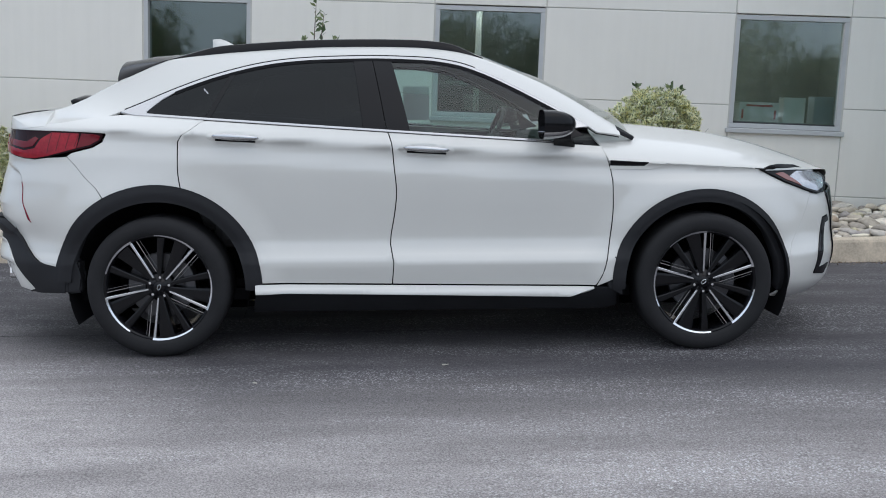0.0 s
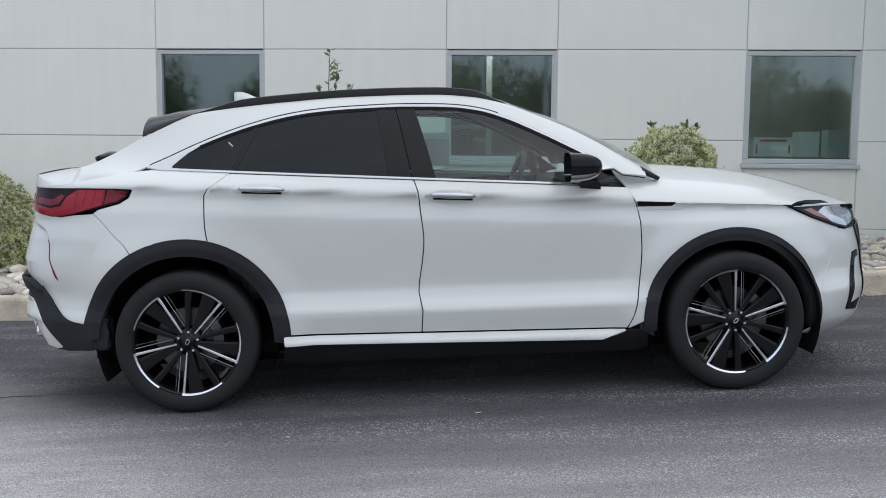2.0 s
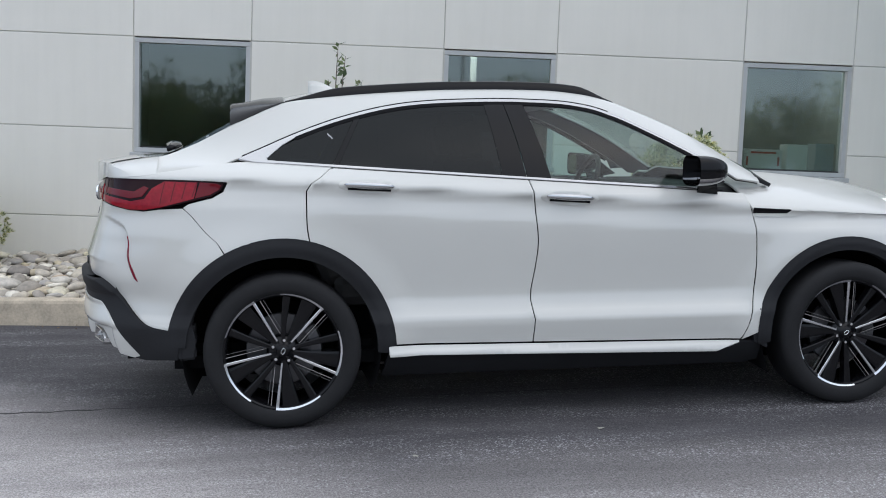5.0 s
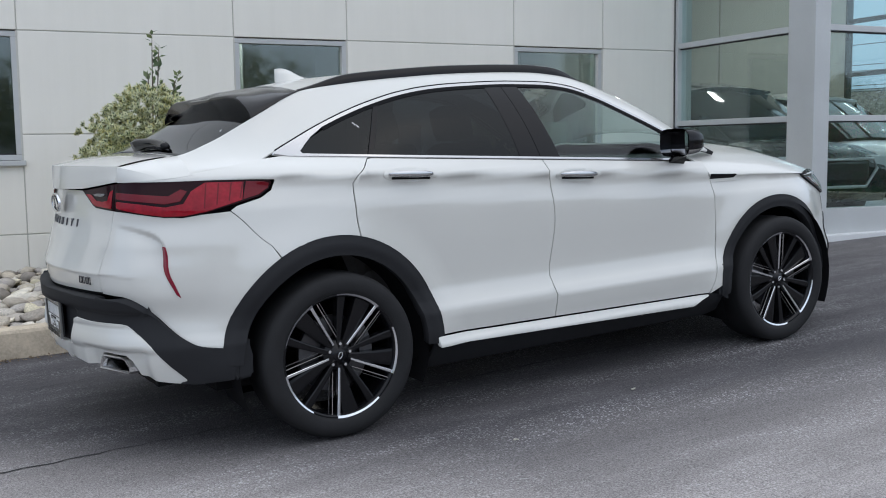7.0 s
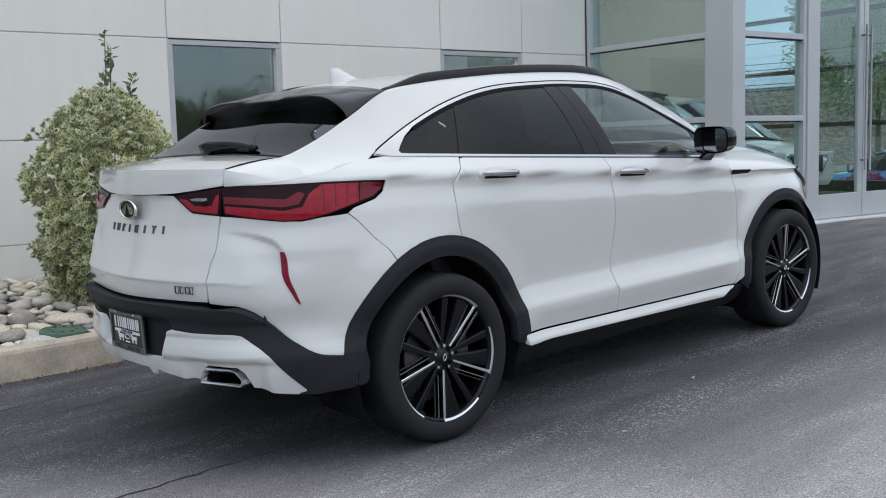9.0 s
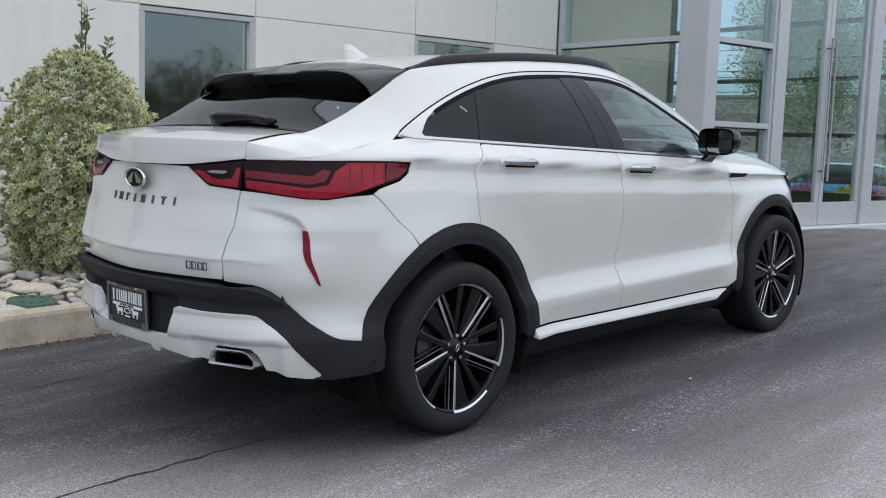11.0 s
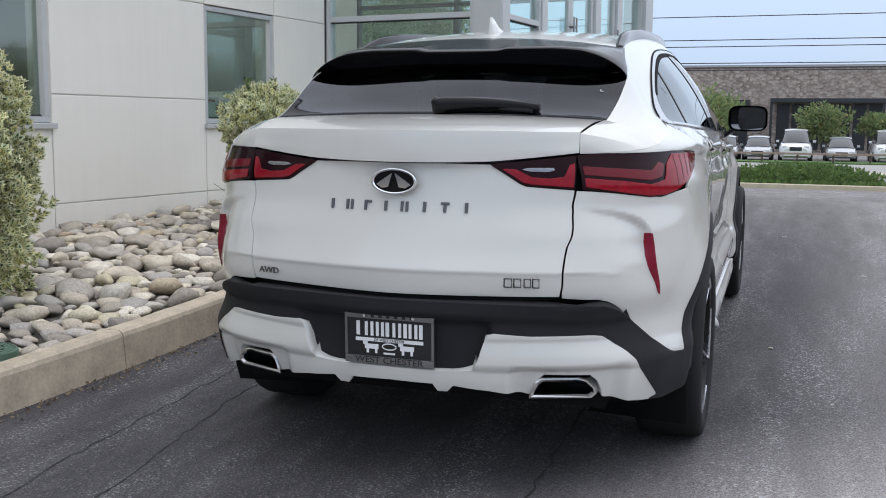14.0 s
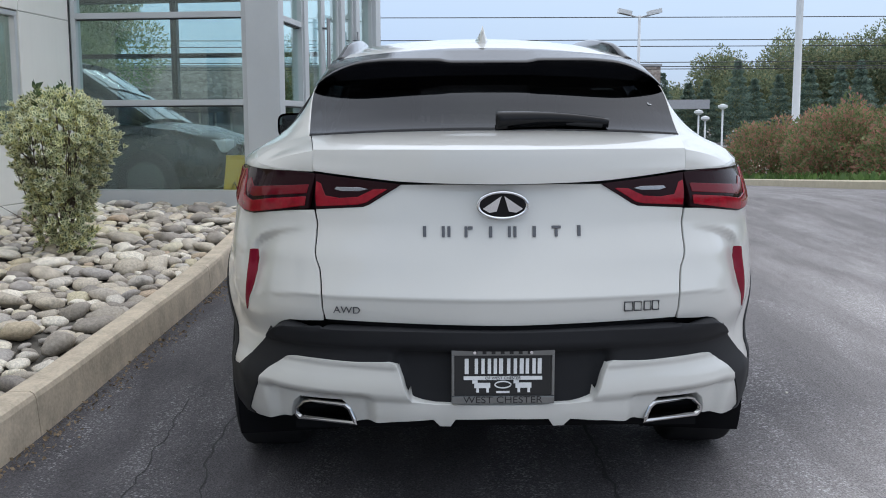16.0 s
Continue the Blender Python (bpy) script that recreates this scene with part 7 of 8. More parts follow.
# --- tail lamps
def build_lamps():
    l0 = L_of_y(0.576 + G, 1.10)
    outer = [(l0, 1.1425), (0.66, 1.147), (0.80, 1.147), (1.05, 1.1435), (1.20, 1.1395), (1.322, 1.1305), (1.331, 1.122), (1.318, 1.098), (1.276, 1.071), (1.155, 1.045), (1.036, 1.019), (0.942, 1.0065), (0.852, 1.0075), (0.731, 1.022), (l0, 1.039)]
    lamps = patch("tail_lamp", shell, outer, SMOKE, car, lift=0.004, thick=0.03, step=0.014, label="smoked tail lamp with red light bands")
    red = [(l0 + 0.012, 1.047), (0.731, 1.028), (0.852, 1.0125), (0.942, 1.0110), (1.036, 1.0235), (1.155, 1.0495), (1.20, 1.0600), (1.215, 1.130), (1.05, 1.134), (0.985, 1.102), (0.945, 1.056), (0.86, 1.045), (0.74, 1.060), (l0 + 0.012, 1.072)]
    patch("light_band", shell, red, BRIGHTRED, lamps, lift=0.0085, thick=0.004, step=0.012)
    dim = [(l0 + 0.012, 1.084), (0.74, 1.072), (0.86, 1.060), (0.930, 1.068), (0.965, 1.104), (0.94, 1.112), (0.88, 1.088), (0.74, 1.098), (l0 + 0.012, 1.108)]
    patch("light_band", shell, dim, REDLENS, lamps, lift=0.008, thick=0.004, step=0.012)
    patch("light_band", shell, [(1.206, 1.0615), (1.272, 1.0765), (1.313, 1.1005), (1.320, 1.120), (1.300, 1.126), (1.228, 1.131)], REDLENS, lamps, lift=0.008, thick=0.004, step=0.012)
    for u in (1.03, 1.085, 1.14, 1.19):
        patch("lens_rib", shell, [(u, 1.034 + 0.2 * (u - 1.03)), (u + 0.005, 1.035 + 0.2 * (u - 1.03)), (u + 0.026, 1.131), (u + 0.021, 1.131)], REDLENS, lamps, lift=0.0098, thick=0.003, step=0.02)
    inner = tail_pts([(0.306, 1.1145), (0.408, 1.124), (0.570 - G, 1.1425), (0.570 - G, 1.038), (0.42, 1.047), (0.398, 1.056)])
    lamps = patch("tail_lamp", shell, inner, SMOKE, car, lift=0.004, thick=0.03, step=0.02, label="smoked inner tail lamp with reversing light")
    red = tail_pts([(0.345, 1.100), (0.41, 1.060), (0.435, 1.054), (0.562, 1.046), (0.562, 1.118), (0.549, 1.112), (0.535, 1.076), (0.49, 1.070), (0.435, 1.074), (0.385, 1.098)])
    patch("light_band", shell, red, BRIGHTRED, lamps, lift=0.0085, thick=0.004, step=0.012)
    clear = tail_pts([(0.405, 1.099), (0.43, 1.094), (0.485, 1.093), (0.505, 1.098), (0.50, 1.103), (0.43, 1.103)])
    patch("reversing_light", shell, clear, DARKCHROME, lamps, lift=0.008, thick=0.004, step=0.015)
    # slim reflector on the recess's outer flank
    o = [(0.836, 0.893), (0.857, 0.889), (0.874, 0.83), (0.894, 0.76), (0.917, 0.685), (0.902, 0.698), (0.874, 0.755), (0.850, 0.82), (0.838, 0.865)]
    patch("reflector", shell, o, REFLECT, car, lift=0.0035, thick=0.008, step=0.008, label="red vertical bumper reflector", lift_fn=rear_relief)
    head = side_pts([(3.105, 0.938), (3.159, 0.953), (3.22, 0.956), (3.312, 0.948), (3.405, 0.925), (3.482, 0.891), (3.520, 0.872), (3.497, 0.844), (3.485, 0.80), (3.437, 0.797), (3.375, 0.818), (3.252, 0.869), (3.159, 0.912)])
    lamps = patch("headlamp", shell, head, GLOSSBLACK, car, lift=0.014, thick=0.05, step=0.02, label="headlamp with clear lens and amber corner")
    patch("reflector_bowl", shell, side_pts([(3.27, 0.88), (3.33, 0.915), (3.42, 0.905), (3.478, 0.875), (3.473, 0.825), (3.43, 0.808), (3.38, 0.825), (3.31, 0.858)]), CLEARLAMP, lamps, lift=0.017, thick=0.004, step=0.02)
    patch("light_blade", shell, side_pts([(3.13, 0.934), (3.20, 0.944), (3.33, 0.936), (3.43, 0.912), (3.425, 0.904), (3.33, 0.924), (3.21, 0.930)]), PLATEWHITE, lamps, lift=0.018, thick=0.004, step=0.02)
    patch("amber_corner", shell, side_pts([(3.195, 0.908), (3.245, 0.913), (3.345, 0.842), (3.265, 0.873)]), AMBER, lamps, lift=0.018, thick=0.004, step=0.02)
    # wing vent
    patch("wing_vent", shell, side_pts([(2.303, 0.989), (2.50, 0.979), (2.478, 0.961), (2.303, 0.966)]), GLOSSBLACK, car, lift=0.005, thick=0.015, step=0.015)
    patch("vent_blade", shell, side_pts([(2.482, 0.962), (2.504, 0.978), (2.60, 0.972), (2.52, 0.945), (2.303, 0.947), (2.303, 0.962)]), PAINT, car, lift=0.006, thick=0.012, step=0.02)


build_lamps()


# --- rear bumper: black band, white valance, fins, tailpipes
VAL_TOP = eased([(0.449, 0.575), (0.60, 0.575), (0.660, 0.574), (0.694, 0.556), (0.735, 0.516), (0.780, 0.466), (0.830, 0.412), (0.872, 0.368), (0.890, 0.344), (0.850, 0.337)])  # upper edge of the white valance towards the corner


def build_bumper():
    half = tail_pts([(0.0, 0.684), (0.3, 0.686), (0.50, 0.688), (0.537, 0.690), (0.543, 0.697), (0.62, 0.691)]) + [(u, z - 0.003) for u, z in reversed(BAND_TOP[:-1])]
    half += side_pts([(-0.462, 0.40), (-0.47, 0.335), (-0.53, 0.332), (-0.600, 0.331)])
    low = [(u, z + 0.003) for u, z in reversed(VAL_TOP)] + tail_pts([(0.345, 0.580), (0.318, 0.572), (0.294, 0.503), (0.270, 0.459), (0.20, 0.452), (0.0, 0.452)])
    o = half + low
    full = o + [(-a, z) for a, z in reversed(o) if abs(a) > 1e-6]

    def band(a, z):
        p = shell(a, z)
        y = abs(p.y)
        h = 0.034 - 0.012 * smooth01((abs(a) - 0.58) / 0.28) - 0.016 * smooth01((abs(a) - 0.86) / 0.16)
        h += 0.010 * smooth01((z - 0.62) / 0.02) * (1 - smooth01((z - 0.690) / 0.016))
        return h - 0.040 * smooth01((0.335 - y) / 0.035) * smooth01((0.635 - z) / 0.025)
    patch("bumper_band", shell, full, CLAD, car, step=0.024, thick=0.05, mirror=False, lift_fn=band, label="black textured bumper band")
    # dark ledge under the tailgate
    o = tail_pts([(0.0, 0.702), (0.3, 0.703), (0.539, 0.704), (0.537, 0.690), (0.3, 0.682), (0.0, 0.680)])
    patch("bumper_ledge", shell, o + [(-a, z) for a, z in reversed(o) if abs(a) > 1e-6], INNER, car, step=0.03, lift=-0.012, mirror=False)
    top = tail_pts([(0.0, 0.455), (0.20, 0.455), (0.268, 0.462), (0.290, 0.505), (0.314, 0.576), (0.335, 0.583)]) + VAL_TOP
    bot = [(0.82, 0.340), (0.76, 0.350), (0.672, 0.364), (0.666, 0.390), (0.650, 0.424), (0.622, 0.446), (0.478, 0.449), (0.454, 0.427), (0.438, 0.380), (0.39, 0.392), (0.30, 0.405)] + tail_pts([(0.205, 0.410), (0.185, 0.388), (0.155, 0.388), (0.140, 0.412), (0.0, 0.416)])
    o = top + bot
    full = o + [(-a, z) for a, z in reversed(o) if abs(a) > 1e-6]
    patch("valance", shell, full, PAINT, car, step=0.014, thick=0.06, mirror=False, label="white lower bumper valance", lift_fn=lambda a, z: 0.046 - 0.017 * smooth01((abs(a) - 0.58) / 0.28) - (0.012 + 0.026 * smooth01((abs(a) - 0.36) / 0.05) * smooth01((0.76 - abs(a)) / 0.06)) * smooth01((0.482 - z) / 0.022) + 0.004 * smooth01((z - 0.560) / 0.008) - 0.010 * smooth01((z - 0.49) / 0.09) - 0.016 * smooth01((0.30 - abs(a)) / 0.14))
    for s in (1, -1):
        pipe = [(0.447, 0.368), (0.450, 0.386), (0.464, 0.422), (0.480, 0.435), (0.596, 0.435), (0.622, 0.427), (0.648, 0.398), (0.649, 0.380), (0.636, 0.368)]
        bm = bmesh.new()
        c = (sum(p[0] for p in pipe) / len(pipe), sum(p[1] for p in pipe) / len(pipe))
        rings = []
        for k, x in ((1.0, -0.76), (1.02, -0.852), (1.0, -0.862), (0.94, -0.864), (0.87, -0.858), (0.84, -0.841), (0.80, -0.70)):
            rings.append([bm.verts.new((x + 0.36 * (y - 0.55), -s * (c[0] + (y - c[0]) * k), c[1] + (z - c[1]) * (k if k >= 1 else 1 - (1 - k) * 2.6))) for y, z in pipe])
        for r0, r1 in zip(rings, rings[1:]):
            for i in range(len(pipe)):
                bm.faces.new((r0[i], r0[(i + 1) % len(pipe)], r1[(i + 1) % len(pipe)], r1[i]))
        bmesh.ops.recalc_face_normals(bm, faces=bm.faces)
        tp = part("tailpipe", bm, SATIN, car, "brushed steel trapezoid tailpipe trim")
        bm = bmesh.new()
        bm.faces.new([bm.verts.new((-0.77, -s * (c[0] + (y - c[0]) * 0.86), c[1] + (z - c[1]) * 0.66)) for y, z in pipe])
        part("pipe_throat", bm, INNER, tp)


build_bumper()


# --- plate, badge, letters
def text_mesh(body, size, material, name="lettering", depth=0.0008):
    cu = bpy.data.curves.new(name, "FONT")
    cu.body, cu.size, cu.extrude = body, size, depth
    cu.align_x, cu.align_y = "CENTER", "CENTER"
    ob = bpy.data.objects.new(name, cu)
    scene.collection.objects.link(ob)
    bpy.context.view_layer.update()
    me = bpy.data.meshes.new_from_object(ob.evaluated_get(bpy.context.evaluated_depsgraph_get()))
    bpy.data.objects.remove(ob)
    me.materials.clear()
    me.materials.append(material)
    return me


BACK = Matrix(((0, 0, -1, 0), (-1, 0, 0, 0), (0, 1, 0, 0), (0, 0, 0, 1)))  # x to the right, y up, seen from behind


def build_plate():
    plate = thing("number_plate", "", "")
    plate.parent = car
    plate.name = "number_plate"
    x = -0.984
    part("plate_panel", box(x, x + 0.012, -0.152, 0.152, 0.470, 0.625, 0.002), PLATEBLACK, plate)
    fr = bmesh.new()
    add_box(fr, x - 0.006, x + 0.004, -0.155, 0.155, 0.613, 0.631, 0.002)
    add_box(fr, x - 0.006, x + 0.004, -0.155, 0.155, 0.463, 0.487, 0.002)
    add_box(fr, x - 0.006, x + 0.004, -0.155, -0.146, 0.488, 0.613, 0.002)
    add_box(fr, x - 0.006, x + 0.004, 0.146, 0.155, 0.488, 0.613, 0.002)
    part("plate_frame", fr, PLATEFRAME, plate, "chrome dealer frame with dark lettering")
    ob = part_mesh("lettering", text_mesh("WEST CHESTER", 0.029, PLATEBLACK), plate)
    ob.matrix_local = Matrix.Translation((x - 0.0068, 0, 0.4755)) @ BACK @ Matrix.Diagonal((1.18, 1.0, 1.0, 1))
    for k in range(7):
        part("mark", box(x - 0.0068, x - 0.005, -0.085 + k * 0.027, -0.085 + k * 0.027 + 0.012, 0.618, 0.629), PLATEBLACK, plate)

    def mark(y0, y1, z0, z1):
        part("mark", box(x - 0.0025, x - 0.0005, y0, y1, z0, z1), PLATEWHITE, plate)
    for y0, w in ((0.115, 0.012), (0.085, 0.030), (0.046, 0.028), (0.012, 0.012), (-0.012, 0.030), (-0.050, 0.012), (-0.068, 0.030), (-0.104, 0.012)):
        if w > 0.02:
            mark(y0 - w, y0 - w + 0.010, 0.556, 0.603)
            mark(y0 - 0.010, y0, 0.556, 0.603)
        else:
            mark(y0 - w, y0, 0.556, 0.603)
    mark(-0.118, 0.118, 0.537, 0.5485)
    ob = part_mesh("lettering", text_mesh("OF WEST CHESTER", 0.0125, PLATEBLACK), plate)
    ob.matrix_local = Matrix.Translation((x - 0.0032, 0, 0.5428)) @ BACK
    for y0 in (0.062, -0.062):
        bm = bmesh.new()
        for p in ((-0.024, 0.024, 0.512, 0.528), (-0.020, -0.012, 0.498, 0.512), (0.010, 0.018, 0.498, 0.512), (0.014, 0.030, 0.526, 0.536)):
            add_box(bm, x - 0.0025, x - 0.0005, y0 + p[0], y0 + p[1], p[2], p[3])
        part("plate_figure", bm, PLATEWHITE, plate)
    mark(-0.020, 0.020, 0.496, 0.502)
    ring = bmesh.new()
    add_tube(ring, [(x - 0.002, 0.024 * math.cos(a), 0.522 + 0.010 * math.sin(a)) for a in [2 * math.pi * k / 20 for k in range(21)]], 0.0022, 6)
    part("plate_ring", ring, PLATEWHITE, plate)
    for y in (-0.085, 0.085):
        b = part("screw", lathe([(0.0, 0.0), (0.005, 0.0), (0.006, 0.002), (0.006, 0.005)], 12, "y"), CHROME, plate)
        b.matrix_local = Matrix.Translation((x - 0.009, y, 0.623)) @ pose(0, 0, 0, 0, 0, -90)
    # emblem: plain ring with two rising bars
    badge = thing("emblem", "", "")
    badge.parent = car
    ex, ez = -0.926, 1.058
    a, b = 0.079, 0.043
    bm = bmesh.new()
    n = 56
    rr = []
    for k, d in ((1.0, 0.0), (1.0, 0.008), (0.97, 0.011), (0.91, 0.011), (0.87, 0.007)):
        rr.append([bm.verts.new((ex - d, a * k * math.cos(2 * math.pi * i / n), ez + b * (k if k == 1.0 else 1 - (1 - k) * 1.5) * math.sin(2 * math.pi * i / n))) for i in range(n)])
    for r0, r1 in zip(rr, rr[1:]):
        for i in range(n):
            bm.faces.new((r0[i], r0[(i + 1) % n], r1[(i + 1) % n], r1[i]))
    bmesh.ops.recalc_face_normals(bm, faces=bm.faces)
    part("emblem_ring", bm, CHROME, badge, smooth=True)
    bm = bmesh.new()
    bm.faces.new([bm.verts.new((ex - 0.005, a * 0.88 * math.cos(2 * math.pi * i / n), ez + b * 0.82 * math.sin(2 * math.pi * i / n))) for i in range(n)])
    part("emblem_field", bm, GLOSSBLACK, badge)
    bm = bmesh.new()
    for s in (1, -1):
        add_prism(bm, [(ex - 0.006, s * 0.004, ez + 0.028), (ex - 0.006, s * 0.060, ez - 0.010), (ex - 0.006, s * 0.040, ez - 0.022), (ex - 0.006, s * 0.018, ez - 0.018)], (-0.004, 0, 0))
    bmesh.ops.recalc_face_normals(bm, faces=bm.faces)
    part("emblem_bars", bm, CHROME, badge)
    # spaced brand marks under the emblem, as plain bars
    lab = (("1", 0.233), ("n", 0.168), ("f", 0.101), ("1", 0.035), ("n", -0.030), ("1", -0.097), ("t", -0.164), ("1", -0.234))
    for k, yy in lab:
        bm = bmesh.new()
        y = -yy
        ll = L_of_y(abs(y) + 1e-4, 0.976)
        xx = tail(ll, 0.976).x - 0.0005

        def bar(y0, y1, z0, z1):
            add_box(bm, xx - 0.005, xx + 0.003, -y1 - 0.0, -y0 - 0.0, z0, z1, 0.001)
        if k == "1":
            bar(y - 0.005, y + 0.005, 0.960, 0.992)
        elif k == "n":
            bar(y - 0.013, y - 0.004, 0.960, 0.992)
            bar(y + 0.004, y + 0.013, 0.960, 0.992)
        elif k == "f":
            bar(y - 0.012, y - 0.003, 0.960, 0.992)
            bar(y - 0.002, y + 0.013, 0.983, 0.992)
        else:
            bar(y - 0.014, y + 0.014, 0.984, 0.992)
            bar(y - 0.0045, y + 0.0045, 0.960, 0.983)
        for v in bm.verts:
            v.co.x += tail(ll, v.co.z).x - tail(ll, 0.976).x
        part("badge_letter", bm, BADGE, car)
    # model badge as plain bars, drive badge lettered
    for yy, w in ((0.371, 0.024), (0.401, 0.022), (0.433, 0.020), (0.459, 0.020)):
        xx = tail(L_of_y(yy, 0.75), 0.75).x
        bm = bmesh.new()
        o = [(0, 0.735), (w, 0.735), (w, 0.762), (0, 0.762)]
        add_tube(bm, [(xx - 0.003 + 0.02 * (q[0] / 0.024) * 0.1, -(yy + q[0]), q[1]) for q in o + o[:1]], 0.0024, 6)
        part("badge_letter", bm, BADGE, car)
    xx = tail(L_of_y(0.47, 0.75), 0.75).x
    ob = part_mesh("lettering", text_mesh("AWD", 0.030, BADGE, depth=0.0015), car)
    ob.matrix_local = Matrix.Translation((xx - 0.005, 0.47, 0.738)) @ pose(0, 0, 0, 0, 0, -10) @ BACK @ Matrix.Diagonal((1.15, 1, 1, 1))


build_plate()


# --- spoiler, wiper, fin, rails
def build_roof_things():
    bm = bmesh.new()
    rows = []
    n = 64
    for k in range(n + 1):
        t = -1 + 2 * k / n
        y = 0.622 * t
        e = abs(t)
        fall = 0.0
        fold = smooth01((e - 0.70) / 0.30) ** 1.5
        dip = 0.008 * (1 - smooth01((e - 0.22) / 0.08))
        zt = 1.503 - dip - 0.098 * fall - 0.012 * smooth01((e - 0.55) / 0.3)
        xt = -0.240 + 0.05 * fall + 0.015 * e * e
        yr = min(abs(y), 0.572) * (1 if t > 0 else -1)
        xr = 0.02 - 0.09 * fall
        wr = w_of_y(xr, abs(yr))
        zr = upper(xr, max(0.5, wr)).z + 0.004
        yl = y * 0.985
        zl = 1.398 + 0.012 * (1 - smooth01((e - 0.25) / 0.1))
        prof = [(xr + 0.02, yr, zr - 0.012), (xr, yr, zr), (xr - 0.10, yr + (y - yr) * 0.4, zr + (zt - zr) * 0.35 + 0.006 * (1 - fall)), (xt + 0.06, y, zt + 0.006), (xt + 0.008, y, zt), (xt, y, zt - 0.006), (xt + 0.004, y, zt - 0.020 * (1 - 0.5 * fall)), (xt + 0.078, yl, min(zl, zt - 0.012)), (xt + 0.14, yl, min(zl, zt - 0.014) + 0.03)]
        ring = []
        for px, py, pz in prof:
            q = upper(max(px, -0.25), 0.5)
            end = Vector((q.x, q.y * (-1 if t > 0 else 1), q.z + 0.003))
            ring.append(bm.verts.new(Vector((px, py, pz)).lerp(end, fold)))
        rows.append(ring)
    for r0, r1 in zip(rows, rows[1:]):
        for j in range(len(r0) - 1):
            bm.faces.new((r0[j], r0[j + 1], r1[j + 1], r1[j]))
    bm.faces.new(rows[0])
    bm.faces.new(list(reversed(rows[-1])))
    bmesh.ops.recalc_face_normals(bm, faces=bm.faces)
    ob = part("spoiler", bm, SPOILERBLACK, car, "gloss black roof spoiler over the rear glass", smooth=True)
    ob.data.set_sharp_from_angle(angle=radians(35))
    # wiper on the rear glass
    wip = thing("wiper", "", "")
    wip.parent = car

    def on_glass(x, y, h):
        p = upper(x, w_of_y(x, abs(y)))
        return Vector((p.x - h * 0.4, y, p.z + h))
    bm = bmesh.new()
    prev = None
    for k in range(15):
        t = k / 14
        y = -0.005 - 0.375 * t
        xb = -0.565 + 0.035 * math.sin(t * 2.2)
        wd = 0.065 - 0.032 * t
        hh = 0.054 - 0.022 * t
        a = [on_glass(xb, y, 0.006), on_glass(xb, y, hh * 0.9), on_glass(xb + wd * 0.5, y, hh), on_glass(xb + wd, y, hh * 0.6), on_glass(xb + wd, y, 0.006)]
        ring = [bm.verts.new(p) for p in a]
        if prev:
            for j in range(5):
                bm.faces.new((prev[j], prev[(j + 1) % 5], ring[(j + 1) % 5], ring[j]))
        else:
            bm.faces.new(ring)
        prev = ring
    bm.faces.new(list(reversed(prev)))
    bmesh.ops.recalc_face_normals(bm, faces=bm.faces)
    part("wiper_arm", bm, GLOSSBLACK, wip, smooth=True)
    part("wiper_blade", tube([on_glass(-0.53, -0.04, 0.012), on_glass(-0.52, -0.20, 0.012), on_glass(-0.535, -0.36, 0.012)], 0.008, 8), RUBBER, wip)
    # small pale mark in the corner of the rear glass
    arcp = [on_glass(-0.335 + 0.006 * math.cos(a), -0.560 + 0.006 * math.sin(a), 0.002) for a in [radians(40 + 20 * k) for k in range(11)]]
    part("glass_mark", tube(arcp, 0.0014, 6), PLATEWHITE, car)
    # fin
    bm = bmesh.new()
    rows = []
    for k in range(9):
        t = k / 8
        x = 0.345 - 0.185 * t
        h = 0.066 * smooth01(t * 1.15)
        wd = 0.026 * math.sin(math.pi * (0.15 + 0.8 * t)) + 0.004
        zb = upper(x, 1.0).z - 0.004
        xt = x + 0.0
        rows.append([bm.verts.new(p) for p in ((x, -wd, zb), (xt, -wd * 0.45, zb + h * 0.6), (xt, 0, zb + h + 0.004), (xt, wd * 0.45, zb + h * 0.6), (x, wd, zb))])
    for r0, r1 in zip(rows, rows[1:]):
        for j in range(4):
            bm.faces.new((r0[j], r0[j + 1], r1[j + 1], r1[j]))
    bm.faces.new(rows[-1])
    bm.faces.new(rows[0])
    bmesh.ops.recalc_face_normals(bm, faces=bm.faces)
    part("antenna_fin", bm, PAINT, car, "white shark-fin antenna", smooth=True)
    for s in (1, -1):
        bm = bmesh.new()
        prev = None
        for k in range(41):
            t = k / 40
            x = 0.03 + 1.64 * t
            ze = upper(x, 0.52)
            lift = 0.033 * smooth01(t / 0.17) * smooth01((1 - t) / 0.12)
            y = ze.y * s
            z = ze.z
            ring = [bm.verts.new(p) for p in ((x, y - 0.020 * s, z - 0.006), (x, y - 0.016 * s, z + lift), (x, y, z + lift + 0.005), (x, y + 0.014 * s, z + lift), (x, y + 0.018 * s, z - 0.004))]
            if prev:
                for j in range(4):
                    bm.faces.new((prev[j], prev[j + 1], ring[j + 1], ring[j]))
            else:
                bm.faces.new(ring)
            prev = ring
        bm.faces.new(list(reversed(prev)))
        bmesh.ops.recalc_face_normals(bm, faces=bm.faces)
        part("roof_rail", bm, GLOSSBLACK, car, "black roof rail", smooth=True)


build_roof_things()


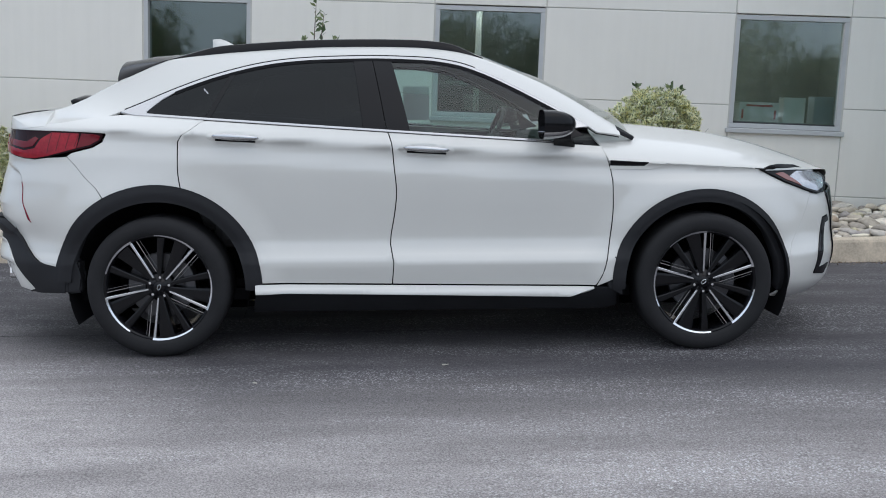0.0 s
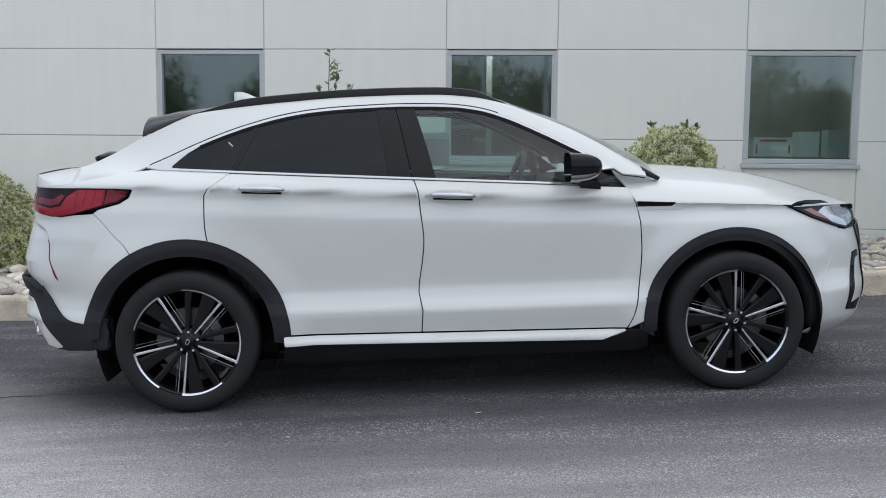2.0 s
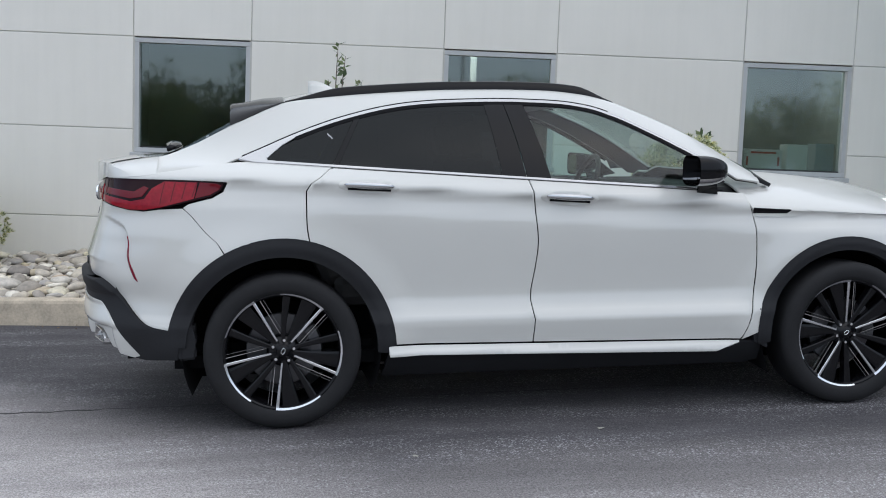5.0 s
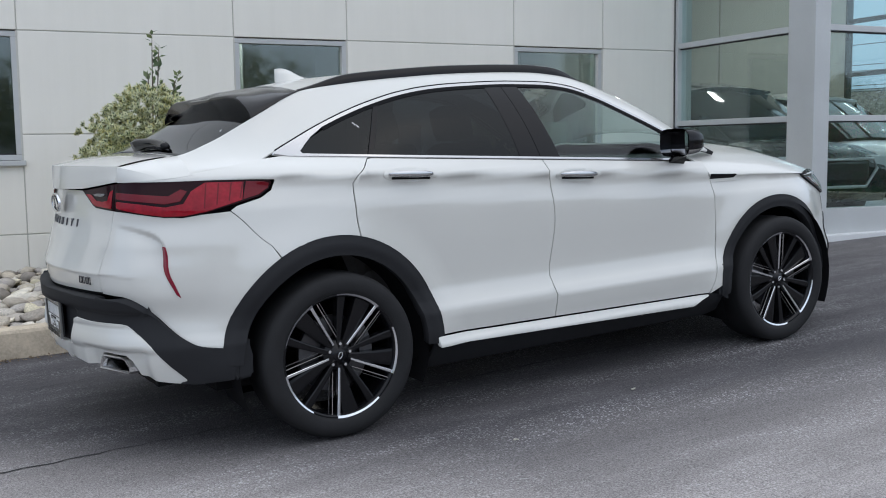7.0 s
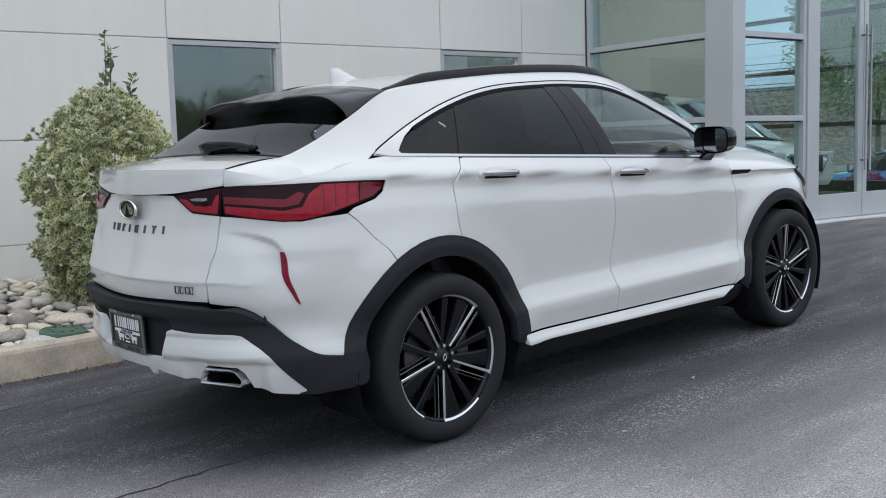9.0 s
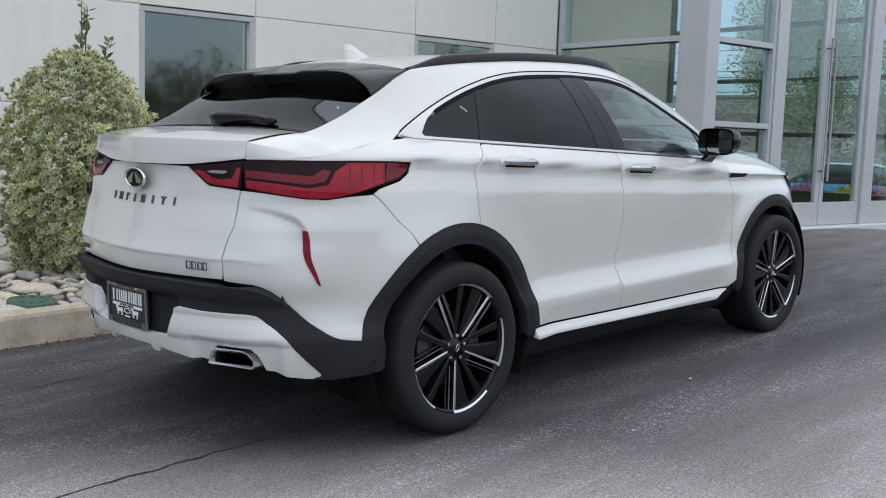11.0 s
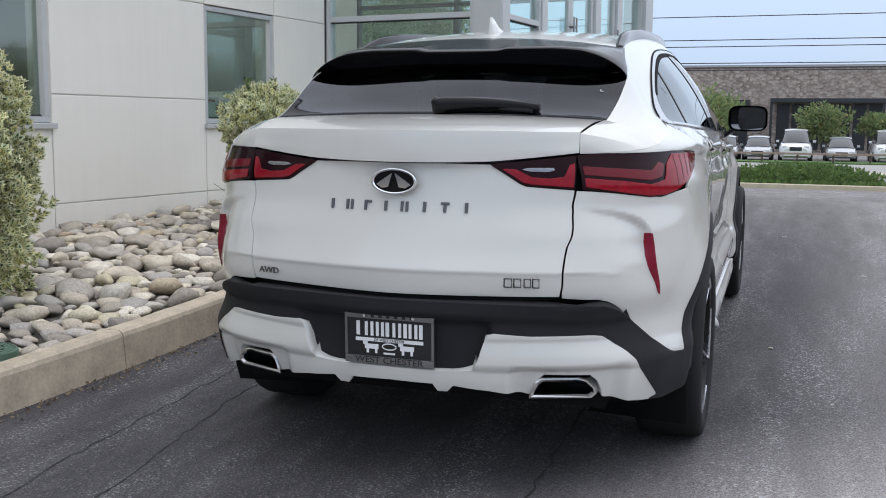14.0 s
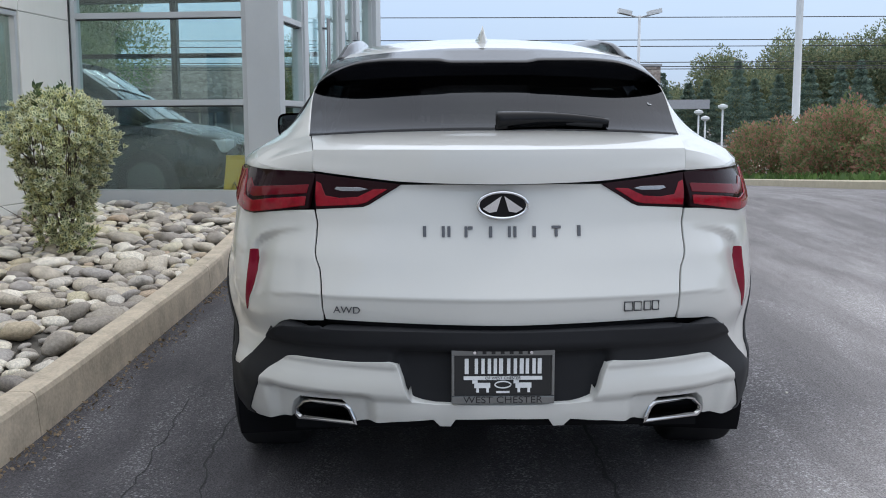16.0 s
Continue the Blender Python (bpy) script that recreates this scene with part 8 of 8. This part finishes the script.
# --- handles and mirrors
def build_handles():
    for s in (1, -1):
        for x0, x1, z0, z1 in ((0.285, 0.520, 1.121, 1.109), (1.238, 1.475, 1.060, 1.047)):
            bm = bmesh.new()
            prev = None
            for k in range(21):
                t = k / 20
                x = x0 + (x1 - x0) * t
                z = z0 + (z1 - z0) * t
                e = math.sin(math.pi * t) ** 0.35 if 0 < t < 1 else 0.05
                y = half_width(x, z) + 0.004 + 0.026 * math.sin(math.pi * t) ** 0.5
                ring = []
                for j in range(10):
                    a = 2 * math.pi * j / 10
                    ring.append(bm.verts.new((x, -s * (y + 0.009 * e * math.cos(a)), z + 0.0155 * e * math.sin(a))))
                if prev:
                    for j in range(10):
                        bm.faces.new((prev[j], prev[(j + 1) % 10], ring[(j + 1) % 10], ring[j]))
                else:
                    bm.faces.new(ring)
                prev = ring
            bm.faces.new(list(reversed(prev)))
            bmesh.ops.recalc_face_normals(bm, faces=bm.faces)
            part("door_handle", bm, HANDLE, car, "chrome door handle", smooth=True)
            # black tube under the grip stands in for the shade of its recess
            gap = []
            for k in range(13):
                t = 0.08 + 0.84 * k / 12
                x, z = x0 + (x1 - x0) * t, z0 + (z1 - z0) * t - 0.0185
                gap.append((x, -s * (half_width(x, z) + 0.003), z))
            part("handle_shade", tube(gap, 0.0055, 8), INNER, car)
        if s == 1:
            for x0, x1, z0, z1 in ((0.262, 0.540, 1.116, 1.106), (1.215, 1.497, 1.055, 1.043)):
                c = ((x0 + x1) / 2, (z0 + z1) / 2)
                o = [(c[0] + (x1 - x0) / 2 * math.cos(a), c[1] + 0.033 * math.sin(a) - (x1 - x0) / 2 * math.cos(a) * 0.045) for a in [2 * math.pi * k / 28 for k in range(28)]]

                def dish(a, z, c=c, hw=(x1 - x0) / 2):
                    u = (shell(a, z).x - c[0]) / hw
                    v = (z - c[1] + u * hw * 0.045) / 0.033
                    return 0.0035 * smooth01((math.hypot(u, v) - 0.72) / 0.2)
                patch("handle_cup", shell, side_pts(o), PAINT, car, lift=0.0005, thick=0.004, step=0.012, lift_fn=dish)


build_handles()


def build_mirrors():
    for s in (1, -1):
        mir = thing("door_mirror", "", "")
        mir.parent = car
        bm = bmesh.new()
        cx, cy, cz = 2.01, -0.975, 1.176
        rows = []
        for i in range(13):
            t = i / 12
            x = cx - 0.085 + 0.175 * t
            k = (1 - t**2.6) ** 0.5 if t < 1 else 0.05
            k = max(k, 0.05)
            rows.append([bm.verts.new((x, s * (cy + 0.105 * k * abs(math.cos(a)) ** 0.5 * (1 if math.cos(a) > 0 else -1)), cz + 0.002 + (0.072 * k) * abs(math.sin(a)) ** 0.5 * (1 if math.sin(a) > 0 else -1))) for a in [2 * math.pi * j / 24 for j in range(24)]])
        for r0, r1 in zip(rows, rows[1:]):
            for j in range(24):
                f = bm.faces.new((r0[j], r0[(j + 1) % 24], r1[(j + 1) % 24], r1[j]))
                zc = sum(v.co.z for v in f.verts) / 4
                f.material_index = 1 if zc < cz - 0.028 else 0
        bm.faces.new(rows[-1])
        bmesh.ops.recalc_face_normals(bm, faces=bm.faces)
        part("mirror_housing", bm, GLOSSBLACK, mir, "gloss black mirror cap with silver lower edge", smooth=True, slots=(GLOSSBLACK, SATIN))
        bm = bmesh.new()
        bm.faces.new([bm.verts.new((cx - 0.048 + 0.36 * 0.094 * abs(math.cos(a)) ** 0.45 * (1 if math.cos(a) > 0 else -1), s * (cy + 0.094 * abs(math.cos(a)) ** 0.45 * (1 if math.cos(a) > 0 else -1)), cz + 0.062 * abs(math.sin(a)) ** 0.45 * (1 if math.sin(a) > 0 else -1))) for a in [2 * math.pi * j / 32 for j in range(32)]])
        part("mirror_glass", bm, MIRROR, mir)
        bm = bmesh.new()
        add_prism(bm, [(2.00, s * -0.90, 1.125), (2.09, s * -0.90, 1.125), (2.12, s * -0.845, 1.075), (2.01, s * -0.845, 1.085)], (0, 0, -0.022))
        bmesh.ops.recalc_face_normals(bm, faces=bm.faces)
        part("mirror_arm", bm, GLOSSBLACK, mir)


MIRROR = plain("mirror_silver", (0.30, 0.31, 0.33), 0.02, 1.0, vary=0.0, relief=0.0)
build_mirrors()


# --- wheels
def tyre_mesh():
    prof = [(0.262, 0.090), (0.272, 0.112), (0.290, 0.121), (0.318, 0.124), (0.340, 0.118), (0.352, 0.106), (0.358, 0.088)]
    full = [(r, -h) for r, h in prof] + [(0.361, -0.04), (0.3615, 0.0), (0.361, 0.04)] + [(r, h) for r, h in reversed(prof)]
    bm = lathe(full, 72)
    # tread grooves
    for v in bm.verts:
        r = math.hypot(v.co.x, v.co.z)
        if r > 0.3609 and abs(abs(v.co.y) - 0.04) < 1e-4:
            f = 0.356 / r
            v.co.x *= f
            v.co.z *= f
    bmesh.ops.recalc_face_normals(bm, faces=bm.faces)
    return mesh_of(bm, "tyre", RUBBER, smooth=True)


def rim_meshes():
    """Barrel, five black spoke pairs and five machined blades; the outer side is -y."""
    yo = -0.102
    bar = lathe([(0.268, yo + 0.002), (0.272, yo - 0.004), (0.268, yo - 0.008), (0.258, yo), (0.252, yo + 0.02), (0.246, 0.0), (0.240, 0.10)], 72)
    bmesh.ops.recalc_face_normals(bar, faces=bar.faces)
    barrel = mesh_of(bar, "rim", ALLOYBLACK, smooth=True)

    def blade(a_hub, a_rim, w_hub, w_rim, r0, r1, y_hub, y_rim, depth, material, name, off=0.0):
        bm = bmesh.new()
        n = 8
        prev = None
        for k in range(n + 1):
            t = k / n
            r = r0 + (r1 - r0) * t
            a = radians(a_hub + (a_rim - a_hub) * t)
            w = w_hub + (w_rim - w_hub) * t
            y = y_hub + (y_rim - y_hub) * t
            d, e = Vector((math.cos(a), 0, math.sin(a))), Vector((-math.sin(a), 0, math.cos(a)))
            ring = [bm.verts.new(d * r + e * (q * w * 0.5 + off) + Vector((0, y + h, 0))) for q, h in ((-1.0, depth), (-0.9, 0.002), (-0.6, 0.0), (0.6, 0.0), (0.9, 0.002), (1.0, depth))]
            if prev:
                for j in range(6):
                    bm.faces.new((prev[j], prev[(j + 1) % 6], ring[(j + 1) % 6], ring[j]))
            else:
                bm.faces.new(ring)
            prev = ring
        bm.faces.new(list(reversed(prev)))
        bmesh.ops.recalc_face_normals(bm, faces=bm.faces)
        return mesh_of(bm, name, material)
    wide = blade(11, 14, 0.026, 0.085, 0.045, 0.256, yo + 0.026, yo + 0.010, 0.05, ALLOYBLACK, "spoke")
    thin = blade(41, 38, 0.018, 0.040, 0.045, 0.256, yo + 0.024, yo + 0.008, 0.04, ALLOYBLACK, "spoke")
    face = blade(0, 0, 0.011, 0.016, 0.055, 0.266, yo + 0.015, yo - 0.004, 0.02, MACHINED, "machined_blade")
    glint = blade(0, 0, 0.0016, 0.0026, 0.08, 0.255, yo + 0.023, yo + 0.010, 0.006, DARKCHROME, "spoke_edge", -0.044)
    second = blade(0, 0, 0.004, 0.006, 0.075, 0.262, yo + 0.018, yo + 0.002, 0.012, SATIN, "spoke_line", -0.030)
    bm = bmesh.new()
    prev = None
    for k in range(17):
        a = radians(-1.5 + 46 * k / 16)
        d = Vector((math.cos(a), 0, math.sin(a)))
        wd = 0.0085 - 0.004 * k / 16
        ring = [bm.verts.new(d * r + Vector((0, y, 0))) for r, y in ((0.268 - wd, yo + 0.006), (0.268 - wd, yo - 0.006), (0.270, yo - 0.010), (0.272, yo + 0.004))]
        if prev:
            for j in range(4):
                bm.faces.new((prev[j], prev[(j + 1) % 4], ring[(j + 1) % 4], ring[j]))
        else:
            bm.faces.new(ring)
        prev = ring
    bm.faces.new(list(reversed(prev)))
    bmesh.ops.recalc_face_normals(bm, faces=bm.faces)
    arcm = mesh_of(bm, "machined_lip", MACHINED)
    hub = lathe([(0.0, yo + 0.012), (0.026, yo + 0.012), (0.030, yo + 0.016), (0.034, yo + 0.024), (0.062, yo + 0.030), (0.075, yo + 0.045), (0.075, 0.0)], 40)
    bmesh.ops.recalc_face_normals(hub, faces=hub.faces)
    hubm = mesh_of(hub, "hub", ALLOYBLACK, smooth=True)
    nut = lathe([(0.0, yo + 0.016), (0.007, yo + 0.016), (0.0085, yo + 0.019), (0.009, yo + 0.034)], 6)
    bmesh.ops.recalc_face_normals(nut, faces=nut.faces)
    nutm = mesh_of(nut, "wheel_nut", CHROME)
    disc = lathe([(0.07, -0.025), (0.165, -0.025), (0.168, -0.022), (0.168, -0.002), (0.07, -0.002)], 48)
    bmesh.ops.recalc_face_normals(disc, faces=disc.faces)
    discm = mesh_of(disc, "brake_disc", DISC)
    cb = bmesh.new()
    prev = None
    for k in range(9):
        a = radians(-32 + 64 * k / 8)
        d = Vector((math.cos(a), 0, math.sin(a)))
        ring = [cb.verts.new(d * r + Vector((0, y, 0))) for r, y in ((0.115, 0.02), (0.115, -0.045), (0.13, -0.052), (0.175, -0.048), (0.182, -0.03), (0.182, 0.02))]
        if prev:
            for j in range(6):
                cb.faces.new((prev[j], prev[(j + 1) % 6], ring[(j + 1) % 6], ring[j]))
        else:
            cb.faces.new(ring)
        prev = ring
    cb.faces.new(list(reversed(prev)))
    bmesh.ops.recalc_face_normals(cb, faces=cb.faces)
    calm = mesh_of(cb, "brake_caliper", DISC)
    ring = bmesh.new()
    add_tube(ring, [(0.015 * math.cos(a), yo + 0.011, 0.008 * math.sin(a)) for a in [2 * math.pi * k / 20 for k in range(21)]], 0.002, 6)
    logo = mesh_of(ring, "cap_ring", CHROME)
    return barrel, (wide, thin, face, glint, second, arcm), hubm, nutm, discm, calm, logo


def build_wheels():
    ty = tyre_mesh()
    barrel, blades, hubm, nutm, discm, calm, logo = rim_meshes()
    for hx, turn, cal in ((0.0, 47.5, 8), (2.8, 19.0, 20)):
        for s in (1, -1):
            wh = thing("wheel", "", "")
            wh.parent = car
            wh.matrix_local = Matrix.Translation((hx, -0.818 * s, 0.3605)) @ pose(0, 0, 0, 0, 0, 0 if s == 1 else 180)
            part_mesh("tyre", ty, wh, "black low-profile tyre")
            rim = part_mesh("rim", barrel, wh, "black alloy rim with machined spoke faces")
            part_mesh("hub", hubm, rim)
            part_mesh("cap_ring", logo, rim).matrix_local = pose(0, 0, 0, 0, -turn - 20, 0)
            for k in range(5):
                for me in blades:
                    part_mesh(me.name.split(".")[0], me, rim).matrix_local = pose(0, 0, 0, 0, -(turn + 72 * k), 0)
                part_mesh("wheel_nut", nutm, rim).matrix_local = pose(0, 0, 0, 0, -(turn + 36 + 72 * k), 0) @ Matrix.Translation((0.050, 0, 0))
            part_mesh("brake_disc", discm, wh)
            part_mesh("brake_caliper", calm, wh).matrix_local = pose(0, 0, 0, 0, -cal if s == 1 else -180 + cal, 0)


build_wheels()


# --- cabin
def seat_parts(x, y, name, back_lean=14, wide=0.50):
    st = thing(name, "", "")
    st.parent = car
    part("seat_cushion", box(x - 0.02, x + 0.48, y - wide / 2, y + wide / 2, 0.52, 0.68, 0.05), SEAT, st)
    bk = part("seat_back", box(-0.06, 0.08, -wide / 2 + 0.01, wide / 2 - 0.01, 0.0, 0.62, 0.05), SEAT, st)
    bk.matrix_local = pose(x, y, 0.62, 0, -back_lean, 0)
    hd = part("headrest", box(-0.05, 0.06, -0.13, 0.13, 0.64, 0.82, 0.045), SEAT, st)
    hd.matrix_local = pose(x, y, 0.62, 0, -back_lean, 0)


def build_cabin():
    part("cabin_floor", box(-0.5, 3.3, -0.74, 0.74, 0.26, 0.32), INNER, car)
    part("underbody", box(-0.72, 3.3, -0.66, 0.66, 0.30, 0.36), INNER, car)
    for x, y in ((1.12, -0.38), (1.12, 0.38)):
        seat_parts(x, y, "front_seat")
    for y in (-0.40, 0.40):
        seat_parts(0.26, y, "rear_seat", 22, 0.56)
    part("dashboard", box(2.0, 2.42, -0.72, 0.72, 0.80, 1.10, 0.06), SEAT, car)
    part("parcel_shelf", box(-0.45, 0.05, -0.62, 0.62, 1.05, 1.08, 0.01), SEAT, car)
    wheel = bmesh.new()
    add_tube(wheel, [(0.0, 0.185 * math.cos(a), 0.185 * math.sin(a)) for a in [2 * math.pi * k / 32 for k in range(33)]], 0.016, 8)
    add_box(wheel, -0.01, 0.02, -0.17, 0.17, -0.03, 0.02, 0.008)
    add_box(wheel, -0.01, 0.05, -0.06, 0.06, -0.06, 0.05, 0.01)
    ob = part("steering_wheel", wheel, SEAT, car)
    ob.matrix_local = pose(1.82, 0.38, 1.06, 0, 22, 0)
    part("window_sticker", box(1.27, 1.44, 0.775, 0.778, 1.16, 1.38), PAPER, car, "white price sheet on the far window").matrix_local = Matrix.Translation((0, -0.02, 0)) @ pose(0, 0, 0, 0, 0, 0)
    part("headliner", box(0.1, 1.5, -0.48, 0.48, 1.50, 1.515, 0.005), HEADLINER, car)


build_cabin()
